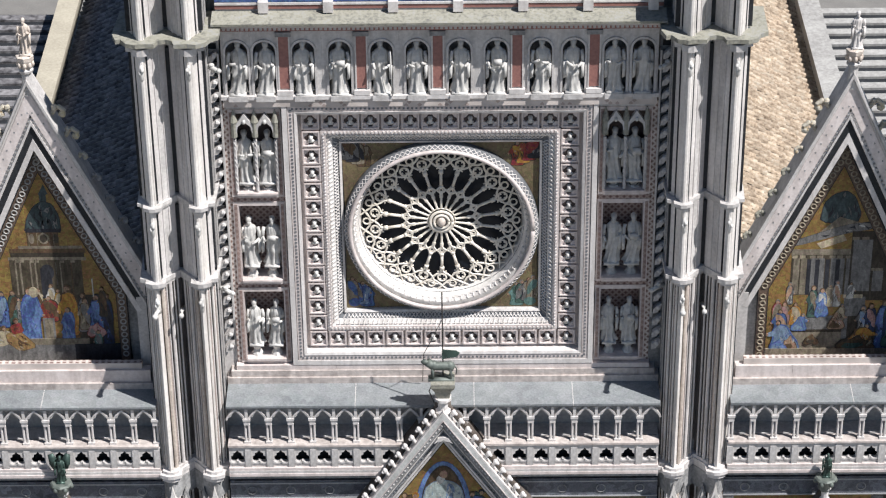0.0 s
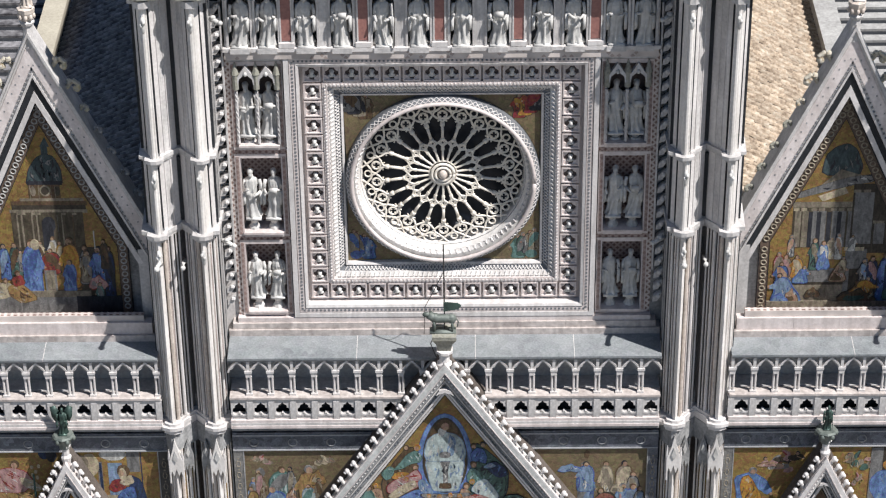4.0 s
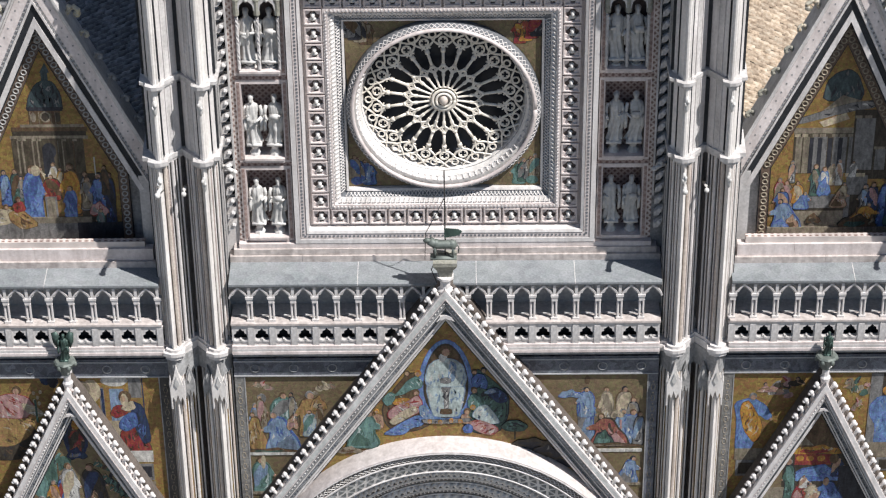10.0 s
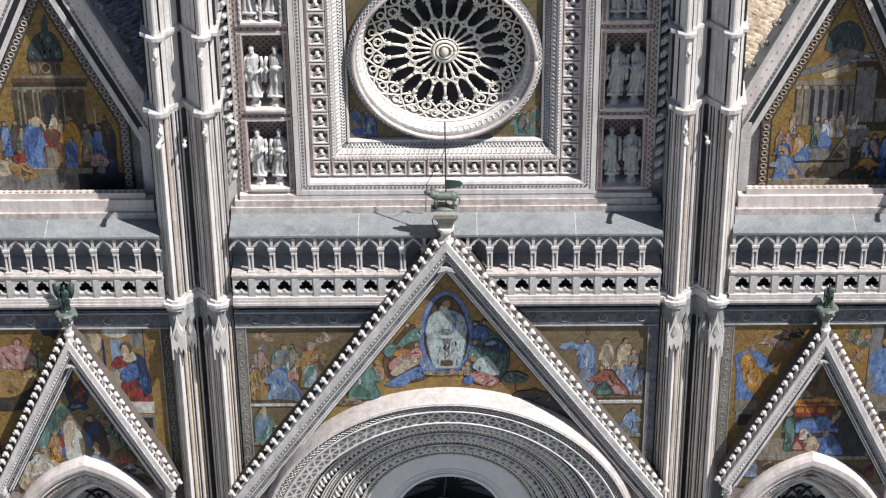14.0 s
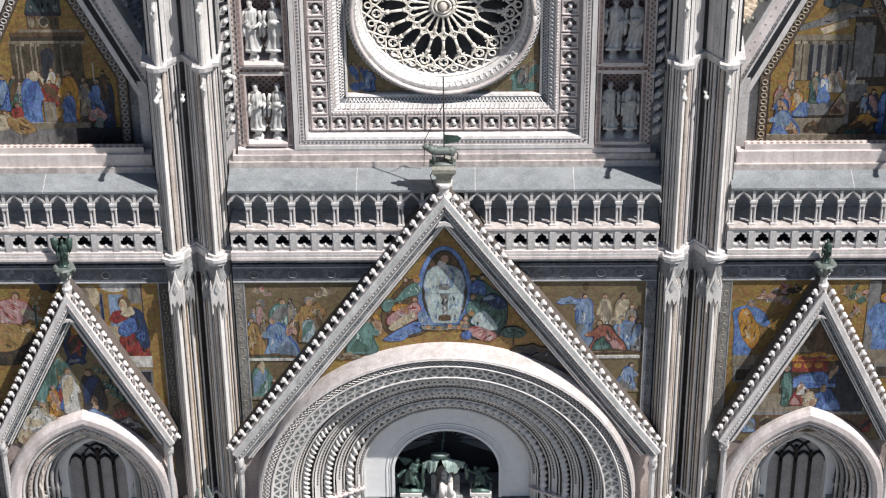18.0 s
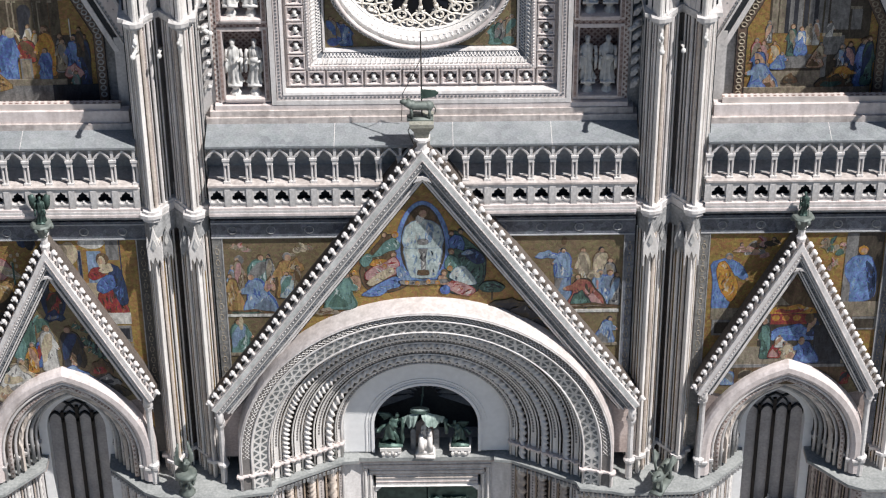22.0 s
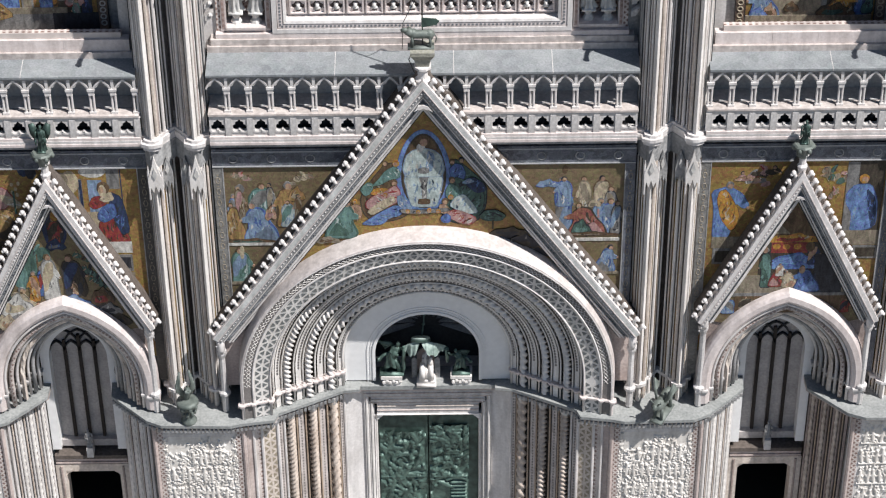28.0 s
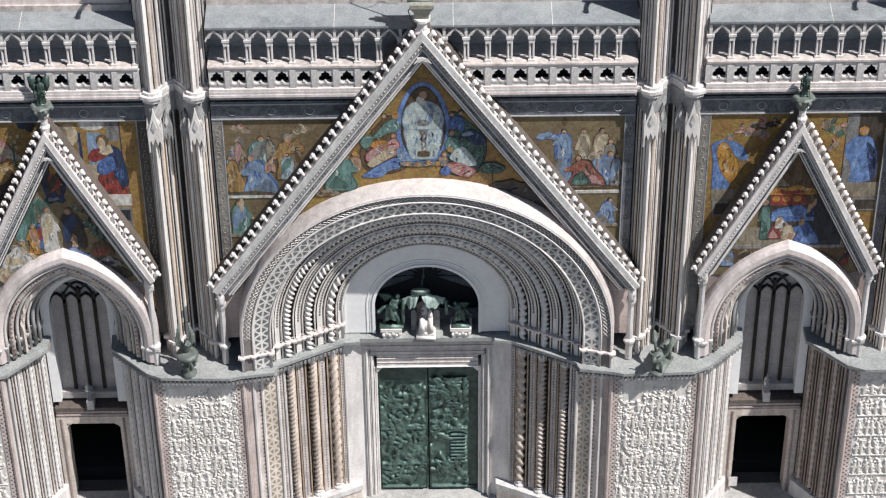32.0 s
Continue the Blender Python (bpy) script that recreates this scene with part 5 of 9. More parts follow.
def jamb(sg):
    for r, w, tw in ((5.58, 0.15, 13.0), (4.70, 0.15, 12.0), (3.88, 0.17, 6.5)):
        y = splay_y(r) + 0.06
        part("twisted_column", Shape().tube([(sg * r, y, 2.2 + 0.04 * i) for i in range(193)], w, 9, 2, tw * sg, 0.34), STONE_TAN, portal, smooth=True)
        part("column_base", Shape().lathe(sg * r, y, [(0.24, 1.9), (0.24, 2.0), (0.17, 2.1), (0.2, 2.2)], 10), MARBLE_CLEAN, portal)
        part("capital", Shape().lathe(sg * r, y, [(0.15, 9.55), (0.2, 9.7), (0.26, 9.95), (0.26, 10.0)], 10), MARBLE, portal)
    for r, w in ((5.34, 0.036), (4.46, 0.036), (3.66, 0.036), (4.99, 0.034), (4.12, 0.034), (3.42, 0.05), (5.84, 0.05)):
        part("jamb_shaft", Shape().lathe(sg * r, splay_y(r) + 0.02, [(w, 1.9), (w, 9.95)], 6), STONE_AMBER if w < 0.05 else MARBLE_CLEAN, portal)
    bead = Shape()
    for r, w in BANDS:
        a = [(sg * r, splay_y(r) + 0.04), (sg * (r + w), splay_y(r + w) + 0.04), (sg * (r + w), -0.7), (sg * r, -0.7)]
        part("dotted_band", Shape().slab(a, 1.9, 9.95, "z"), WEATHERED, portal, "pale flat band inlaid with dark dots")
        x, y = sg * (r + w / 2), splay_y(r + w / 2) + 0.04
        for i in range(48):
            bead.box(x - 0.03, x + 0.03, y - 0.012, y + 0.05, 2.1 + 0.16 * i, 2.17 + 0.16 * i)
    part("bead_strip", bead, INLAY_TAUPE, portal)["kind"] = "stuff"
    lat = Shape()
    zigzag(lat, lambda u, v: (sg * (6.42 + 0.26 * v), -2.535 - 0.38 * 0.26 * v, 1.1 + 0.45 * u), 20)
    part("star_inlay", lat, STAR_TAN, portal)["kind"] = "stuff"
    a = [(sg * 3.36, -1.0), (sg * 6.1, -2.3), (sg * 6.1, -0.2), (sg * 3.36, -0.2)]
    # dark backing colour stands in for shade between the columns
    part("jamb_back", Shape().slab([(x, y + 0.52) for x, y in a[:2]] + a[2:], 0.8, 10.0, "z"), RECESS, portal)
    a = [(sg * 6.12, -2.42), (sg * 6.72, -2.65), (sg * 6.72, -0.8), (sg * 6.12, -0.8)]
    part("jamb_star_band", Shape().slab(a, 0.8, 10.0, "z"), STONE_WARM, portal)
    a = [(sg * 6.74, -2.65), (sg * 7.05, -2.77), (sg * 7.05, -0.8), (sg * 6.74, -0.8)]
    part("jamb_inlay_band", Shape().slab(a, 0.8, 10.0, "z"), INLAY_PINK, portal)
    a = [(sg * 7.07, -2.77), (sg * 7.34, -2.86), (sg * 7.34, -0.8), (sg * 7.07, -0.8)]
    part("jamb_edge", Shape().slab(a, 0.8, 10.0, "z"), MARBLE_PINK, portal)
    for r, y in ((6.1, -2.44), (6.73, -2.68), (7.06, -2.8)):
        part("jamb_shaft", Shape().lathe(sg * r, y, [(0.06, 0.8), (0.06, 10.0)], 6), MARBLE_CLEAN, portal)
    a = [(sg * 2.9, -1.1), (sg * 6.05, -2.62), (sg * 6.05, -0.5), (sg * 2.9, -0.5)]
    part("jamb_plinth", Shape().slab(a, 0.8, 1.55, "z"), STONE_WARM, portal)
    a = [(sg * 2.85, -1.18), (sg * 6.08, -2.72), (sg * 6.08, -0.5), (sg * 2.85, -0.5)]
    part("jamb_plinth_cap", Shape().slab(a, 1.62, 1.9, "z"), MARBLE, portal)


jamb(-1)
jamb(1)
for sg in (-1, 1):
    for x0, y0, x1, y1, top, m in ((2.1, -0.42, 2.22, -0.62, 8.25, MARBLE_CLEAN), (2.22, -0.58, 2.42, -0.70, 9.06, MARBLE), (2.42, -0.66, 2.62, -0.8, 9.48, MARBLE_CLEAN), (2.62, -0.70, 3.38, -1.0, 9.9, MARBLE_CLEAN)):
        part("door_jamb", Shape().slab([(sg * x0, y0), (sg * x1, y1), (sg * x1, 0.0), (sg * x0, 0.0)], 0.8, top, "z"), m, portal)
part("lintel", Shape().box(-2.1, 2.1, -0.62, 0.0, 8.25, 9.06).box(-2.35, 2.35, -0.72, 0.0, 9.06, 9.48).box(-2.62, 2.62, -0.82, 0.0, 9.48, 9.9), MARBLE, portal)
for z, y, w, h, m in ((8.27, -0.68, 2.1, 0.07, BAR_WHITE), (8.5, -0.65, 2.1, 0.06, MARBLE_PINK), (8.72, -0.66, 2.1, 0.10, STONE_WARM), (8.96, -0.70, 2.22, 0.08, MARBLE_PINK), (9.2, -0.76, 2.38, 0.06, STONE_WARM), (9.4, -0.80, 2.45, 0.08, MARBLE_PINK), (9.62, -0.85, 2.62, 0.06, MARBLE_PINK)):
    part("lintel_moulding", Shape().slab([(y + 0.05, z), (y, z + h * 0.3), (y, z + h * 0.7), (y + 0.05, z + h), (-0.5, z + h), (-0.5, z)], -w, w, "x"), m, portal)
for sg in (-1, 1):
    for x, y, top in ((2.14, -0.52, 8.25), (2.32, -0.68, 9.0), (2.52, -0.79, 9.45)):
        part("jamb_bead", Shape().lathe(sg * x, y, [(0.045, 0.8), (0.045, top)], 6), BAR_WHITE, portal)
    part("door_shoulder", Shape().slab([(sg * 2.12, 8.28), (sg * 1.86, 8.28), (sg * 1.9, 8.16), (sg * 1.98, 8.1), (sg * 2.04, 8.02), (sg * 2.12, 7.98)], -0.6, -0.3), BAR_WHITE, portal)

# ---- the ledge that runs round piers and reveals ----
edge = [(2.75, -1.32), (3.45, -1.4), (6.0, -2.7), (6.15, -3.1), (7.4, -3.28), (7.9, -3.42), (10.7, -3.35), (11.3, -3.05), (12.85, -1.55), (12.9, -0.6)]
edge2 = [(15.4, -0.6), (15.45, -1.55), (16.9, -3.05), (17.6, -3.35), (21, -3.35)]
for sg in (-1, 1):
    for z0, z1, grow, m in ((10.05, 10.2, -0.14, MARBLE_PINK), (10.2, 10.34, 0.0, LEDGE)):
        a = [(sg * x, y - grow) for x, y in edge]
        o = part("ledge", Shape().slab([(sg * 2.75, 0)] + a + [(sg * 12.9, 0)], z0, z1, "z"), m)
        tagged(o, "grey stone ledge over the piers and jambs", "ledge", kind="structure")
        if grow:
            d = Shape()
            for p, q in zip(a[1:-2], a[2:-1]):
                n = int(math.dist(p, q) / 0.17)
                for i in range(n):
                    f = (i + 0.5) / n
                    x, y = p[0] + (q[0] - p[0]) * f, p[1] + (q[1] - p[1]) * f
                    d.box(x - 0.05, x + 0.05, y - 0.07, y + 0.12, 9.88, 10.05)
            part("dentil_band", d, MARBLE_GREY, o)["kind"] = "stuff"
        a = [(sg * x, y - grow) for x, y in edge2]
        o = part("ledge", Shape().slab(a + [(sg * 21, 0), (sg * 15.4, 0)], z0, z1, "z"), m)
        tagged(o, "grey stone ledge over the outer pier", "ledge", kind="structure")
for z0, z1, y, m in ((9.9, 10.1, -0.95, MARBLE_PINK), (10.1, 10.3, -1.1, LEDGE)):
    o = part("ledge", Shape().box(-2.75, 2.75, y, 0.1, z0, z1), m)
    tagged(o, "marble ledge over the bronze door", "ledge", kind="structure")
# small capitals at the arch springing
cap_me = None
for sg in (-1, 1):
    for r in (7.4, 6.95, 6.26, 6.0, 5.62, 5.36, 5.18, 5.0, 4.77, 4.52, 4.32, 4.13, 3.90, 3.66, 3.46):
        at = (sg * r, splay_y(r) - 0.02, 0)
        if cap_me is None:
            cap_me = part("springer_capital", Shape().lathe(0, 0, [(0.10, 11.0), (0.13, 11.07), (0.17, 11.13), (0.17, 11.19)], 8, radians(22.5)), MARBLE_ROSE, portal, at=at).data
        else:
            part("springer_capital", cap_me, None, portal, at=at)

# ---- bronze door ----
door = thing("bronze_door", "green bronze double door with relief figures in panels", "door")
for sg in (-1, 1):
    leaf = part("door_leaf", Shape().box(*sorted((sg * 0.02, sg * 2.08)), -0.32, -0.2, 0.82, 8.25), BRONZE, door)
    if sg < 0:
        s = relief(-2.03, -0.1, 0.95, 7.1, -0.325, 170, 71, step=0.03, deep=0.13, size=2.5, slim=0.7, lean=1.2, keep=lambda x, z: z < 5.9 or x < -0.12 - 0.36 * (z - 5.8), bars=((-2.0, -0.15, 2.4), (-2.0, -0.15, 4.5), (-2.0, -0.15, 1.0)))
    else:
        s = relief(0.06, 1.7, 0.95, 7.45, -0.325, 150, 72, step=0.03, deep=0.15, size=2.5, slim=0.7, lean=1.2, keep=lambda x, z: not (2.6 < z < 4.2 and x > 0.3) and (z < 6.6 or x > 0.1 + 0.4 * (z - 6.6)), bars=[(0.95, 1.62, 2.72 + 0.2 * k) for k in range(8)] + [(0.1, 1.65, 2.5), (0.1, 1.65, 4.5), (0.1, 1.65, 1.0)])
    part("relief", s, BRONZE_TEAL, leaf, smooth=True)
    s = Shape()
    s.box(*sorted((sg * 0.05, sg * 2.05)), -0.37, -0.31, 0.86, 0.98)
    s.box(*sorted((sg * 0.03, sg * 0.12)), -0.345, -0.31, 0.9, 8.2)
    part("leaf_rail", s, BRONZE, leaf)


# ---- side portals ----
def side_portal(cx):
    ob = thing("side_portal", "pointed marble side portal with splayed jambs and a tall window", "portal", group="side portals")
    spr = 11.75

    def lancet(w, bottom=10.5):
        r = w * 1.49
        return [(cx - w, bottom)] + pointed(cx, spr, w, r, 14) + [(cx + w, bottom)]

    voussoirs("arch_stone", ob, lancet(2.78), [(0, -2.40), (0.06, -2.52), (0.2, -2.60), (0.42, -2.60), (0.52, -2.52), (0.57, -2.4), (0.57, -1.4), (0, -1.4)], 9, MARBLE_ROSE)
    for w, y, t, m in ((2.72, -2.4, 0.06, MARBLE_CLEAN), (2.5, -2.2, 0.1, INLAY_PINK), (2.3, -2.0, 0.07, MARBLE), (2.1, -1.8, 0.1, STONE_WARM), (1.92, -1.55, 0.06, MARBLE), (1.75, -1.35, 0.09, MARBLE_GREY), (1.58, -1.15, 0.07, MARBLE)):
        twisted = m is STONE_WARM
        part("arch_roll", Shape().tube([(x, y, z) for x, z in lancet(w)], t, 7, 3 if twisted else 0, 5, 0.25), m, ob, smooth=not twisted)
    # shade of the splay is painted by the dark recess colour
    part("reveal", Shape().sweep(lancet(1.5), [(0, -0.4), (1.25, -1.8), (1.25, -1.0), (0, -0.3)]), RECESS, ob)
    part("window_surround", Shape().sweep(lancet(1.18, 6.6), rect(0, 0.36, -0.72, -0.1)), MARBLE_SMOOTH, ob)
    # window of three pale panes between dark bars
    win = part("window", Shape().slab([(cx - 1.2, 6.85), (cx + 1.2, 6.85)] + list(reversed(pointed(cx, spr - 0.4, 1.2, 1.8, 8))), -0.12, -0.08), ALABASTER, ob, "tall window of pale alabaster panes")
    for k in (-0.6, 0.0, 0.6):
        part("mullion", Shape().box(cx + k - 0.065, cx + k + 0.065, -0.26, -0.1, 6.9, 12.2 if k else 12.5), DARK_WOOD, win)
    for k in (-0.9, -0.3, 0.3, 0.9):
        part("window_arch", Shape().sweep(pointed(cx + k, 11.7, 0.3, 0.55, 5), rect(-0.035, 0.02, -0.26, -0.1)), BASALT, win)
    for k in (-0.6, 0.0, 0.6):
        part("window_arch", Shape().sweep(pointed(cx + k, 11.9, 0.6, 0.95, 7), rect(-0.03, 0.02, -0.24, -0.1)), BASALT, win)
    part("window_sill", Shape().box(cx - 1.2, cx + 1.2, -0.4, 0.0, 6.5, 6.85), ALABASTER, win)
    # ledge coloured dark to carry the shade that should lie on it
    part("threshold_ledge", Shape().box(cx - 1.5, cx + 1.5, -0.8, 0.0, 6.1, 6.3), RECESS, ob)
    for z0, z1, y in ((5.98, 6.1, -0.76), (5.86, 5.98, -0.68), (5.78, 5.86, -0.74), (5.7, 5.78, -0.66)):
        part("lintel_moulding", Shape().box(cx - 1.5, cx + 1.5, y, 0.0, z0, z1), MARBLE_PINK, ob)
    part("door_frame", Shape().box(cx - 1.55, cx - 1.13, -0.7, 0.1, 0.8, 5.7).box(cx + 1.13, cx + 1.55, -0.7, 0.1, 0.8, 5.7).box(cx - 1.13, cx + 1.13, -0.7, 0.1, 5.3, 5.7), STONE_WARM, ob)
    for sg in (-1, 1):
        part("door_shoulder", Shape().slab([(cx + sg * 1.14, 5.31), (cx + sg * 0.88, 5.31), (cx + sg * 0.92, 5.2), (cx + sg * 1.03, 5.14), (cx + sg * 1.14, 5.0)], -0.64, -0.2), STONE_WARM, ob)
        part("frame_bead", Shape().lathe(cx + sg * 1.3, -0.71, [(0.05, 0.8), (0.05, 5.6)], 6), STONE_BROWN, ob)
    # splayed jamb shafts below the ledge
    for sg in (-1, 1):
        for i in range(13):
            f = i / 12
            x, y = cx + sg * (1.62 + 1.2 * f), -0.88 - 1.75 * f
            # right portal's right jamb: its shade is put into browner, darker stones
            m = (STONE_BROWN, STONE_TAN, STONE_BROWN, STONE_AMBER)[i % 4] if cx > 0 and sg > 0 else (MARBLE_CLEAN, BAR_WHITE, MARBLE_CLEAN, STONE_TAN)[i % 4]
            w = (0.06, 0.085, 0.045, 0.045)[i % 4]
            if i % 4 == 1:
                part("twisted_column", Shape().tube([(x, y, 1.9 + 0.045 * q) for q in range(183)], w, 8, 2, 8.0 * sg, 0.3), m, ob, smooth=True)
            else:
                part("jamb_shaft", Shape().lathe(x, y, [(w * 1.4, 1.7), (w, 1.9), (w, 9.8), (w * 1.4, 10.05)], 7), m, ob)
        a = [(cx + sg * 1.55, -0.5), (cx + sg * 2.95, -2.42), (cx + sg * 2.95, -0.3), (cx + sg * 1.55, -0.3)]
        # same jamb's backing is darkened for shade as well
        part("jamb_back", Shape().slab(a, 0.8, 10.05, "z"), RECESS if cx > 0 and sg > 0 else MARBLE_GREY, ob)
        dots = Shape()
        for i in range(70):
            for f in (0.27, 0.6, 0.93):
                x, y = cx + sg * (1.62 + 1.2 * f), -0.93 - 1.75 * f
                dots.box(x - 0.02, x + 0.02, y - 0.02, y + 0.02, 1.95 + 0.112 * i, 2.0 + 0.112 * i)
        part("dot_strip", dots, BASALT, ob)["kind"] = "stuff"
        a = [(cx + sg * 1.4, -0.95), (cx + sg * 2.95, -2.95), (cx + sg * 2.95, -0.3), (cx + sg * 1.4, -0.3)]
        part("jamb_plinth", Shape().slab(a, 0.8, 1.7, "z"), MARBLE_CLEAN, ob)
        for i in range(8):
            f = i / 7
            x, y = cx + sg * (1.58 + 1.7 * f), -0.95 - 1.6 * min(1, f * 1.25)
            part("springer_capital", Shape().lathe(x, y, [(0.10, 11.0), (0.13, 11.1), (0.19, 11.18), (0.19, 11.27)], 4, radians(45)), MARBLE, ob)
    return ob


side_portal(-BAY)
side_portal(BAY)


# ---- carved piers ----
def pier(x0, x1, label, rows):
    ob = thing("carved_pier", label, "pier", group="carved piers")
    part("body", Shape().box(x0, x1, -2.95, -0.5, 0.8, 10.05), MARBLE_CLEAN, ob)
    part("edge_roll", Shape().lathe(x0 + 0.1, -2.95, [(0.1, 0.8), (0.1, 10.0)], 8).lathe(x1 - 0.1, -2.95, [(0.1, 0.8), (0.1, 10.0)], 8), MARBLE_PINK, ob)
    part("inlay_edge", Shape().box(x0 + 0.2, x0 + 0.42, -2.98, -2.9, 0.9, 9.9).box(x1 - 0.42, x1 - 0.2, -2.98, -2.9, 0.9, 9.9), INLAY_PINK, ob)
    part("plinth", Shape().box(x0 - 0.1, x1 + 0.1, -3.1, -0.5, 0.8, 1.5), MARBLE, ob)
    seed = 40 if abs(x0) < abs(x1) else 41
    if rows:
        levels = [1.75 + 1.14 * k for k in range(7)]
        s = relief(x0 + 0.5, x1 - 0.5, 1.55, 9.75, -2.955, 500, seed, deep=0.06, size=0.7, lean=0.5, bars=[(x0 + 0.5, x1 - 0.5, z) for z in levels], figures=[z + 0.12 for z in levels])
    else:
        m = (x0 + x1) / 2
        top = lambda x: 8.75 + 0.42 * math.cos(2.6 * (x - m - 0.3)) + 0.1 * math.sin(11 * x)
        s = relief(x0 + 0.62, x1 - 0.62, 1.55, 9.35, -2.955, 1150, seed, deep=0.065, size=0.72, keep=lambda x, z: z < top(x), figures=[1.7, 2.75, 3.8, 4.85, 5.9, 6.95, 7.9])
        for xb in (x0 + 0.5, x1 - 0.5):
            side = relief(xb - 0.1, xb + 0.1, 1.6, 9.3, -2.955, 190, seed + 2, deep=0.05, size=0.6)
            part("side_relief", side, CARVED, ob, "narrow strip of carved foliage", smooth=True)["kind"] = "stuff"
        for k in range(7):
            part("frieze_square", Shape().box(x0 + 0.5 + 0.4 * k, x0 + 0.84 + 0.4 * k, -2.99, -2.95, 9.5, 9.84), MARBLE, ob)
    part("relief", s, CARVED, ob, "crowded marble bas-relief of small figures and vines", smooth=True)["kind"] = "stuff"
    return ob


pier(7.35, 11.15, "marble pier covered with vine-scroll bas-reliefs", False)
pier(-11.15, -7.35, "marble pier covered with vine-scroll bas-reliefs", False)
pier(17.1, 21.0, "outer marble pier with rows of carved figures", True)
pier(-21.0, -17.1, "outer marble pier with rows of carved figures", True)


def statue(x, y, z, h, seed, label, mat=None, group="", **kw):
    ob = part("statue", robed(h, seed, **kw), mat or STATUE, smooth=True, at=(x, y, z))
    return tagged(ob, label, "statue", group)


# ---- row of twelve niches under the cornice ----
CENTRES = (-6.95, -6.0, -4.66, -3.42, -1.98, -0.77, 0.69, 1.95, 3.47, 4.6, 6.02, 6.98)
EDGES = (-7.48, -6.48, -5.52, -4.03, -2.76, -1.38, -0.24, 1.32, 2.44, 4.03, 5.08, 6.5, 7.5)
row = thing("statue_row", "arched marble niches in a row with red marble panels", "niche row", kind="structure")
for k, c in enumerate(CENTRES):
    xl, xr = EDGES[k] + 0.002, EDGES[k + 1] - 0.002
    w = min(0.40, c - xl - 0.05, xr - c - 0.05)
    zs = 40.28
    part("niche_front", Shape().slab([(xl, 38.6), (c - w, 38.6)] + arc(c, zs, w, 180, 0, 12) + [(c + w, 38.6), (xr, 38.6), (xr, 41.1), (xl, 41.1)], -0.5, -0.28), MARBLE, row)
    part("niche_arch", Shape().sweep([(c - w, 38.6)] + arc(c, zs, w, 180, 0, 14) + [(c + w, 38.6)], rect(-0.02, 0.06, -0.55, -0.4)), MARBLE, row)
    rows = []
    for i in range(9):
        a = math.pi * i / 8
        rows.append([(c - w * math.cos(a), -0.3 + 0.7 * math.sin(a), z) for z in (38.6, zs)] + [(c - w * math.cos(a) * q, -0.3 + 0.7 * math.sin(a) * q, zs + w * p) for q, p in ((0.9, 0.45), (0.62, 0.8), (0.05, 1.0))])
    part("niche_back", Shape().grid(rows), MARBLE, row, smooth=True)
    part("niche_shell", Shape().ball((c, -0.5, zs + w), 0.09, 0.06, 0.05, 6, 3), MARBLE, row)
for c in (-5.33, -2.68, -0.06, 2.66, 5.3):
    p = part("red_panel", Shape().box(c - 0.17, c + 0.17, -0.54, -0.5, 38.85, 40.85), MARBLE_RED, row, "red marble panel")
    part("panel_edge", Shape().box(c - 0.22, c - 0.17, -0.57, -0.5, 38.8, 40.9), MARBLE_CLEAN, p)
    part("panel_edge", Shape().box(c + 0.17, c + 0.22, -0.57, -0.5, 38.8, 40.9), MARBLE_CLEAN, p)
    part("panel_base", Shape().box(c - 0.27, c + 0.27, -0.64, -0.5, 38.62, 38.8), MARBLE_CLEAN, p)
    part("panel_cap", Shape().box(c - 0.27, c + 0.27, -0.62, -0.5, 40.88, 41.05), MARBLE_GREY, p)
part("row_sill", Shape().box(-7.55, 7.55, -0.64, 0.42, 38.46, 38.6), MARBLE_CLEAN, row)
part("row_sill_inlay", Shape().box(-7.5, 7.5, -0.59, 0.42, 38.16, 38.46), INLAY_PINK, row)
for k, c in enumerate(CENTRES):
    part("bracket", Shape().box(c - 0.34, c + 0.34, -0.70, -0.6, 38.42, 38.62), MARBLE, row)
    statue(c, -0.42, 38.66, 2.02, 100 + k, "pale marble robed statue standing in an arched niche", group="statues in the niche row", reach=0.5 if k in (3, 7) else 0.3, staff=k == 4)

cornice = thing("cornice", "dentilled stone cornice with a worn grey top", "cornice", kind="structure")
part("frieze", Shape().box(-7.6, 7.6, -0.62, 0.42, 41.1, 41.36), MARBLE_RED, cornice)
for k in range(96):
    x = -7.55 + 15.1 * (k + 0.5) / 96
    if k == 0:
        dentil_me = part("dentil", Shape().box(-0.05, 0.05, -0.76, -0.5, 41.2, 41.36), MARBLE, cornice, at=(x, 0, 0)).data
    else:
        part("dentil", dentil_me, None, cornice, at=(x, 0, 0))
part("moulding", Shape().box(-7.65, 7.65, -0.9, 0.42, 41.36, 41.46), INLAY_PINK, cornice)
part("cornice_top", Shape().slab([(-1.2, 41.57), (-1.21, 41.66), (-0.42, 41.78), (-0.42, 41.46), (-0.98, 41.46)], -7.7, 7.7, "x"), LICHEN, cornice)
part("parapet_wall", Shape().box(-7.6, 7.6, -0.42, 0.4, 41.62, 43.8), SHADE_STONE, cornice)
part("parapet_band", Shape().box(-7.6, 7.6, -0.45, -0.42, 41.86, 41.98), MARBLE_RED, cornice)
part("parapet_white", Shape().box(-7.6, 7.6, -0.48, -0.42, 42.02, 42.1), MARBLE_CLEAN, cornice)
part("parapet_mosaic", Shape().box(-7.6, 7.6, -0.45, -0.42, 42.13, 43.6), PAINTS["blue"], cornice)
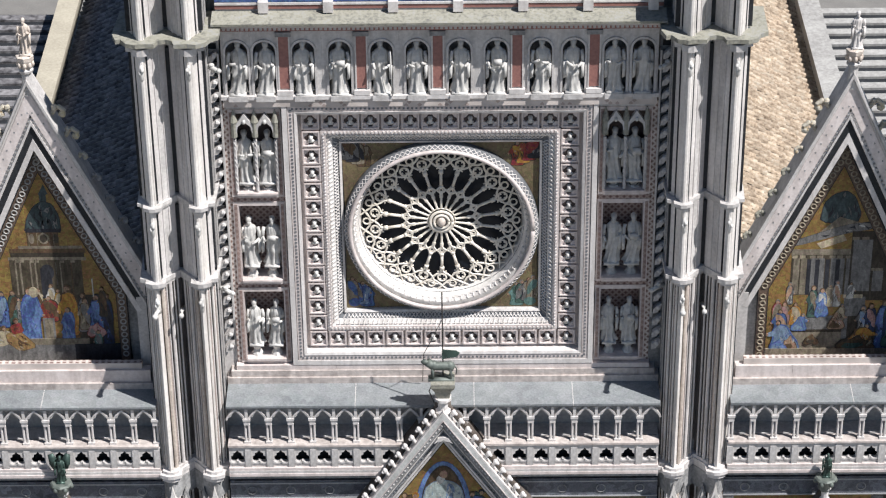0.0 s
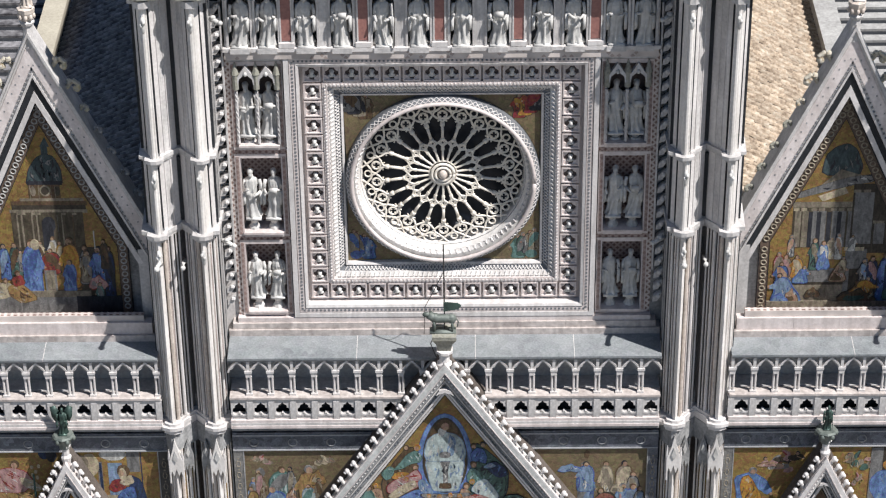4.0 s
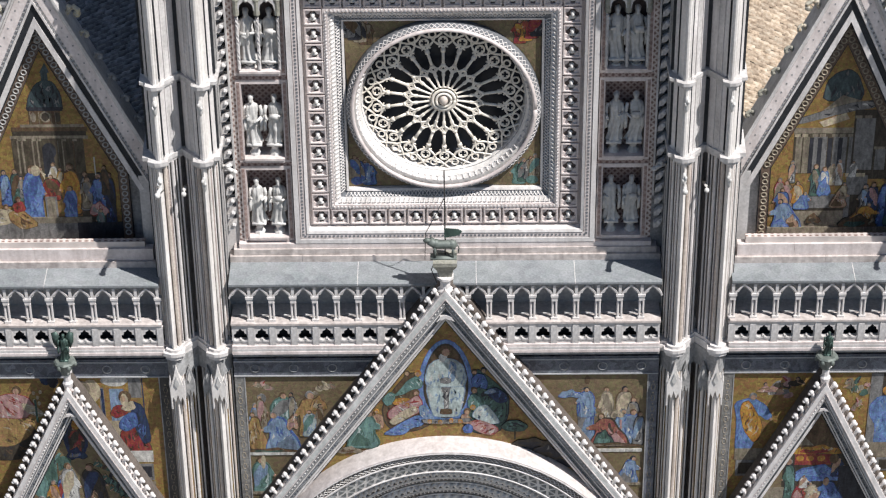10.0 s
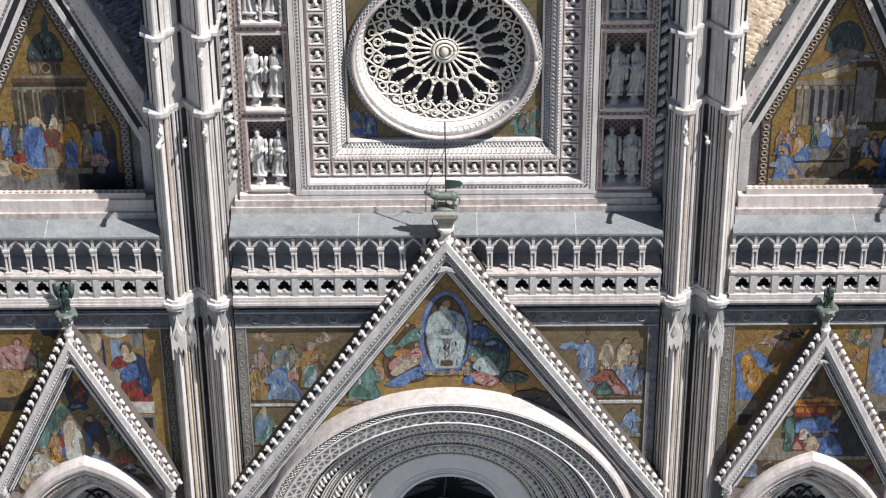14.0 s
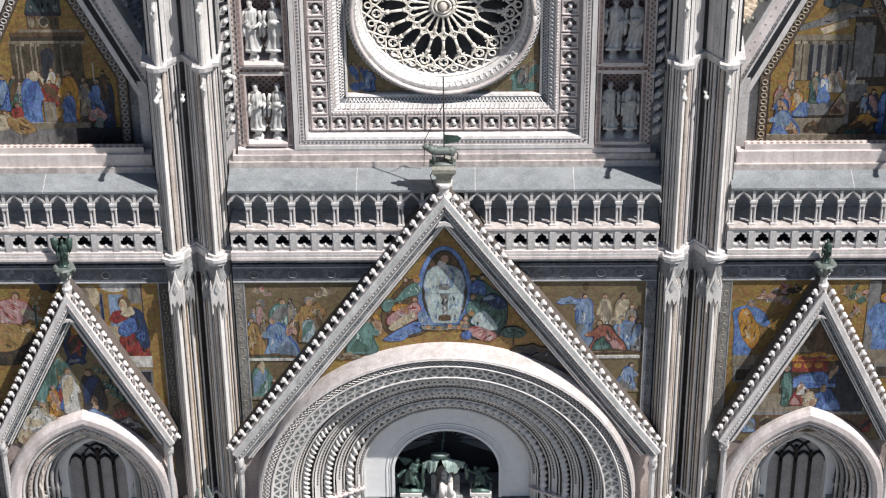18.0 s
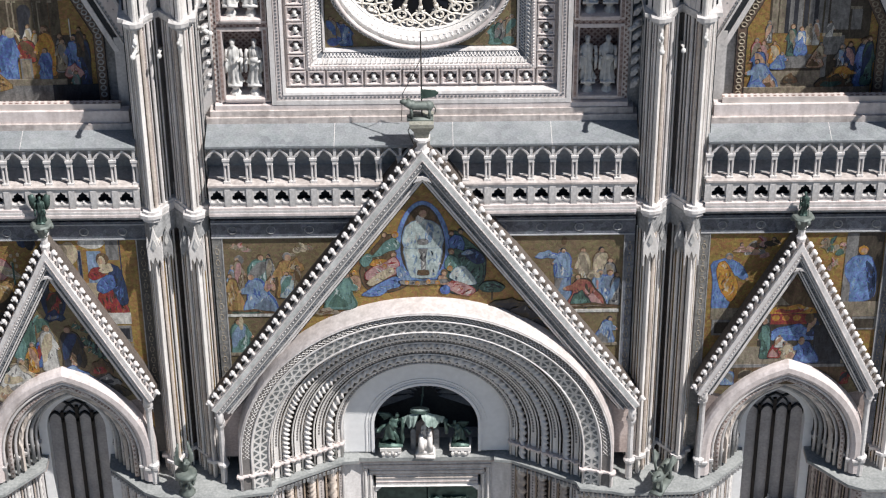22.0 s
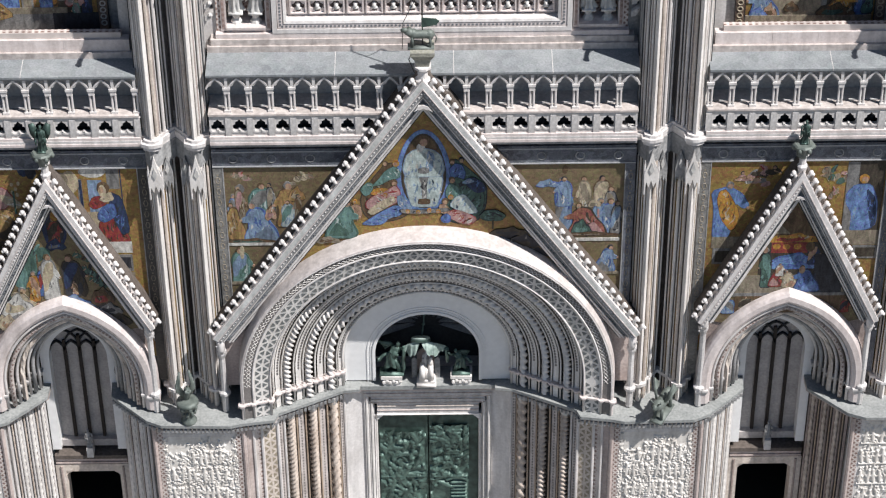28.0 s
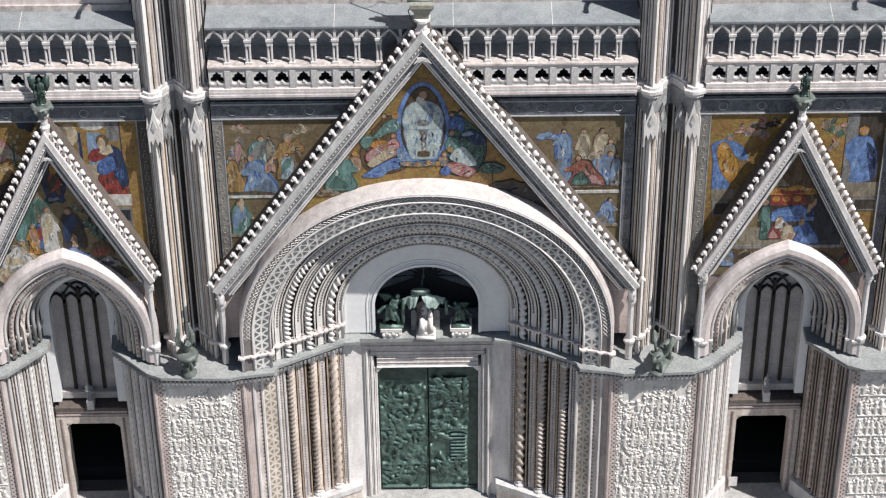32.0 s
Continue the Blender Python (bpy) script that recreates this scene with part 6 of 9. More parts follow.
for k in range(7):
    part("parapet_post", Shape().box(-5.95 + 2.2 * k - 0.17, -5.95 + 2.2 * k + 0.17, -0.66, -0.42, 41.8, 42.2), MARBLE_CLEAN, cornice)


# ---- paired niches beside the rose ----
def paired_niche(cx, z0, z1, canopy, seed):
    a, b = cx - 0.72, cx + 0.72
    foot = z0 + (0.56 if canopy else 0.74)
    ob = thing("paired_niche", "pink marble niche for two statues with pointed canopies" if canopy else "square pink marble niche for two statues", "niche", group="paired niches")
    part("niche_frame", Shape().box(a - 0.2, a, -0.36, 0.42, z0, z1).box(b, b + 0.2, -0.36, 0.42, z0, z1).box(a, b, -0.36, 0.42, z1 - 0.16, z1).box(a, b, -0.40, 0.42, z0, z0 + 0.14), MARBLE_ROSE, ob)
    part("frame_inlay", Shape().box(a - 0.16, a - 0.05, -0.375, -0.3, z0 + 0.1, z1 - 0.1), INLAY_WINE, ob)
    part("frame_inlay", Shape().box(b + 0.05, b + 0.16, -0.375, -0.3, z0 + 0.1, z1 - 0.1), INLAY_WINE, ob)
    # canopied niches get a back coloured dark for their shade
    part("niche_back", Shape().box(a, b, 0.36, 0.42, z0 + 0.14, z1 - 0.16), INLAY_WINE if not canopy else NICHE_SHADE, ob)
    part("niche_floor", Shape().box(a, b, -0.5, 0.36, z0 + 0.14, z0 + 0.22), MARBLE_ROSE, ob)
    for k, dx in enumerate((-0.36, 0.36)):
        part("bracket", Shape().lathe(cx + dx, -0.08, [(0.22, z0 + 0.22), (0.2, z0 + 0.3), (0.12, foot - 0.3), (0.17, foot - 0.2), (0.25, foot - 0.1), (0.26, foot - 0.02)], 8), STATUE, ob)
        statue(cx + dx, -0.1, foot - 0.02, (z1 - z0) * 0.58, seed + k, "weathered marble robed statue standing on a bracket in a paired niche", group="statues in paired niches", reach=0.3 + 0.2 * k)
        if canopy:
            x = cx + dx
            part("canopy", Shape().slab([(x - 0.35, z1 - 0.86), (x - 0.27, z1 - 0.86), (x - 0.22, z1 - 0.62), (x, z1 - 0.42), (x + 0.22, z1 - 0.62), (x + 0.27, z1 - 0.86), (x + 0.35, z1 - 0.86), (x + 0.35, z1 - 0.64), (x, z1 - 0.1), (x - 0.35, z1 - 0.64)], -0.5, -0.3), MARBLE, ob)
            part("canopy_head", Shape().ball((x, -0.52, z1 - 0.42), 0.07, 0.07, 0.09, 7, 5), STATUE, ob, smooth=True)
    if canopy:
        for dx in (-0.72, 0.0, 0.72):
            part("pinnacle", Shape().lathe(cx + dx, -0.42, [(0.11, z1 - 1.05), (0.11, z1 - 0.5), (0.14, z1 - 0.45), (0.1, z1 - 0.3), (0.02, z1 + 0.02)], 8), LICHEN, ob)
            part("little_column", Shape().tube([(cx + dx, -0.38, z0 + 0.25 + 0.1 * i) for i in range(int((z1 - z0 - 1.3) / 0.1))], 0.06, 7, 3, 9, 0.2), MARBLE, ob)
    else:
        for k in range(5):
            x = a + 1.44 * (k + 0.5) / 5
            part("tracery_arch", Shape().sweep(pointed(x, z1 - 0.55, 0.13, 0.18, 5), rect(-0.03, 0.03, 0.26, 0.36)), MARBLE_PINK, ob)
    return ob


for sg in (-1, 1):
    for k, (z0, z1) in enumerate(((34.42, 37.95), (30.78, 34.22), (27.35, 30.6))):
        paired_niche(sg * 6.47, z0, z1, k == 0, 200 + 10 * k + 3 * sg)
    side = thing("niche_surround", "pale inlaid marble strips between rose frame and buttress", "wall panel", kind="structure")
    part("inlaid_rail", Shape().box(*sorted((sg * 5.5, sg * 7.45)), -0.34, 0.42, 34.22, 34.42), INLAY_WINE, side)
    part("inlaid_rail", Shape().box(*sorted((sg * 5.5, sg * 7.45)), -0.34, 0.42, 30.6, 30.78), INLAY_WINE, side)
    part("inlaid_rail", Shape().box(*sorted((sg * 5.5, sg * 7.45)), -0.34, 0.42, 37.95, 38.16), MARBLE, side)
    part("stone_strip", Shape().box(*sorted((sg * 7.39, sg * 7.56)), -0.30, 0.42, 27.3, 38.16), INLAY_PINK, side)
    # chain of carved leaves beside the buttress
    strip = thing("leaf_strip", "vertical strip of carved stone leaves", "ornament", group="leaf strips")
    # right backing is the greyer marble, carrying the shade of that side
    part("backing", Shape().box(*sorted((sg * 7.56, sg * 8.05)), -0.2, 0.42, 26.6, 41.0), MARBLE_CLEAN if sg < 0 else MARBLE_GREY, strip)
    part("edge", Shape().box(*sorted((sg * 7.56, sg * 7.62)), -0.5, -0.2, 29.3, 40.2), MARBLE, strip)
    leaf = None
    for k in range(24):
        z = 28.1 + 0.52 * k
        if leaf is None:
            s = Shape().slab([(-0.15, -0.2), (0.02, -0.16), (0.16, 0.06), (0.17, 0.22), (0.02, 0.14), (-0.13, 0.0)], -0.22, 0.0).ball((0.06, -0.2, 0.06), 0.1, 0.1, 0.1, 6, 4)
            leaf = part("carved_leaf", s, MARBLE, strip, at=(sg * 7.8, -0.3, z)).data
        else:
            part("carved_leaf", leaf, None, strip, at=(sg * 7.8, -0.3, z))
        # near-black patch painted as the shade between two leaves
        part("dark_gap", Shape().box(-0.14, 0.14, -0.015, 0, -0.1, 0.12), BASALT, strip, at=(sg * 7.8, -0.2, z + 0.28))
    for z in (31.2, 40.2):
        part("bird_spout", Shape().tube([(sg * 8.05, -0.6, z - 0.4), (sg * 7.9, -0.85, z - 0.3), (sg * 7.72, -1.0, z - 0.3), (sg * 7.55, -1.1, z - 0.36)], 0.085, 7).ball((sg * 7.52, -1.12, z - 0.34), 0.1, 0.1, 0.09, 7, 5).ball((sg * 7.78, -0.95, z - 0.2), 0.12, 0.1, 0.08, 6, 4, 0.1), STATUE, strip, smooth=True)


# ---- mosaics ----
class Mosaic:
    """A gold panel with flat figures laid on it, plain shapes in coloured tesserae."""

    DEEP = {"white": "grey", "cream": "stone", "sky": "blue", "blue": "navy", "teal": "green", "pink": "red", "orange": "brown", "stone": "brown", "skin": "brown", "grey": "dark", "red": "umber", "brown": "umber", "green": "dark", "azure": "blue", "navy": "dark", "ice": "sky", "haze": "grey", "ochre": "brown", "rust": "umber"}
    LIGHT = {"blue": "azure", "azure": "sky", "navy": "blue", "orange": "cream", "red": "rust", "green": "teal", "teal": "ice", "grey": "white", "brown": "stone", "stone": "cream", "dark": "grey", "umber": "brown", "haze": "sky", "ochre": "cream", "rust": "pink", "slate": "grey", "bistre": "stone"}

    def __init__(self, label, outline, y, ground):
        self.ob = thing("mosaic_panel", label, "mosaic")
        self.y, self.layer, self.now = y, 0, []
        part("gold_ground", Shape().slab(outline, y, y + 0.04), ground, self.ob)

    def poly(self, pts, colour, under=0):
        if not under:
            self.layer += 1
        self.now.append((pts, colour, self.y - 0.003 - 0.00015 * (self.layer - under)))

    def lay(self, name):
        """Lays what was drawn last: one inlaid form, and on it the pieces of each colour."""
        lead, hues = None, {}
        for pts, colour, y in self.now:
            shape = Shape().slab(pts, y, self.y - 0.001)
            if lead is None:
                lead = part(name, shape, PAINTS[colour], self.ob)
            else:
                hues.setdefault(colour, Shape()).slab(pts, y, self.y - 0.001)
        for colour, shape in hues.items():
            part("inlaid_piece", shape, PAINTS[colour], lead)["kind"] = "stuff"
        self.now = []

    def strokes(self, pts, colour, slant, n):
        """Fine folds in darker and paler stones, kept inside an outline."""
        tones = (self.DEEP.get(colour, "dark"),) * 3 + (self.LIGHT.get(colour, "white"),) * 2 + (colour,)
        xs, zs = [p[0] for p in pts], [p[1] for p in pts]
        size = min(1.3, max(max(xs) - min(xs), max(zs) - min(zs)))

        def inside(x, z):
            hit = False
            for (x0, z0), (x1, z1) in zip(pts, pts[1:] + pts[:1]):
                if (z0 > z) != (z1 > z) and x < x0 + (z - z0) * (x1 - x0) / (z1 - z0):
                    hit = not hit
            return hit

        done, self.layer = 0, self.layer + 6
        for _ in range(12 * n):
            if done >= n:
                break
            x, z = random.uniform(min(xs), max(xs)), random.uniform(min(zs), max(zs))
            a, L, t = math.pi / 2 + slant + random.gauss(0, 0.28), size * random.uniform(0.12, 0.4), size * random.uniform(0.016, 0.045)
            u, w = (math.cos(a) * L, math.sin(a) * L), (-math.sin(a) * t, math.cos(a) * t)
            if not all(inside(x + q * u[0], z + q * u[1]) for q in (-0.1, 0.35, 0.7, 1.1)):
                continue
            b = random.uniform(-2.2, 2.2)
            self.poly([(x, z), (x + 0.4 * u[0] + (b + 1) * w[0], z + 0.4 * u[1] + (b + 1) * w[1]), (x + u[0], z + u[1]), (x + 0.45 * u[0] + (b - 1) * w[0], z + 0.45 * u[1] + (b - 1) * w[1])], random.choice(tones), 5 - done % 6 or 0.5)
            done += 1

    def drape(self, pts, colour, slant=0.0, n=10):
        """A cloth of one hue inside an outline, with its dark edge and its folds."""
        mx, mz = sum(p[0] for p in pts) / len(pts), sum(p[1] for p in pts) / len(pts)
        self.soft([(mx + (x - mx) * 1.15, mz + (z - mz) * 1.13) for x, z in pts], self.DEEP.get(colour, "dark"))
        pts = [(mx + (x - mx) * 1.09, mz + (z - mz) * 1.09) for x, z in pts]
        self.soft(pts, colour)
        self.strokes(pts, colour, slant, int(n * 1.6))
        self.lay("inlaid_form")

    def head(self, x, z, r, hair):
        self.disc(x, z + r * 0.2, r, r * 1.15, hair, 12)
        self.disc(x + random.uniform(-0.25, 0.25) * r, z - r * 0.15, r * 0.68, r * 0.85, "skin", 12)
        self.disc(x + random.uniform(-0.2, 0.2) * r, z - r * 0.7, r * 0.4, r * 0.3, random.choice((hair, "skin")), 8)
        self.lay("inlaid_form")

    def block(self, x0, x1, z0, z1, colour):
        self.poly([(x0, z0), (x1, z0), (x1, z1), (x0, z1)], colour)
        self.lay("inlaid_block")

    def triangle(self, pts, colour):
        self.poly(pts, colour)
        self.lay("inlaid_block")

    def oval(self, x, z, rx, rz, colour):
        self.disc(x, z, rx, rz, colour)
        self.lay("inlaid_oval")

    def disc(self, x, z, rx, rz, colour, n=16):
        j = [1 + random.uniform(-0.06, 0.06) for _ in range(n)]
        self.poly([(x + rx * j[i] * math.cos(2 * math.pi * i / n), z + rz * j[i] * math.sin(2 * math.pi * i / n)) for i in range(n)], colour)

    def soft(self, pts, colour):
        """A polygon with its corners cut back."""
        out = []
        for i, p in enumerate(pts):
            q = pts[(i + 1) % len(pts)]
            out += [(p[0] * 0.83 + q[0] * 0.17, p[1] * 0.83 + q[1] * 0.17), (p[0] * 0.17 + q[0] * 0.83, p[1] * 0.17 + q[1] * 0.83)]
        self.poly(out, colour)

    def face(self, x, z, r):
        self.disc(x, z + r * 0.15, r * 0.8, r * 0.9, random.choice(("brown", "brown", "dark", "grey")), 10)
        self.disc(x + random.uniform(-0.3, 0.3) * r, z - r * 0.1, r * 0.6, r * 0.72, "skin", 10)
        self.disc(x + random.uniform(-0.3, 0.3) * r, z - r * 0.5, r * 0.36, r * 0.3, random.choice(("brown", "skin", "stone")), 8)

    def folds(self, x, z, h, w, colour):
        self.strokes([(x - 0.42 * w, z), (x + 0.4 * w, z), (x + 0.36 * w, z + 0.3 * h), (x + 0.38 * w, z + 0.6 * h), (x + 0.2 * w, z + 0.8 * h), (x - 0.2 * w, z + 0.8 * h), (x - 0.38 * w, z + 0.6 * h), (x - 0.32 * w, z + 0.3 * h)], colour, 0.0, 18)

    def contour(self, x, z, h, w, L, colour):
        """The darker line of tesserae round a standing form."""
        f = lambda a, b: (x + a * w + L * b, z + b * h)
        self.soft([f(-0.56, -0.05), f(0.54, -0.05), f(0.47, 0.3), f(0.53, 0.6), f(0.38, 0.82), f(0.1, 0.9), f(-0.1, 0.9), f(-0.34, 0.82), f(-0.51, 0.62), f(-0.42, 0.3)], self.DEEP.get(colour, "umber"))

    def robe(self, x, z, h, w, c1, c2, lean=0.0):
        L = random.uniform(-0.06, 0.06) * h + lean
        f = lambda a, b: (x + a * w + L * b + random.uniform(-0.03, 0.03) * w, z + b * h)
        self.contour(x, z, h, w, L, c1)
        self.soft([f(-0.5, -0.02), f(-0.1, -0.04), f(0.47, -0.01), f(0.4, 0.3), f(0.46, 0.58), f(0.32, 0.8), f(0.06, 0.86), f(-0.28, 0.81), f(-0.44, 0.6), f(-0.34, 0.3)], c1)
        self.folds(x, z, h, w, c1)
        s = random.choice((-1, 1))
        self.soft([f(s * 0.34, 0.82), f(s * -0.05, 0.8), f(s * -0.42, 0.52), f(s * -0.46, 0.12), f(s * -0.2, 0.2), f(s * -0.1, 0.34), f(s * 0.28, 0.52)], c2)
        self.soft([f(s * 0.3, 0.72), f(s * 0.55, 0.6), f(s * 0.66, 0.46), f(s * 0.55, 0.43), f(s * 0.26, 0.54)], c1)
        self.disc(x + s * 0.62 * w + L * 0.5, z + 0.47 * h, 0.05 * w + 0.015, 0.05 * w + 0.015, "skin", 7)
        self.face(x + L * 0.9, z + 0.92 * h, min(0.1 * h, 0.2 * w + 0.04))
        self.lay("inlaid_form")

    def kneel(self, x, z, h, w, c1, c2, turn=1):
        s = random.choice((-1, 1)) * turn
        f = lambda a, b: (x + s * a * w + random.uniform(-0.03, 0.03) * w, z + b * h)
        self.soft([f(-0.65, -0.04), f(0.38, -0.06), f(0.54, 0.1), f(0.37, 0.38), f(0.42, 0.66), f(0.23, 0.87), f(-0.13, 0.82), f(-0.31, 0.52), f(-0.55, 0.29)], self.DEEP.get(c1, "umber"))
        self.soft([f(-0.6, -0.02), f(0.35, -0.03), f(0.48, 0.1), f(0.32, 0.38), f(0.37, 0.66), f(0.2, 0.82), f(-0.1, 0.78), f(-0.26, 0.5), f(-0.5, 0.26)], c1)
        self.folds(x, z, h * 0.8, w, c1)
        self.creases(f, c1, 5)
        self.soft([f(-0.52, 0.02), f(0.2, 0.02), f(0.14, 0.2), f(-0.05, 0.26), f(-0.2, 0.4), f(-0.42, 0.2)], c2)
        self.soft([f(0.2, 0.7), f(0.5, 0.6), f(0.6, 0.52), f(0.52, 0.46), f(0.22, 0.48)], c1)
        self.disc(x + s * 0.58 * w, z + 0.52 * h, 0.04 * w + 0.015, 0.04 * w + 0.015, "skin", 7)
        self.face(x + s * 0.2 * w, z + 0.88 * h, min(0.095 * h, 0.13 * w + 0.03))
        self.lay("inlaid_form")

    def lie(self, x, z, h, w, c1, c2):
        f = lambda a, b: (x + a * w, z + b * h + random.uniform(-0.08, 0.08) * h)
        self.soft([f(-0.58, 0.08), f(-0.3, -0.16), f(0.05, 0.05), f(0.32, -0.13), f(0.58, 0.12), f(0.44, 0.5), f(0.2, 0.66), f(0.08, 1.0), f(-0.16, 0.76), f(-0.38, 0.68)], self.DEEP.get(c1, "umber"))
        self.soft([f(-0.55, 0.1), f(-0.3, -0.12), f(0.05, 0.1), f(0.3, -0.08), f(0.55, 0.12), f(0.42, 0.45), f(0.2, 0.6), f(0.08, 0.95), f(-0.15, 0.7), f(-0.36, 0.62)], c1)
        self.soft([f(-0.4, 0.15), f(-0.1, 0.02), f(0.26, 0.22), f(0.12, 0.44), f(-0.1, 0.34), f(-0.28, 0.5)], c2)
        self.creases(f, c1, 6)
        self.lay("inlaid_form")

    def creases(self, f, colour, n):
        """Short slanting strokes, dark and pale, across a draped form."""
        deep, light = self.DEEP.get(colour, "dark"), self.LIGHT.get(colour, "white")
        for k in range(n):
            a, b = random.uniform(-0.38, 0.34), random.uniform(0.05, 0.5)
            da, db, t = random.uniform(-0.14, 0.14), random.uniform(0.12, 0.34), random.uniform(0.012, 0.03)
            self.soft([f(a, b), f(a + t, b), f(a + da + 2 * t, b + db * 0.6), f(a + da + t, b + db), f(a + da, b + db * 0.9)], deep if k % 3 else light)

    def fly(self, x, z, h, w, c1, c2, turn=1):
        """A reclining form in the air with a raised wing and trailing cloth."""
        f = lambda a, b: (x + turn * a * w + random.uniform(-0.02, 0.02) * w, z + b * h)
        for k in range(7):
            q = k / 6
            a, b, r = 0.5 - 0.85 * q + random.uniform(-0.06, 0.06), 0.08 + 0.5 * q + random.uniform(-0.14, 0.14), random.uniform(0.09, 0.15)
            self.soft([f(a - r * 1.5, b - r), f(a, b - r * 1.6), f(a + r * 1.6, b - r * 0.4), f(a + r, b + r * 1.4), f(a - r * 0.6, b + r * 1.2)], (c1, c2, c1)[k % 3])
        self.creases(f, c1, 7)
        self.soft([f(0.02, 0.5), f(0.2, 0.95), f(0.1, 0.98), f(-0.08, 0.8), f(-0.12, 0.6)], c2)
        self.soft([f(0.06, 0.58), f(0.17, 0.88), f(0.14, 0.9), f(0.0, 0.66)], self.DEEP.get(c2, "dark"))
        self.soft([f(-0.28, 0.6), f(-0.5, 0.42), f(-0.58, 0.34), f(-0.48, 0.36), f(-0.28, 0.5)], "skin")
        self.face(x - turn * 0.33 * w, z + 0.74 * h, min(0.16 * h, 0.09 * w))
        self.lay("inlaid_form")

    def enthroned(self, x, z, h):
        """A pale seated form inside a pointed blue oval."""
        egg = lambda rx, rz, n=32: [(x + rx * math.cos(2 * math.pi * i / n) * (1.0 - 0.14 * math.sin(2 * math.pi * i / n)), z + h * 0.5 + rz * math.sin(2 * math.pi * i / n)) for i in range(n)]
        self.poly(egg(0.268 * h, 0.506 * h), "blue")
        self.poly(egg(0.262 * h, 0.5 * h), "azure")
        self.poly(egg(0.218 * h, 0.458 * h), "umber")
        self.poly(egg(0.195 * h, 0.435 * h), "brown")
        self.lay("inlaid_oval")
        f = lambda a, b: (x + 0.93 * a * h, z + b * h)
        ring = lambda pts: [f(-a, b) for a, b in pts] + [f(a, b) for a, b in reversed(pts)]
        self.drape([f(0.08, 0.42), f(0.2, 0.3), f(0.2, 0.6), f(0.14, 0.7)], "grey", 0.1, 8)
        self.drape(ring([(0.06, 0.08), (0.12, 0.09), (0.15, 0.2), (0.185, 0.4), (0.14, 0.47)]), "ice", 0.0, 22)
        self.drape([f(-0.02, 0.14), f(0.025, 0.14), f(0.03, 0.36), f(0.05, 0.42), f(-0.05, 0.42), f(-0.02, 0.34)], "grey", 0.05, 6)
        self.drape(ring([(0.08, 0.45), (0.17, 0.45), (0.195, 0.54), (0.165, 0.68), (0.1, 0.74), (0.04, 0.76)]), "ice", 0.0, 18)
        self.drape([f(0.02, 0.5), f(0.09, 0.52), f(0.1, 0.7), f(0.05, 0.74), f(0.03, 0.6)], "sky", 0.05, 5)
        self.drape(ring([(0.01, 0.475), (0.05, 0.485), (0.05, 0.53), (0.01, 0.545)]), "grey", 0.8, 4)
        self.drape([f(-0.06, 0.74), f(-0.02, 0.74), f(0.02, 0.8), f(-0.04, 0.84), f(-0.07, 0.8)], "white", 0.2, 4)
        self.head(x, z + 0.86 * h, 0.055 * h, "brown")
        self.drape(ring([(0.03, 0.1), (0.06, 0.11), (0.05, 0.16), (0.02, 0.16)]), "brown", 1.2, 3)


def around(c):
    """The field round a side arch."""
    return [(c - 3.45, 12.6), (c - 2.98, 12.6)] + pointed(c, 11.75, 2.98, 4.44)[3:-3] + [(c + 2.98, 12.6), (c + 3.45, 12.6), (c + 3.45, 22.15), (c - 3.45, 22.15)]


Y1, Y2 = -2.18, -1.68
arch_hole = arc(0, 11.9, 7.45, 0, 180, 40)
tymp = part("tympanum_wall", Shape().slab([(8.1, 14.3), (0, 25.9), (-8.1, 14.3), (-8.1, 11.4), (-7.5, 11.4)] + arch_hole[::-1] + [(7.5, 11.4), (8.1, 11.4)], Y1 + 0.06, -1.66), MARBLE_PINK)
tagged(tymp, "stone behind the main gable mosaic", "wall", kind="structure")
mos_c = Mosaic("gold mosaic with a pale form in a blue oval", [(5.3, 17.45), (0, 25.2), (-5.3, 17.45)] + arc(0, 11.9, 7.5, 132, 48, 24), Y1, GOLD)
mos_cl = Mosaic("gold mosaic of colourful grouped forms beside the main gable", [(-7.62, 14.4), (-7.05, 14.4)] + arc(0, 11.9, 7.5, 160, 99, 12) + [(-1.2, 22.15), (-7.62, 22.15)], Y2, GOLD_DULL)
mos_cr = Mosaic("gold mosaic of colourful grouped forms beside the main gable", [(7.62, 14.4), (7.05, 14.4)] + arc(0, 11.9, 7.5, 20, 81, 12) + [(1.2, 22.15), (7.62, 22.15)], Y2, GOLD_DULL)
mos_wl = Mosaic("gold mosaic with red and blue forms behind a side gable", around(-BAY), Y2, GOLD)
mos_wr = Mosaic("gold mosaic with blue and orange forms behind a side gable", around(BAY), Y2, GOLD)
for sg in (-1, 1):
    c = sg * BAY
    tw = part("tympanum_wall", Shape().slab([(c + 3.2, 15.0), (c, 21.4), (c - 3.2, 15.0), (c - 3.2, 11.4), (c - 3.0, 11.4)] + pointed(c, 11.75, 3.0, 4.47)[:] + [(c + 3.0, 11.4), (c + 3.2, 11.4)], Y1 + 0.06, -1.66), STONE_BROWN)
    tagged(tw, "stone behind a side gable mosaic", "wall", kind="structure")
mos_gl = Mosaic("gold mosaic of pale and dark forms in a side gable", [(-BAY + 3.0, 14.6), (-BAY, 20.9), (-BAY - 3.0, 14.6)] + pointed(-BAY, 11.75, 3.05, 4.54)[6:-6], Y1, GOLD_DULL)
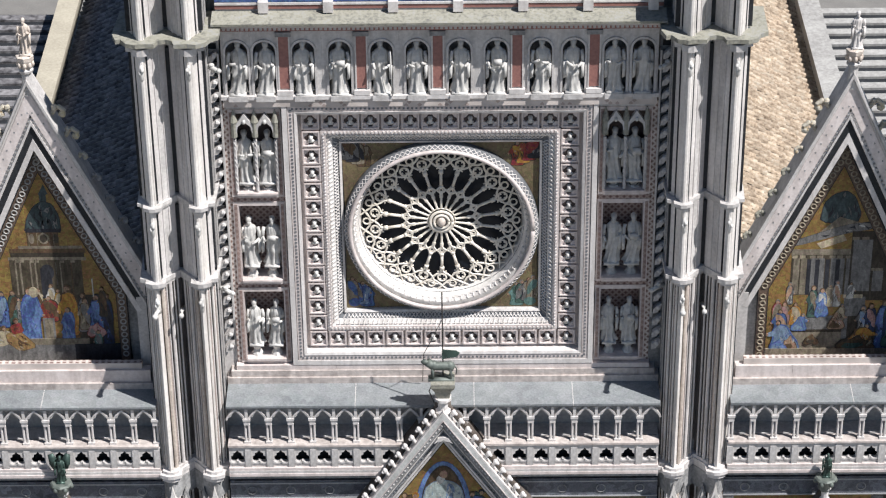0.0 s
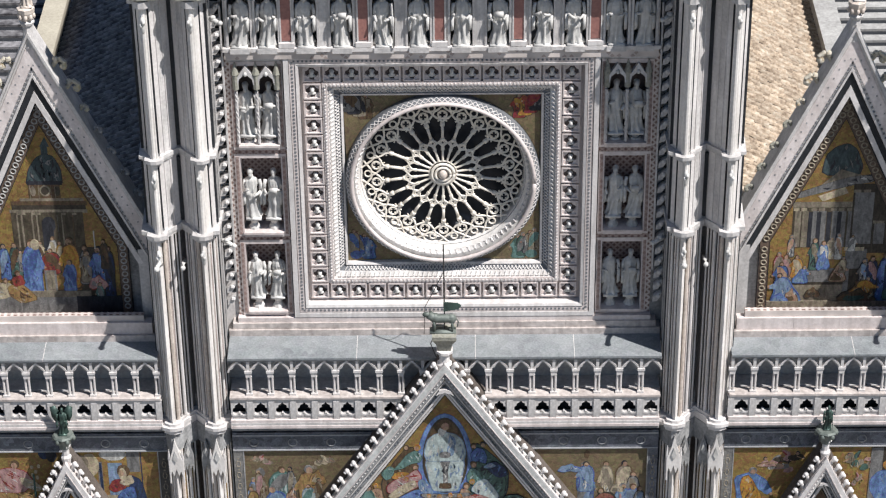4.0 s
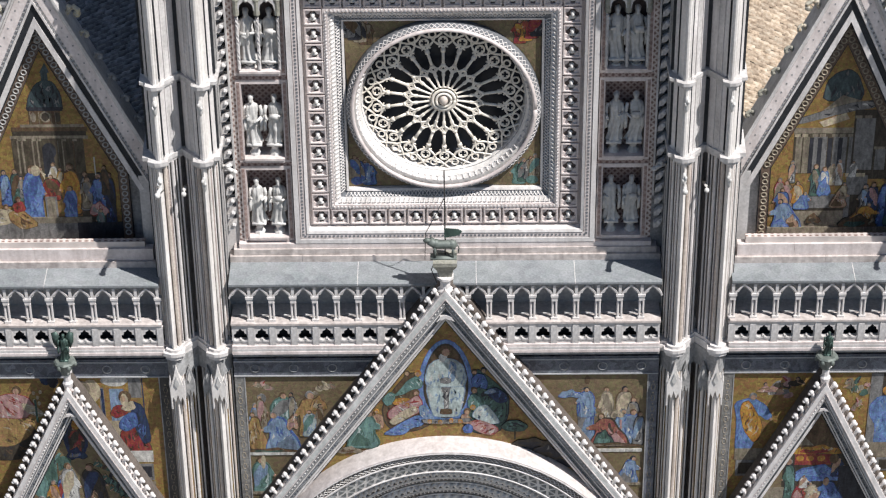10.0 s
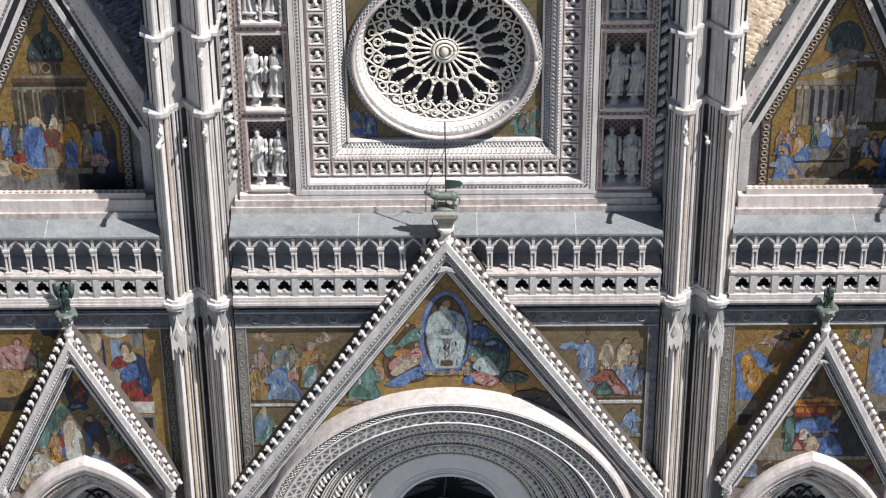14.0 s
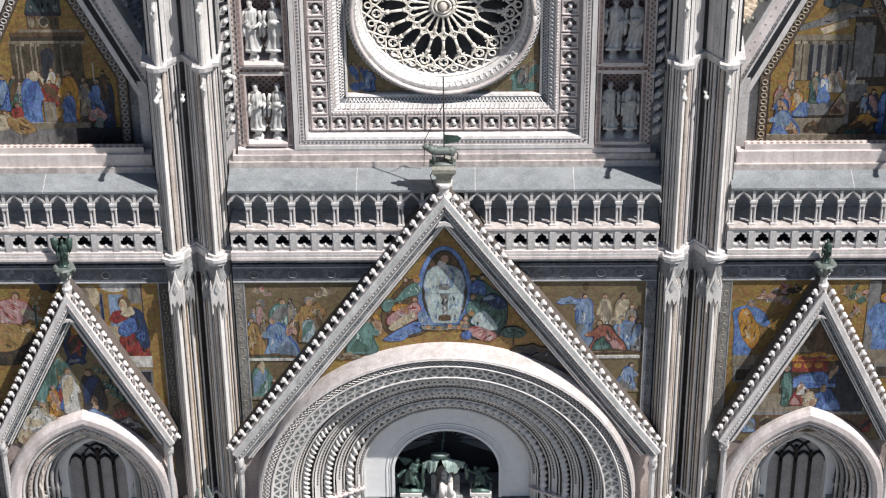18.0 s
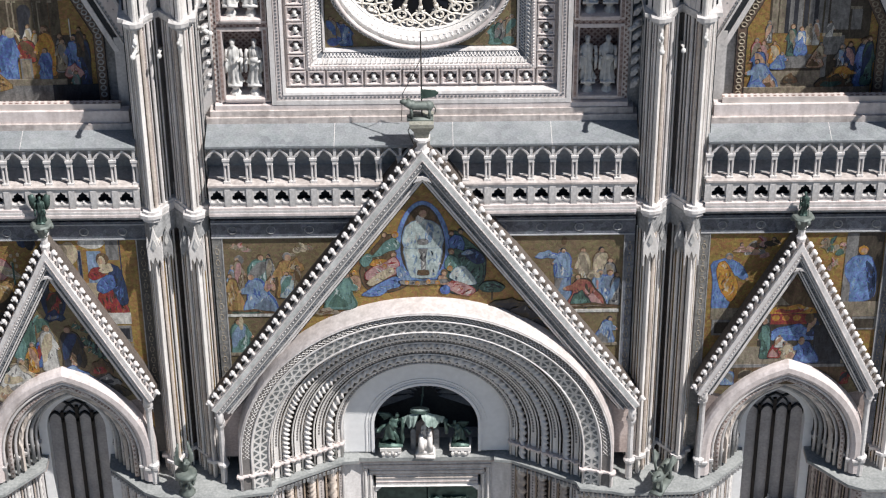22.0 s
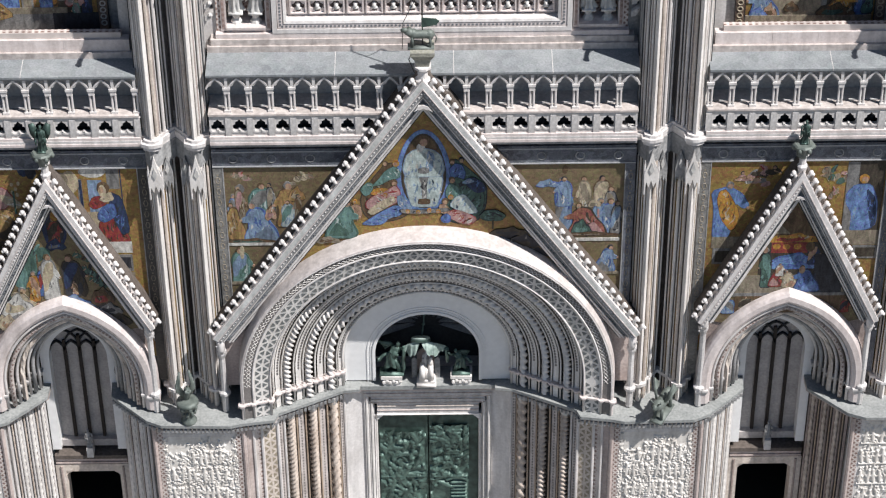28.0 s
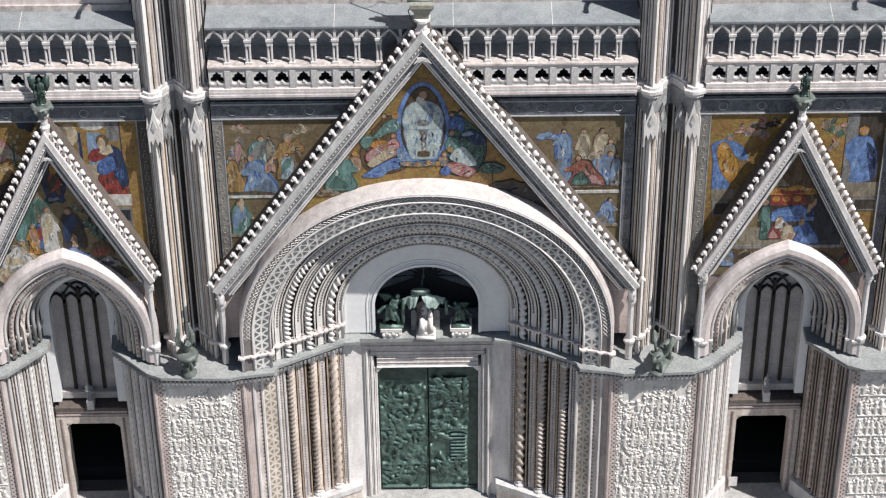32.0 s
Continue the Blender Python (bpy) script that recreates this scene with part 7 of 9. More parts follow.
mos_gr = Mosaic("brown and gold mosaic with blue forms in a side gable", [(BAY + 3.0, 14.6), (BAY, 20.9), (BAY - 3.0, 14.6)] + pointed(BAY, 11.75, 3.05, 4.54)[6:-6], Y1, GOLD_DULL)
mos_ul = Mosaic("gold mosaic of a domed temple above coloured forms", [recess(-BAY + a, b) for a, b in ((-2.5, 27.6), (2.5, 27.6), (2.5, 31.0), (0, 35.9), (-2.5, 31.0))], 0.4, GOLD)
mos_ur = Mosaic("gold mosaic of a columned temple above coloured forms", [recess(BAY + a, b) for a, b in ((-2.5, 27.6), (2.5, 27.6), (2.5, 31.0), (0, 35.9), (-2.5, 31.0))], 0.4, GOLD)
mos_cl.fly(-6.96, 21.41, 0.49, 0.75, "stone", "pink", 1)
mos_cl.fly(-4.59, 21.29, 0.58, 0.71, "stone", "cream", -1)
mos_cl.oval(-7.00, 21.01, 0.16, 0.23, "grey")
mos_cl.robe(-7.33, 19.23, 1.56, 0.40, "sky", "grey")
mos_cl.robe(-7.01, 19.59, 1.60, 0.37, "stone", "pink")
mos_cl.robe(-6.36, 19.54, 1.73, 0.94, "teal", "grey", 0.25)
mos_cl.robe(-5.83, 19.76, 1.55, 0.32, "grey", "stone")
mos_cl.robe(-5.25, 19.24, 2.07, 0.87, "ochre", "ochre", 0.1)
mos_cl.lie(-4.86, 20.48, 0.68, 0.61, "ochre", "cream")
mos_cl.robe(-5.26, 19.22, 1.22, 0.51, "ice", "teal")
mos_cl.robe(-4.83, 19.47, 1.28, 0.32, "stone", "brown")
mos_cl.kneel(-7.27, 18.62, 1.84, 0.70, "ochre", "ochre", 1)
mos_cl.kneel(-6.34, 18.45, 2.00, 1.23, "sky", "haze", 1)
mos_cl.lie(-5.89, 19.58, 0.69, 0.43, "skin", "pink")
mos_cl.lie(-6.67, 18.40, 0.26, 2.03, "brown", "green")
mos_cl.block(-7.62, -5.59, 18.27, 18.41, "white")
mos_cl.robe(-7.13, 16.47, 1.68, 0.77, "teal", "sky")
mos_cl.oval(-7.10, 17.92, 0.09, 0.33, "cream")
mos_cl.block(-7.74, -6.05, 16.32, 16.48, "stone")
mos_cr.oval(5.32, 21.78, 0.11, 0.21, "brown")
mos_cr.robe(6.14, 19.59, 1.87, 0.52, "cream", "stone")
mos_cr.robe(6.74, 19.95, 1.50, 0.71, "stone", "cream")
mos_cr.robe(7.15, 19.30, 1.65, 0.51, "grey", "stone")
mos_cr.robe(5.34, 18.95, 2.49, 0.67, "sky", "grey")
mos_cr.robe(5.32, 20.06, 1.36, 0.63, "sky", "sky")
mos_cr.lie(4.69, 20.98, 0.36, 0.86, "sky", "sky")
mos_cr.robe(6.66, 18.80, 1.57, 0.58, "sky", "sky")
mos_cr.robe(7.15, 18.72, 1.63, 0.76, "sky", "haze")
mos_cr.robe(7.31, 18.69, 1.57, 0.44, "grey", "sky")
mos_cr.kneel(6.17, 18.64, 1.59, 1.34, "rust", "pink", 1)
mos_cr.lie(6.01, 18.65, 0.81, 0.73, "green", "teal")
mos_cr.lie(6.49, 20.00, 0.46, 0.47, "cream", "stone")
mos_cr.lie(6.37, 18.58, 0.21, 2.11, "brown", "stone")
mos_cr.block(5.40, 7.50, 18.31, 18.45, "white")
mos_cr.kneel(7.01, 16.76, 1.37, 0.76, "sky", "grey", 1)
mos_cr.block(6.02, 7.56, 16.64, 16.78, "stone")
mos_c.drape([(-2.34, 20.94), (-1.94, 21.69), (-1.46, 22.38), (-0.87, 22.43), (-0.67, 21.36), (-0.47, 20.38), (-1.07, 19.95), (-1.89, 19.79), (-2.27, 20.29)], "brown", 0.8, 22)
mos_c.drape([(0.82, 21.88), (1.16, 22.62), (1.76, 22.03), (2.27, 21.44), (2.25, 20.52), (1.93, 19.81), (1.16, 19.77), (0.69, 20.15)], "green", -0.7, 24)
mos_c.drape([(2.66, 19.07), (3.18, 19.26), (3.92, 18.87), (4.67, 18.00), (4.19, 18.14), (3.27, 18.65)], "dark", -1.0, 8)
mos_c.enthroned(-0.02, 20.21, 3.87)
mos_c.drape([(-2.42, 21.32), (-2.15, 21.64), (-1.94, 21.53), (-2.02, 21.15), (-2.25, 21.02)], "teal", 0.8, 8)
mos_c.drape([(-1.94, 21.50), (-1.68, 21.82), (-1.46, 22.17), (-1.12, 22.38), (-0.92, 22.06), (-1.00, 21.84), (-1.30, 21.79), (-1.60, 21.58)], "teal", 0.7, 12)
mos_c.head(-1.06, 22.51, 0.13, "orange")
mos_c.head(-1.46, 22.54, 0.11, "brown")
mos_c.drape([(-2.04, 21.10), (-1.86, 21.37), (-1.48, 21.37), (-1.31, 21.26), (-1.61, 21.02)], "orange", 1.2, 6)
mos_c.drape([(-2.17, 20.72), (-1.91, 20.99), (-1.48, 21.18), (-1.14, 21.47), (-0.97, 21.14), (-1.06, 20.71), (-1.45, 20.50), (-1.88, 20.39), (-2.14, 20.45)], "pink", 0.9, 16)
mos_c.head(-1.13, 21.60, 0.13, "brown")
mos_c.head(-1.48, 21.04, 0.09, "orange")
mos_c.drape([(-2.14, 20.29), (-1.70, 20.72), (-1.23, 20.98), (-1.15, 20.71), (-1.62, 20.34), (-1.97, 20.12)], "cream", 1.0, 9)
mos_c.drape([(-2.33, 19.69), (-1.98, 19.96), (-1.63, 20.23), (-1.15, 20.50), (-0.85, 20.33), (-1.03, 20.03), (-1.37, 19.95), (-1.59, 19.68), (-1.98, 19.63)], "azure", 1.2, 18)
mos_c.head(-0.85, 20.66, 0.13, "brown")
mos_c.drape([(-1.02, 20.93), (-0.84, 21.04), (-0.63, 20.71), (-0.47, 20.38), (-0.77, 20.33), (-0.98, 20.55)], "sky", 0.6, 8)
mos_c.drape([(-2.82, 20.46), (-2.65, 20.62), (-2.44, 20.51), (-2.40, 20.07), (-2.58, 19.85), (-2.79, 20.02)], "skin", 0.2, 5)
mos_c.head(-2.64, 20.73, 0.09, "orange")
mos_c.head(-2.84, 20.51, 0.09, "brown")
mos_c.drape([(0.95, 22.20), (1.16, 22.49), (1.42, 22.41), (1.54, 22.04), (1.42, 21.66), (1.08, 21.72)], "blue", -0.6, 12)
mos_c.head(1.04, 22.57, 0.11, "brown")
mos_c.head(1.40, 22.65, 0.11, "dark")
mos_c.drape([(1.16, 21.83), (1.59, 21.66), (2.10, 21.44), (2.23, 20.90), (2.15, 20.30), (1.80, 20.20), (1.42, 20.69)], "green", -0.7, 16)
mos_c.drape([(1.55, 21.55), (1.84, 21.87), (2.23, 21.55), (2.29, 21.22), (1.97, 21.12)], "navy", -0.8, 10)
mos_c.drape([(1.42, 21.61), (1.67, 21.82), (1.89, 21.66), (1.63, 21.55)], "sky", -1.2, 4)
mos_c.drape([(0.82, 21.24), (0.99, 21.56), (1.25, 21.40), (1.37, 20.96), (1.12, 20.75), (0.86, 20.91)], "teal", -0.5, 9)
mos_c.head(1.04, 21.72, 0.13, "brown")
mos_c.drape([(0.99, 20.53), (1.20, 20.91), (1.50, 21.02), (1.80, 20.58), (1.98, 20.20), (1.59, 20.14), (1.25, 20.31)], "ice", -0.8, 14)
mos_c.drape([(0.90, 20.15), (1.20, 20.31), (1.59, 20.14), (1.93, 19.87), (1.72, 19.60), (1.29, 19.71), (0.99, 19.93)], "pink", -1.0, 14)
mos_c.head(0.78, 20.70, 0.13, "brown")
mos_c.head(0.99, 20.91, 0.11, "orange")
mos_c.drape([(0.56, 20.54), (0.78, 20.59), (0.95, 20.31), (0.86, 20.10), (0.60, 20.21)], "skin", 0.4, 5)
mos_c.drape([(0.60, 19.93), (0.82, 20.15), (0.99, 19.99), (0.94, 19.71), (0.69, 19.71)], "blue", 0.4, 6)
mos_c.drape([(-0.85, 20.38), (-0.04, 20.32), (0.78, 20.42), (0.86, 20.26), (-0.04, 20.16), (-0.81, 20.19)], "grey", 1.5, 6)
mos_c.head(-0.64, 20.25, 0.09, "orange")
mos_c.head(-0.25, 20.22, 0.09, "orange")
mos_c.head(0.17, 20.27, 0.09, "orange")
mos_c.head(0.52, 20.24, 0.09, "orange")
mos_c.drape([(2.10, 19.98), (2.32, 20.25), (2.70, 20.27), (3.05, 20.02), (2.88, 19.78), (2.32, 19.78)], "green", 1.3, 14)
mos_c.block(2.56, 2.62, 19.37, 19.81, "umber")
mos_c.kneel(-3.13, 19.07, 1.80, 1.12, "teal", "green", -1)
mos_c.lie(-3.71, 18.78, 0.35, 0.92, "stone", "brown")
mos_c.lie(3.24, 19.08, 0.39, 1.46, "umber", "dark")
mos_c.lie(3.79, 18.48, 0.69, 1.16, "dark", "umber")
mos_wl.block(-12.77, -12.23, 19.98, 21.52, "sky")
mos_wl.block(-12.87, -12.30, 18.43, 19.99, "cream")
mos_wl.block(-13.15, -12.98, 19.33, 21.58, "grey")
mos_wl.block(-13.00, -13.10, 19.39, 21.52, "navy")
mos_wl.block(-12.03, -11.55, 21.09, 22.31, "grey")
mos_wl.block(-11.52, -11.48, 18.92, 22.30, "navy")
mos_wl.oval(-12.54, 21.92, 0.51, 0.29, "white")
mos_wl.oval(-13.44, 21.42, 0.36, 0.54, "cream")
mos_wl.oval(-13.77, 21.53, 0.30, 0.38, "stone")
mos_wl.drape([(-12.42, 19.49), (-11.82, 19.70), (-11.44, 18.80), (-11.40, 18.55), (-12.26, 18.40), (-12.50, 18.93)], "red", 0.2, 14)
mos_wl.drape([(-11.93, 20.85), (-11.56, 20.63), (-11.42, 19.86), (-11.37, 19.08), (-11.65, 18.92), (-11.86, 19.53), (-12.00, 20.14)], "navy", -0.15, 14)
mos_wl.drape([(-12.47, 19.93), (-12.17, 20.31), (-11.87, 20.36), (-11.79, 19.81), (-12.25, 19.48), (-12.49, 19.65)], "blue", 0.5, 9)
mos_wl.drape([(-12.80, 20.32), (-12.61, 20.70), (-12.18, 20.75), (-12.13, 20.36), (-12.58, 20.12)], "red", 1.1, 6)
mos_wl.drape([(-12.39, 20.59), (-11.94, 20.96), (-11.83, 20.58), (-12.16, 20.45)], "cream", 1.0, 4)
mos_wl.oval(-12.19, 21.13, 0.24, 0.32, "brown")
mos_wl.oval(-12.24, 20.99, 0.15, 0.30, "cream")
mos_wl.oval(-12.28, 21.05, 0.09, 0.16, "skin")
mos_wl.block(-12.30, -11.32, 17.96, 18.51, "white")
mos_wl.block(-12.01, -11.35, 17.05, 17.87, "grey")
mos_wl.block(-11.92, -11.43, 17.20, 17.74, "dark")
mos_wl.block(-11.89, -11.32, 16.74, 16.99, "stone")
mos_wl.oval(-15.13, 22.07, 0.23, 0.36, "navy")
mos_wl.oval(-14.86, 21.93, 0.21, 0.36, "dark")
mos_wl.drape([(-17.65, 18.78), (-16.29, 19.27), (-15.78, 19.55), (-15.99, 18.38), (-16.63, 18.16), (-17.72, 18.17)], "umber", 0.6, 10)
mos_wl.drape([(-17.48, 20.22), (-16.23, 20.21), (-15.74, 19.93), (-16.03, 19.27), (-16.73, 18.83), (-17.63, 18.89)], "ochre", 0.8, 14)
mos_wl.drape([(-17.39, 21.04), (-16.50, 21.30), (-15.96, 21.14), (-15.67, 20.62), (-16.15, 20.16), (-17.48, 20.28)], "pink", 0.9, 14)
mos_wl.drape([(-16.12, 20.87), (-15.62, 20.70), (-15.35, 20.37), (-15.54, 20.21), (-16.03, 20.48)], "cream", 1.2, 5)
mos_wl.head(-16.27, 21.46, 0.17, "brown")
mos_wl.oval(-15.64, 21.35, 0.06, 0.09, "cream")
mos_wl.oval(-15.51, 21.13, 0.06, 0.09, "cream")
mos_wl.oval(-15.64, 20.97, 0.06, 0.10, "cream")
mos_wl.oval(-15.38, 21.40, 0.06, 0.09, "cream")
mos_wl.oval(-15.47, 20.86, 0.06, 0.10, "cream")
mos_wl.block(-15.57, -15.65, 19.93, 21.03, "green")
mos_gl.oval(-14.14, 19.49, 0.49, 0.87, "navy")
mos_gl.oval(-14.13, 19.54, 0.34, 0.70, "dark")
mos_gl.robe(-14.21, 18.80, 1.34, 0.50, "red", "umber")
mos_gl.lie(-14.18, 18.57, 0.56, 0.76, "navy", "grey")
mos_gl.oval(-14.10, 20.18, 0.16, 0.22, "orange")
mos_gl.oval(-15.35, 17.60, 0.36, 1.03, "green")
mos_gl.oval(-15.69, 17.22, 0.29, 0.66, "teal")
mos_gl.fly(-14.95, 17.97, 0.89, 0.87, "green", "teal", 1)
mos_gl.oval(-14.72, 18.43, 0.29, 0.24, "green")
mos_gl.block(-14.94, -14.99, 17.21, 18.34, "brown")
mos_gl.fly(-13.16, 17.94, 0.65, 0.76, "green", "brown", 1)
mos_gl.fly(-12.95, 17.18, 0.76, 0.66, "green", "dark", 1)
mos_gl.fly(-12.74, 16.70, 0.67, 0.58, "green", "dark", 1)
mos_gl.robe(-14.88, 16.30, 1.43, 0.42, "blue", "red")
mos_gl.robe(-15.23, 16.02, 1.48, 0.45, "orange", "skin")
mos_gl.robe(-14.54, 16.14, 2.22, 0.66, "white", "cream")
mos_gl.robe(-13.62, 16.33, 1.94, 0.88, "dark", "navy", -0.2)
mos_gl.lie(-13.45, 16.24, 1.47, 0.59, "umber", "dark")
mos_gl.robe(-13.63, 16.33, 0.67, 0.23, "skin", "brown")
mos_gl.lie(-13.77, 15.61, 0.77, 1.55, "sky", "grey")
mos_gl.lie(-12.61, 15.79, 1.01, 0.88, "brown", "red")
mos_gl.lie(-12.39, 15.30, 0.63, 0.96, "grey", "dark")
mos_gl.lie(-12.11, 14.76, 0.68, 1.04, "umber", "dark")
mos_gl.kneel(-16.01, 14.82, 1.93, 1.44, "cream", "grey", -1)
mos_gl.lie(-15.97, 15.31, 1.16, 1.33, "white", "cream")
mos_gl.lie(-16.38, 14.63, 0.78, 0.81, "cream", "skin")
mos_gl.lie(-16.55, 16.09, 0.77, 0.73, "green", "teal")
mos_wr.fly(12.43, 20.90, 0.81, 1.14, "pink", "grey", 1)
mos_wr.fly(12.88, 21.23, 0.71, 1.18, "umber", "pink", -1)
mos_wr.lie(12.26, 21.14, 0.24, 0.99, "skin", "pink")
mos_wr.block(11.06, 11.25, 18.51, 20.56, "brown")
mos_wr.drape([(11.00, 20.56), (11.59, 20.77), (12.08, 20.44), (12.34, 19.89), (12.13, 19.78), (11.85, 20.06), (11.79, 18.95), (11.65, 18.42), (11.13, 18.40), (11.13, 19.79)], "azure", 0.1, 16)
mos_wr.drape([(11.26, 20.56), (11.51, 20.66), (12.03, 19.61), (11.92, 18.95), (11.73, 18.79), (11.37, 19.35), (11.19, 20.18)], "orange", -0.35, 14)
mos_wr.head(11.62, 20.91, 0.15, "grey")
mos_wr.oval(12.36, 19.83, 0.06, 0.08, "skin")
mos_wr.block(11.06, 12.25, 17.87, 18.42, "stone")
mos_wr.block(11.13, 11.88, 17.07, 17.85, "grey")
mos_wr.block(11.23, 11.79, 17.17, 17.72, "umber")
mos_wr.fly(15.49, 21.00, 0.91, 0.91, "stone", "green", 1)
mos_wr.fly(16.04, 21.23, 0.43, 0.53, "pink", "skin", 1)
mos_wr.fly(15.60, 20.28, 0.58, 0.38, "stone", "pink", -1)
mos_wr.block(16.11, 17.46, 18.36, 22.11, "umber")
mos_wr.block(16.03, 16.48, 18.38, 22.00, "grey")
mos_wr.drape([(16.40, 20.81), (16.96, 20.83), (17.22, 20.14), (17.26, 19.09), (17.02, 18.85), (16.38, 18.72), (16.39, 19.55), (16.15, 19.99), (16.13, 20.43)], "azure", -0.15, 18)
mos_wr.drape([(16.84, 20.67), (17.21, 20.20), (17.30, 19.15), (17.16, 18.82), (16.98, 19.71)], "navy", 0, 8)
mos_wr.head(16.69, 21.16, 0.19, "orange")
mos_wr.block(16.16, 17.56, 17.97, 18.69, "stone")
mos_wr.block(16.54, 17.54, 17.29, 17.93, "grey")
mos_wr.block(16.65, 17.43, 17.37, 17.83, "umber")
mos_gr.triangle([(14.03, 20.55), (13.12, 18.51), (15.35, 18.48)], "brown")
mos_gr.block(12.89, 15.72, 16.01, 18.52, "umber")
mos_gr.lie(14.21, 18.53, 0.51, 1.96, "orange", "red")
mos_gr.triangle([(13.57, 19.44), (13.30, 18.95), (14.01, 18.94)], "stone")
mos_gr.block(13.33, 14.81, 17.99, 18.51, "red")
mos_gr.oval(13.52, 18.31, 0.15, 0.14, "orange")
mos_gr.oval(13.90, 18.30, 0.15, 0.14, "orange")
mos_gr.oval(14.33, 18.30, 0.15, 0.14, "orange")
mos_gr.lie(14.32, 17.25, 0.80, 1.98, "azure", "sky")
mos_gr.lie(14.11, 17.20, 0.55, 1.47, "azure", "blue")
mos_gr.robe(14.98, 17.44, 1.05, 0.46, "navy", "skin")
mos_gr.oval(14.83, 18.29, 0.18, 0.24, "brown")
mos_gr.block(12.08, 16.35, 15.92, 16.88, "stone")
mos_gr.block(15.05, 16.20, 15.90, 17.94, "dark")
mos_gr.robe(13.21, 16.34, 1.93, 0.45, "green", "teal")
mos_gr.oval(13.11, 18.15, 0.10, 0.16, "skin")
mos_gr.kneel(13.62, 16.33, 1.13, 0.53, "red", "pink", -1)
mos_gr.robe(13.73, 16.86, 0.60, 0.33, "white", "skin")
mos_gr.kneel(14.12, 16.29, 0.86, 0.58, "cream", "skin", 1)
mos_gr.kneel(14.79, 16.08, 1.32, 0.92, "blue", "azure", -1)
mos_gr.oval(14.60, 17.14, 0.12, 0.18, "skin")
mos_gr.block(11.82, 16.36, 15.82, 15.99, "grey")
mos_gr.block(12.07, 16.60, 14.97, 15.84, "brown")
mos_gr.robe(11.83, 14.99, 0.75, 0.51, "sky", "grey")
mos_gr.robe(12.56, 15.19, 0.62, 0.67, "stone", "umber")
mos_gr.robe(16.40, 14.98, 0.70, 0.39, "red", "dark")
mos_ul.block(-14.39, -14.15, 33.73, 34.20, "slate")
mos_ul.triangle([(-14.43, 34.15), (-14.21, 34.57), (-14.07, 34.15)], "slate")
mos_ul.drape([(-14.99, 32.60), (-14.85, 33.22), (-14.60, 33.64), (-14.30, 33.82), (-14.01, 33.71), (-13.81, 33.26), (-13.79, 32.59)], "slate", 0, 22)
mos_ul.block(-15.02, -13.74, 32.55, 32.72, "dark")
mos_ul.block(-15.00, -13.84, 31.93, 32.56, "brown")
mos_ul.oval(-14.39, 32.31, 0.20, 0.24, "stone")
mos_ul.oval(-14.39, 32.31, 0.14, 0.17, "umber")
mos_ul.oval(-14.82, 32.29, 0.10, 0.21, "stone")
mos_ul.oval(-13.95, 32.29, 0.10, 0.21, "umber")
mos_ul.block(-14.92, -14.94, 31.96, 32.53, "stone")
mos_ul.block(-14.61, -14.63, 31.96, 32.53, "stone")
mos_ul.block(-14.17, -14.18, 31.95, 32.53, "stone")
mos_ul.block(-14.02, -14.04, 31.95, 32.52, "stone")
mos_ul.block(-15.34, -13.03, 31.85, 31.99, "stone")
mos_ul.block(-15.68, -12.92, 31.68, 31.87, "brown")
mos_ul.block(-15.66, -12.98, 31.39, 31.70, "umber")
mos_ul.block(-15.76, -12.93, 31.36, 31.51, "stone")
mos_ul.block(-15.73, -13.11, 29.73, 31.39, "bistre")
mos_ul.block(-15.48, -15.54, 29.90, 31.29, "stone")
mos_ul.block(-15.51, -15.36, 31.29, 31.39, "stone")
mos_ul.block(-15.31, -15.38, 29.90, 31.29, "stone")
mos_ul.block(-15.35, -15.19, 31.29, 31.39, "stone")
mos_ul.block(-14.94, -15.00, 29.90, 31.29, "stone")
mos_ul.block(-14.98, -14.82, 31.28, 31.38, "stone")
mos_ul.block(-14.76, -14.82, 29.89, 31.28, "stone")
mos_ul.block(-14.79, -14.64, 31.28, 31.38, "stone")
mos_ul.block(-13.86, -13.91, 29.89, 31.28, "stone")
mos_ul.block(-13.89, -13.73, 31.27, 31.37, "stone")
mos_ul.block(-13.47, -13.51, 29.88, 31.27, "brown")
mos_ul.block(-13.50, -13.34, 31.27, 31.37, "stone")
mos_ul.block(-14.64, -14.23, 29.74, 30.87, "dark")
mos_ul.oval(-14.39, 30.87, 0.26, 0.34, "dark")
mos_ul.block(-14.04, -14.05, 29.89, 31.28, "grey")
mos_ul.block(-13.70, -13.70, 29.88, 31.20, "brown")
mos_ul.block(-13.41, -12.28, 27.22, 29.88, "umber")
mos_ul.robe(-16.14, 28.52, 1.53, 0.42, "blue", "sky")
mos_ul.robe(-15.73, 28.68, 1.40, 0.44, "green", "brown")
mos_ul.robe(-15.52, 28.85, 0.91, 0.28, "grey", "stone")
mos_ul.robe(-14.76, 29.17, 0.99, 0.28, "cream", "brown")
mos_ul.robe(-14.36, 29.17, 1.19, 0.31, "white", "cream")
mos_ul.robe(-14.11, 29.08, 1.07, 0.28, "orange", "cream")
mos_ul.robe(-14.45, 28.75, 1.07, 0.69, "red", "brown")
mos_ul.robe(-15.21, 27.94, 2.28, 0.75, "azure", "blue")
mos_ul.oval(-14.97, 30.01, 0.17, 0.23, "cream")
mos_ul.block(-14.73, -14.30, 27.93, 28.88, "grey")
mos_ul.block(-14.66, -14.37, 27.96, 28.84, "stone")
mos_ul.robe(-13.71, 28.16, 2.15, 0.68, "orange", "orange")
mos_ul.robe(-13.83, 28.00, 1.33, 0.47, "azure", "blue")
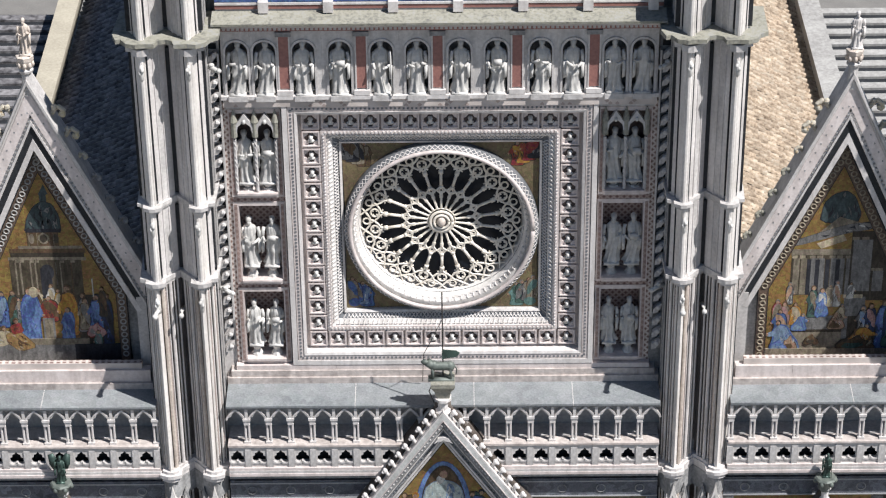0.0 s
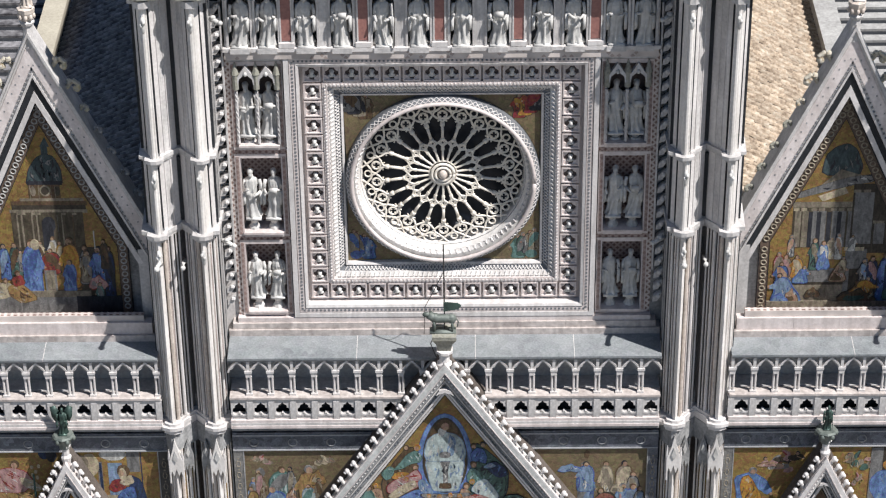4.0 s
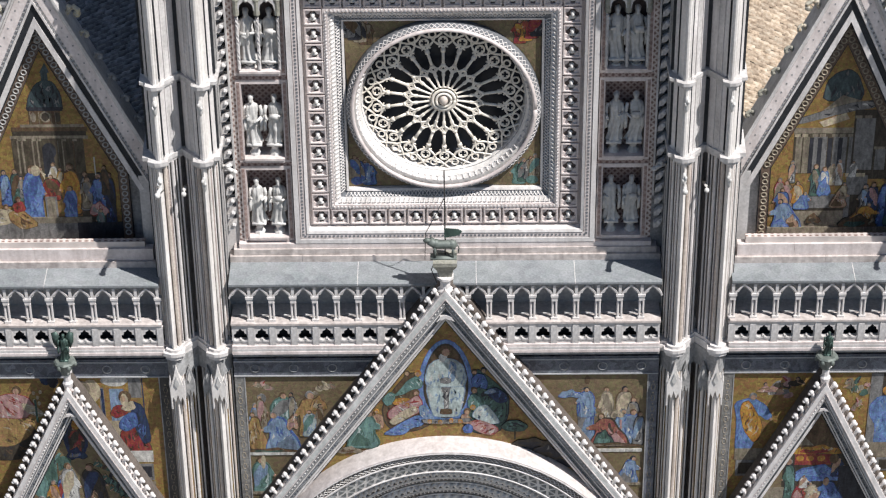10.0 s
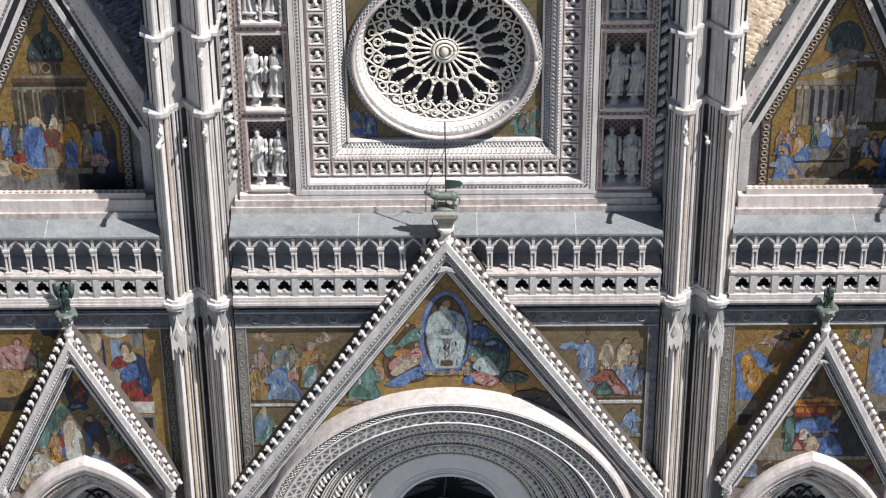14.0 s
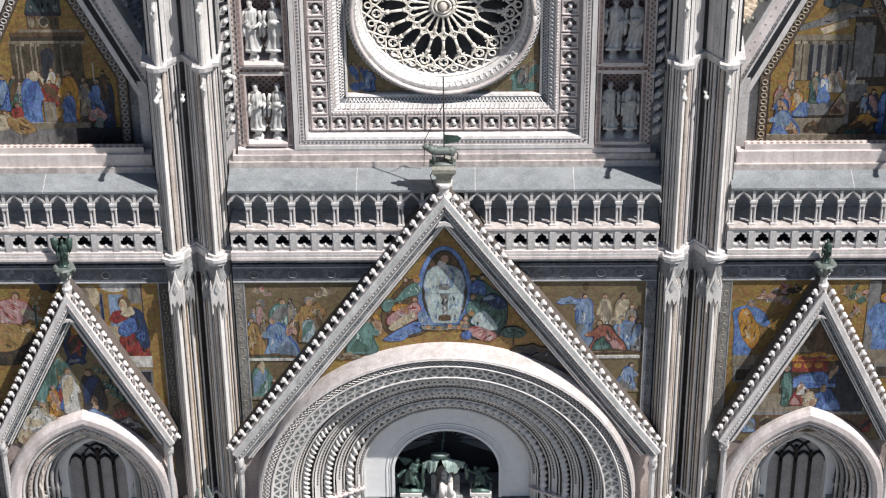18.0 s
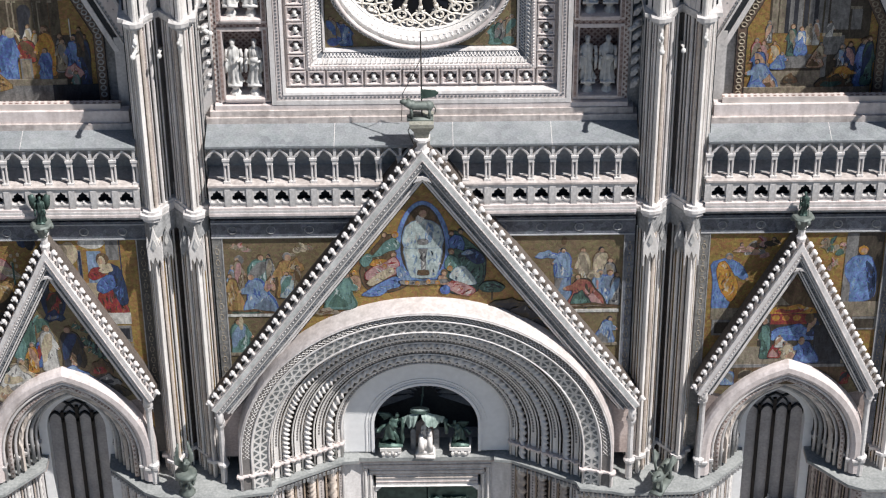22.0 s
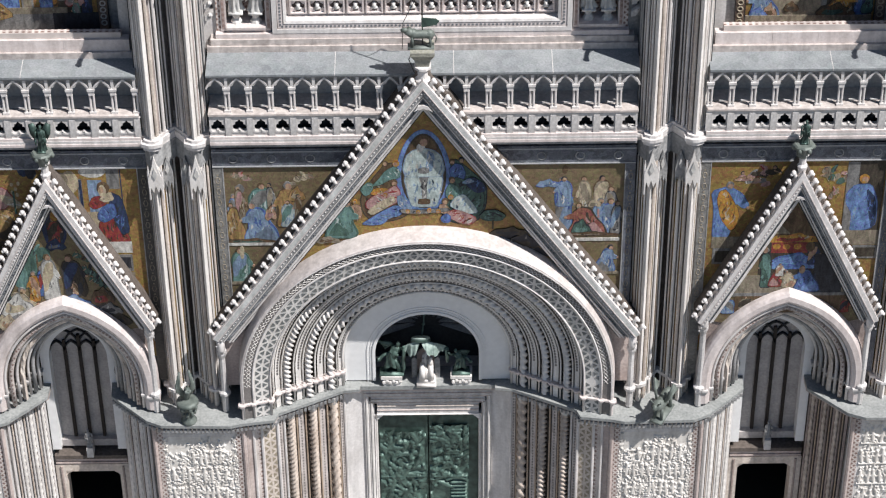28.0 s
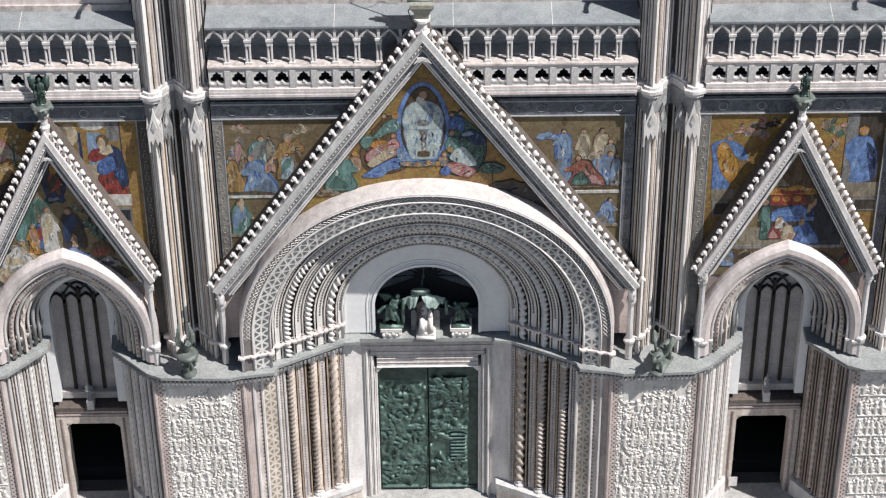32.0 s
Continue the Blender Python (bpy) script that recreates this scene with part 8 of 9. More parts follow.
mos_ul.robe(-13.23, 28.33, 1.65, 0.42, "grey", "umber")
mos_ul.robe(-13.19, 28.41, 1.32, 0.42, "stone", "grey")
mos_ul.robe(-12.71, 28.32, 1.57, 0.63, "blue", "azure")
mos_ul.robe(-12.35, 27.73, 2.24, 0.40, "navy", "dark")
mos_ul.robe(-12.47, 28.99, 1.23, 0.31, "umber", "brown")
mos_ul.lie(-12.78, 28.11, 0.63, 0.66, "pink", "grey")
mos_ul.robe(-12.75, 27.36, 0.97, 0.29, "teal", "grey")
mos_ul.block(-12.80, -12.76, 29.81, 30.59, "white")
mos_ul.block(-16.82, -13.08, 27.67, 27.98, "stone")
mos_ul.block(-16.85, -13.56, 26.97, 27.71, "grey")
mos_ul.block(-13.63, -11.87, 26.95, 27.74, "dark")
mos_ul.drape([(-16.70, 28.27), (-16.10, 28.32), (-15.85, 27.91), (-16.34, 27.66), (-16.75, 27.77)], "cream", 1.0, 8)
mos_ul.drape([(-16.12, 28.17), (-15.65, 28.31), (-15.08, 27.65), (-15.69, 27.46), (-16.07, 27.81)], "ochre", 1.0, 10)
mos_ul.drape([(-15.96, 28.54), (-15.60, 28.71), (-15.48, 28.31), (-15.87, 28.19)], "red", 0.3, 5)
mos_ul.head(-16.22, 28.42, 0.10, "brown")
mos_ul.head(-15.74, 28.76, 0.10, "brown")
# dome in slate: the shade over it is put into its tesserae
mos_ur.drape([(13.70, 32.78), (13.81, 33.53), (14.10, 33.85), (14.50, 33.99), (14.80, 33.75), (15.03, 33.10), (14.92, 32.77)], "slate", -0.2, 14)
mos_ur.triangle([(13.24, 31.92), (14.34, 32.96), (15.47, 32.57)], "stone")
mos_ur.drape([(12.75, 31.93), (14.49, 32.58), (15.45, 32.71), (15.48, 32.43), (14.56, 32.25), (12.85, 31.74)], "grey", 1.3, 6)
mos_ur.triangle([(13.57, 31.83), (14.52, 32.22), (14.66, 31.96)], "cream")
mos_ur.triangle([(13.57, 31.83), (14.66, 31.96), (13.75, 31.61)], "cream")
mos_ur.block(12.69, 15.08, 31.33, 31.59, "stone")
mos_ur.block(12.71, 15.19, 29.63, 31.35, "bistre")
mos_ur.block(12.79, 13.01, 29.65, 31.21, "stone")
mos_ur.block(12.73, 12.94, 31.21, 31.33, "cream")
mos_ur.block(13.06, 13.28, 29.65, 31.21, "stone")
mos_ur.block(13.00, 13.21, 31.20, 31.33, "cream")
mos_ur.block(13.42, 13.65, 29.64, 31.20, "grey")
mos_ur.block(13.37, 13.58, 31.20, 31.32, "stone")
mos_ur.block(13.69, 13.92, 29.64, 31.20, "grey")
mos_ur.block(13.63, 13.85, 31.20, 31.32, "stone")
mos_ur.block(14.14, 14.37, 29.64, 31.20, "grey")
mos_ur.block(14.08, 14.30, 31.20, 31.32, "stone")
mos_ur.block(14.41, 14.64, 29.63, 31.19, "grey")
mos_ur.block(14.35, 14.56, 31.19, 31.32, "stone")
mos_ur.block(14.71, 14.95, 29.63, 31.19, "grey")
mos_ur.block(14.66, 14.87, 31.19, 31.31, "stone")
mos_ur.block(13.28, 13.43, 29.64, 31.16, "dark")
mos_ur.block(13.58, 13.74, 29.64, 31.15, "dark")
mos_ur.block(13.95, 14.11, 29.64, 31.15, "dark")
mos_ur.block(14.32, 14.48, 29.64, 31.15, "dark")
# dark field that also paints the shade over the right side
mos_ur.block(14.84, 16.41, 29.37, 32.34, "umber")
mos_ur.block(14.91, 15.26, 29.78, 31.98, "grey")
mos_ur.block(14.86, 15.11, 31.98, 32.10, "stone")
mos_ur.block(15.25, 15.61, 29.77, 31.98, "grey")
mos_ur.block(15.20, 15.46, 31.98, 32.10, "stone")
mos_ur.block(15.70, 15.94, 29.77, 30.65, "grey")
mos_ur.block(15.64, 15.90, 30.65, 30.77, "stone")
mos_ur.block(15.84, 16.08, 29.77, 30.65, "grey")
mos_ur.block(15.79, 16.05, 30.65, 30.77, "stone")
mos_ur.block(12.77, 14.86, 28.04, 28.71, "grey")
mos_ur.block(12.77, 15.06, 27.13, 28.06, "stone")
mos_ur.block(12.77, 14.99, 27.99, 28.11, "umber")
mos_ur.block(14.74, 15.52, 27.69, 29.53, "grey")
mos_ur.block(14.69, 15.41, 29.48, 29.63, "cream")
mos_ur.block(14.93, 16.63, 27.02, 28.69, "umber")
mos_ur.robe(12.73, 29.25, 0.92, 0.28, "grey", "skin")
mos_ur.robe(13.60, 28.69, 1.34, 0.39, "green", "stone")
mos_ur.robe(14.25, 29.15, 0.92, 0.42, "cream", "stone")
mos_ur.robe(14.46, 29.15, 1.09, 0.28, "white", "skin")
mos_ur.robe(13.91, 28.73, 1.17, 0.39, "sky", "white")
mos_ur.lie(13.94, 28.73, 0.76, 0.47, "azure", "sky")
mos_ur.robe(14.93, 29.48, 0.67, 0.28, "white", "grey")
mos_ur.robe(12.31, 28.41, 1.01, 0.39, "pink", "stone")
mos_ur.robe(12.64, 28.23, 1.10, 0.39, "stone", "pink")
mos_ur.robe(12.98, 28.36, 0.93, 0.46, "orange", "cream")
mos_ur.kneel(13.18, 28.10, 0.72, 0.53, "azure", "sky", 1)
mos_ur.robe(12.45, 27.90, 1.10, 0.53, "blue", "skin")
mos_ur.kneel(12.60, 27.17, 1.41, 1.03, "sky", "azure", 1)
mos_ur.lie(12.84, 27.21, 0.68, 0.53, "skin", "brown")
mos_ur.lie(12.44, 27.17, 0.56, 0.64, "azure", "sky")
mos_ur.kneel(14.54, 28.17, 0.93, 0.58, "skin", "brown", 1)
mos_ur.robe(14.65, 28.55, 0.67, 0.28, "stone", "cream")
mos_ur.lie(13.64, 27.50, 0.43, 0.53, "brown", "umber")
mos_ur.robe(15.47, 27.95, 1.18, 0.43, "grey", "sky")
mos_ur.robe(16.23, 27.35, 2.08, 0.57, "blue", "azure")
mos_ur.robe(15.75, 28.04, 1.18, 0.43, "navy", "pink")
mos_ur.kneel(15.45, 27.37, 1.01, 1.00, "orange", "red", 1)
mos_ur.lie(15.28, 27.27, 0.60, 1.35, "brown", "green")
mos_ur.robe(16.43, 27.43, 2.12, 0.43, "green", "navy")
mos_ur.block(11.90, 16.62, 26.96, 27.29, "stone")

# spandrels of the rose
for sx in (-1, 1):
    for sz in (-1, 1):
        a0 = {(1, 1): (78, 12), (-1, 1): (168, 102), (-1, -1): (258, 192), (1, -1): (348, 282)}[sx, sz]
        sp = Mosaic("small dark mosaic in a corner of the rose frame", [(sx * 3.5, CZ + sz * 3.5)] + (arc(0, CZ, 3.52, *a0, 10)), 0.2, GOLD_DULL)
        tones = {(-1, 1): ("brown", "stone", "dark", "grey"), (1, 1): ("red", "orange", "red", "dark"), (-1, -1): ("blue", "sky", "blue", "stone"), (1, -1): ("teal", "green", "grey", "stone")}[sx, sz]
        for k in range(4):
            sp.robe(sx * (2.72 + 0.2 * k), CZ + sz * 2.95 - 0.45 + 0.1 * k, 0.95, 0.5, tones[k], tones[(k + 1) % 4])
        sp.oval(sx * 3.2, CZ + sz * 3.25, 0.22, 0.18, tones[0])
# dark inlaid borders round the lower mosaics
# right-hand side borders are darker: buttress shade is put into their colour
for x0, x1, left, right in ((-7.98, 7.98, BORDER_GREY, DARK_BLUE), (-17.9, -10.45, BORDER_GREY, BORDER_SHADED), (10.45, 17.9, BORDER_GREY, DARK_BLUE)):
    ob = thing("mosaic_border", "dark blue inlaid stone border above the mosaics", "border", kind="structure")
    part("border_top", Shape().box(x0, x1, -1.760, -1.660, 22.15, 22.95), DARK_BLUE, ob)
    part("border_edge", Shape().box(x0, x1, -1.790, -1.660, 22.12, 22.17).box(x0, x1, -1.790, -1.660, 22.8, 22.86), SHADE_STONE, ob)
    part("border_side", Shape().box(x0, x0 + 0.36, -1.755, -1.66, 11.4, 22.15), left, ob)
    part("border_side", Shape().box(x1 - 0.36, x1, -1.755, -1.66, 11.4, 22.15), right, ob)
    motif = Shape()
    for xm in (x0 + 0.17, x1 - 0.17):
        for k in range(14):
            z = 14.6 + 0.53 * k
            motif.tube([(xm + 0.08 * math.cos(q * 1.0472), -1.757, z + 0.15 * math.sin(q * 1.0472)) for q in range(7)], 0.014, 4)
            motif.box(xm - 0.03, xm + 0.03, -1.762, -1.755, z + 0.22, z + 0.28)
    part("border_motif", motif, STAR_TAN, ob)["kind"] = "stuff"
    part("border_line", Shape().box(x0 + 0.36, x0 + 0.40, -1.770, -1.660, 13.5, 22.12).box(x1 - 0.40, x1 - 0.36, -1.770, -1.660, 13.5, 22.12), MARBLE_GREY, ob)
    for k in range(int((x1 - x0) / 1.45)):
        x = x0 + 0.8 + 1.45 * k
        part("roundel", Shape().tube([(x + 0.17 * math.cos(i * 0.524), -1.770, 22.5 + 0.17 * math.sin(i * 0.524)) for i in range(13)], 0.025, 5), MARBLE_GREY, ob)

# ---- slim posts under the gable feet ----
for cx, half in ((0, 8.12), (-BAY, 3.25), (BAY, 3.25)):
    for sg in (-1, 1):
        x = cx + sg * half
        ob = thing("gable_post", "slim marble post under a gable foot", "post", group="gable posts")
        top = 13.6 if half > 5 else 14.6
        part("shaft", Shape().lathe(x, -2.5, [(0.14, 10.4), (0.14, 11.2), (0.24, 11.3), (0.24, 11.42), (0.13, 11.5), (0.12, top - 0.4), (0.2, top - 0.15), (0.2, top)], 8), MARBLE, ob)
        part("cap_bud", Shape().lathe(x, -2.62, [(0.1, top - 0.05), (0.17, top + 0.15), (0.16, top + 0.55), (0.06, top + 0.8)], 7), MARBLE_CLEAN, ob, smooth=True)


# ---- bronzes and finials ----
def beast(length=1.5, horned=True, winged=False):
    """A four-legged animal, one mesh, feet at the origin, head towards -x."""
    L = length
    s = Shape()
    s.tube([(0.42 * L, 0, 0.42 * L), (0.2 * L, 0, 0.45 * L), (-0.1 * L, 0, 0.44 * L), (-0.3 * L, 0, 0.5 * L), (-0.42 * L, 0, 0.6 * L)], 0.145 * L, 10)
    s.ball((0.3 * L, 0, 0.44 * L), 0.18 * L, 0.15 * L, 0.17 * L, 10, 6)
    s.ball((-0.22 * L, 0, 0.46 * L), 0.17 * L, 0.15 * L, 0.18 * L, 10, 6)
    s.ball((-0.5 * L, 0, 0.6 * L), 0.13 * L, 0.08 * L, 0.09 * L, 8, 6)
    for dx in (-0.26, 0.32):
        for dy in (-0.09, 0.09):
            s.tube([(dx * L, dy * L, 0.4 * L), ((dx + 0.02) * L, dy * L, 0.2 * L), (dx * L, dy * L, 0.0)], 0.045 * L, 7)
    s.tube([(0.46 * L, 0, 0.46 * L), (0.53 * L, 0, 0.3 * L), (0.5 * L, 0, 0.12 * L)], 0.02 * L, 5)
    if horned:
        for dy in (-1, 1):
            s.tube([(-0.46 * L, dy * 0.05 * L, 0.67 * L), (-0.46 * L, dy * 0.13 * L, 0.73 * L), (-0.5 * L, dy * 0.14 * L, 0.8 * L)], 0.02 * L, 5)
    if winged:
        for dy in (-1, 1):
            for k in range(4):
                s.tube([(-0.14 * L, dy * 0.12 * L, 0.55 * L), ((-0.06 + 0.03 * k) * L, dy * 0.22 * L, (0.85 - 0.06 * k) * L), ((0.02 + 0.1 * k) * L, dy * 0.26 * L, (1.1 - 0.13 * k) * L)], 0.035 * L, 5)
    s.box(-0.4 * L, 0.45 * L, -0.16 * L, 0.16 * L, -0.06 * L, 0.0)
    return s


stand = thing("lamb_pedestal", "grey-green capital block on the gable tip", "pedestal", at=(0, -2.3, 0))
part("block", Shape().lathe(0, 0, [(0.3, 26.95), (0.34, 27.2), (0.42, 27.5), (0.62, 27.75), (0.62, 27.9)], 4, radians(45)), LICHEN, stand)
lamb = part("bronze_animal", beast(1.12, False), BRONZE_PALE, smooth=True, at=(-0.08, -2.32, 27.96))
tagged(lamb, "green bronze four-legged animal statue on the gable tip", "statue")
rod = thing("lightning_rod", "thin iron rod with a small banner behind the animal", "rod")
part("pole", Shape().tube([(0.02, -2.2, 26.8), (0.0, -2.3, 31.6)], 0.025, 6), IRON, rod)
part("banner", Shape().slab([(-0.02, 28.75), (0.5, 28.85), (0.62, 29.0), (0.5, 29.1), (-0.02, 29.15)], -2.33, -2.28), BRONZE, rod)
part("stay", Shape().tube([(-0.02, -2.3, 30.4), (-0.35, -1.9, 29.4), (-0.7, -1.2, 28.2), (-0.75, -0.8, 26.75)], 0.014, 5), IRON, rod)
part("stay", Shape().tube([(-0.3, -2.3, 26.75), (-0.5, -2.1, 27.2), (-0.3, -2.2, 27.8)], 0.02, 5), IRON, rod)
for x, lab, seed in ((-BAY - 0.02, "green bronze winged figure on a pale capital over a side gable", 301), (BAY - 0.02, "dark bronze figure on a pale capital over a side gable", 305)):
    cap = thing("bronze_capital", "pale green bronze leaf capital on a gable tip", "capital", group="bronze capitals", at=(x, -2.42, 0))
    part("bell", Shape().lathe(0, 0, [(0.2, 22.85), (0.24, 23.05), (0.34, 23.25), (0.42, 23.4), (0.36, 23.46)], 8), BRONZE_PALE, cap)
    for k in range(6):
        a = k * math.pi / 3
        part("leaf", Shape().ball((0.36 * math.cos(a), 0.36 * math.sin(a), 23.28), 0.1, 0.1, 0.12, 6, 4), BRONZE_PALE, cap, smooth=True)
    statue(x, -2.42, 23.5, 1.15 if x < 0 else 1.0, seed, lab, BRONZE, group="bronze figures", wings=x < 0, reach=0.3, staff=x > 0)
for x in (-BAY, BAY):
    statue(x * 1.0091 + 0.05, -0.08, 40.07, 1.35, int(400 + x), "weathered marble figure crowning a side gable", MARBLE_CLEAN if x > 0 else STONE_WARM, group="crowning figures", reach=0.3)
eb = part("bronze_beast", beast(1.55, True, True), BRONZE_PALE, smooth=True)
eb.matrix_basis = pose(9.42, -3.0, 10.42, 0, 0, 62)
tagged(eb, "dark green bronze winged beast standing on the pier ledge", "statue")
# a bird with lifted wings on a leafy capital
f = Shape().lathe(0, 0, [(0.3, 0.0), (0.34, 0.08), (0.24, 0.2), (0.2, 0.45), (0.26, 0.75), (0.4, 0.95), (0.46, 1.02), (0.44, 1.12), (0.3, 1.16)], 12)
for k in range(8):
    a = k * math.pi / 4
    f.ball((0.36 * math.cos(a), 0.36 * math.sin(a), 0.9), 0.1, 0.1, 0.13, 6, 4, 0.1)
    f.ball((0.26 * math.cos(a + 0.4), 0.26 * math.sin(a + 0.4), 0.55), 0.08, 0.08, 0.14, 6, 4, 0.1)
f.tube([(0.0, 0.12, 1.16), (0.0, 0.02, 1.4), (0.0, -0.06, 1.65), (0.0, -0.16, 1.86), (0.0, -0.3, 1.86)], 0.13, 9)
f.ball((0, -0.18, 1.88), 0.11, 0.14, 0.1, 8, 5)
for sg in (-1, 1):
    for k in range(4):
        f.tube([(sg * 0.1, 0.04, 1.5 - 0.05 * k), (sg * (0.26 + 0.03 * k), 0.12, 1.9 - 0.1 * k), (sg * (0.2 + 0.05 * k), 0.16, 2.55 - 0.2 * k)], 0.055, 6)
ea = part("bronze_figure", f, BRONZE_PALE, smooth=True)
ea.matrix_basis = pose(-9.58, -3.1, 10.345, 0, 0, 20)
tagged(ea, "dark bronze bird with raised wings on a leafy capital", "statue")

# ---- lunette group ----
group = thing("lunette_canopy", "green bronze canopy with parted curtains in the lunette", "canopy", at=(0, 0, 0))


def tilted(r, h, n=20):
    """A ring of the canopy's cover, which dips towards the wall."""
    return [(-0.25 + r * math.cos(2 * math.pi * k / n), -0.95 + 0.62 * r * math.sin(2 * math.pi * k / n), 12.78 + h - 0.3 * r * math.sin(2 * math.pi * k / n)) for k in range(n)]


part("canopy_cover", Shape().grid([tilted(0.36, -0.07), tilted(0.38, -0.03), tilted(0.38, 0.02), tilted(0.33, 0.05), tilted(0.15, 0.06)], True, True), VERDIGRIS, group, "pale green disc at the top of the canopy")
part("canopy_rim", Shape().grid([tilted(0.33, -0.2), tilted(0.4, -0.17), tilted(0.4, -0.07), tilted(0.33, -0.06)], True, True), BRONZE_TEAL, group)
part("hanging_rod", Shape().tube([(-0.2, -0.9, 12.85), (-0.12, -0.6, 13.3), (-0.1, -0.4, 13.7)], 0.03, 6).ball((-0.1, -0.4, 13.6), 0.1, 0.08, 0.14, 8, 5).ball((-0.14, -0.6, 13.2), 0.07, 0.07, 0.07, 8, 5), BRONZE, group)
for sg in (-1, 1):
    # the curtain swells from under the cover to the bearer's arm and ends in scallops
    rows = []
    for i in range(33):
        q = i / 32
        x = -0.25 + sg * (0.03 + (0.66 if sg < 0 else 0.95) * q)
        top = 12.68 - 0.26 * q ** 1.3
        low = top - 0.07 - 0.42 * math.sin(math.pi * min(1, 0.03 + 0.92 * q)) ** 0.9 - 0.05 * abs(math.sin(2.5 * math.pi * q))
        pleat = 0.04 * math.sin(20 * q) + 0.015 * math.sin(57 * q + 1)
        rows.append([(x + 0.05 * sg * u, -1.02 - 0.34 * math.sin(math.pi * min(1, 0.25 + q)) * u ** 0.7 + pleat * (0.25 + u), top + (low - top) * u) for u in (0.0, 0.2, 0.4, 0.6, 0.8, 1.0)])
    part("curtain", Shape().grid(rows), VERDIGRIS, group, "pale green bronze curtain in folds", smooth=True)
    x = -0.93 if sg < 0 else 0.77
    fall = [(x, -1.02, 12.3), (x + 0.02 * sg, -1.0, 11.9), (x + 0.05 * sg, -0.95, 11.5)] + ([(x - 0.02, -0.9, 11.1), (x - 0.08, -0.85, 10.8)] if sg < 0 else [])
    part("curtain_fall", Shape().tube(fall, 0.075, 8, 3, 0.6, 0.3), BRONZE_TEAL, group, smooth=True)


def bearer(h, lean, arm, wing):
    """A winged figure in mid-stride, one mesh, feet at the origin; it reaches towards +x and its wings trail towards -x."""
    s = Shape()
    hip, chest, head = (0.04 * h, -0.02, 0.48 * h), (0.08 * h + lean, -0.04, 0.72 * h), (0.14 * h + lean, -0.08, 0.92 * h)
    s.tube([(-0.16 * h, 0.05, 0.0), (-0.1 * h, -0.02, 0.25 * h), hip], 0.062 * h, 8)
    s.tube([(0.2 * h, -0.04, 0.02 * h), (0.16 * h, -0.14, 0.26 * h), hip], 0.062 * h, 8)
    s.tube([hip, (0.05 * h + lean * 0.5, -0.05, 0.6 * h), chest], 0.105 * h, 9)
    s.ball(chest, 0.13 * h, 0.1 * h, 0.12 * h, 9, 6, 0.05)
    s.ball(head, 0.058 * h, 0.062 * h, 0.075 * h, 9, 6)
    s.tube([chest, ((chest[0] + head[0]) / 2, -0.06, 0.83 * h), head], 0.04 * h, 7)
    s.tube([(chest[0] + 0.08 * h, -0.06, 0.76 * h), (chest[0] + 0.2 * h, -0.14, 0.78 * h), arm], 0.036 * h, 7)
    s.tube([(chest[0] - 0.08 * h, -0.02, 0.77 * h), (chest[0] - 0.14 * h, -0.1, 0.66 * h), (chest[0] + 0.06 * h, -0.2, 0.6 * h)], 0.036 * h, 7)
    # skirt in loose folds
    rows = []
    for z, r in ((0.6, 0.09), (0.5, 0.125), (0.4, 0.14), (0.28, 0.16), (0.2, 0.175)):
        rows.append([(0.03 * h + h * r * (1 + 0.28 * math.sin(5 * a + 9 * z)) * math.cos(a), -0.03 + h * 0.75 * r * (1 + 0.28 * math.sin(5 * a + 9 * z)) * math.sin(a), h * (z + 0.03 * math.sin(3 * a))) for a in (2 * math.pi * k / 20 for k in range(20))])
    s.grid(rows, True, False)
    s.tube([(-0.02 * h, 0.06, 0.55 * h), (-0.2 * h, 0.1, 0.46 * h), (-0.3 * h, 0.06, 0.33 * h), (-0.34 * h, 0.02, 0.36 * h)], 0.05 * h, 6, 2, 4, 0.3)
    for k in range(4):
        s.tube([(chest[0] - 0.06 * h, 0.08, 0.78 * h - 0.02 * k), (chest[0] - 0.14 * h, 0.14, (0.78 + wing * 0.5) * h - 0.035 * k), (chest[0] - (0.42 - 0.05 * k) * h, 0.16, (0.76 + wing - 0.075 * k) * h)], 0.034 * h, 5)
    s.slab([(-0.3 * h, -0.3), (0.3 * h, -0.3), (0.28 * h, 0.2), (-0.28 * h, 0.2)], -0.05, 0.03, "z")
    return s


for sg, x, h, arm, wing in ((-1, -1.45, 1.66, (0.5, -0.28, 1.52), 0.12), (1, 1.38, 1.22, (0.52, -0.3, 1.22), -0.04)):
    f = bearer(h, 0.06, arm, wing)
    if sg > 0:
        f.v = [(-a, b, c) for a, b, c in f.v]
    ang = part("statue", f, BRONZE_TEAL, smooth=True, at=(x, -0.78, 10.87))
    tagged(ang, "green bronze winged figure that reaches up to hold a curtain", "statue", "bronze curtain bearers")
    b = Shape().slab([(x - 0.44, -1.12), (x + 0.42, -1.15), (x + 0.46, -0.45), (x - 0.42, -0.4)], 10.66, 10.82, "z")
    b.slab([(x - 0.34, -1.06), (x + 0.36, -1.08), (x + 0.34, -0.5), (x - 0.34, -0.46)], 10.3, 10.66, "z")
    for k in range(6):
        b.ball((x - 0.32 + 0.13 * k, -1.1, 10.5 + 0.08 * (k % 2)), 0.09, 0.07, 0.1, 6, 4, 0.12)
    blk = part("stone_block", b, BAR_WHITE)
    tagged(blk, "carved white marble block under a bronze figure", "block", group="lunette blocks")
g = robed(1.5, 77, reach=0.3)
g.v = [(x * 0.62 - 0.04, y * 0.9 - 0.72, z * 0.62 + 11.0) for x, y, z in g.v]
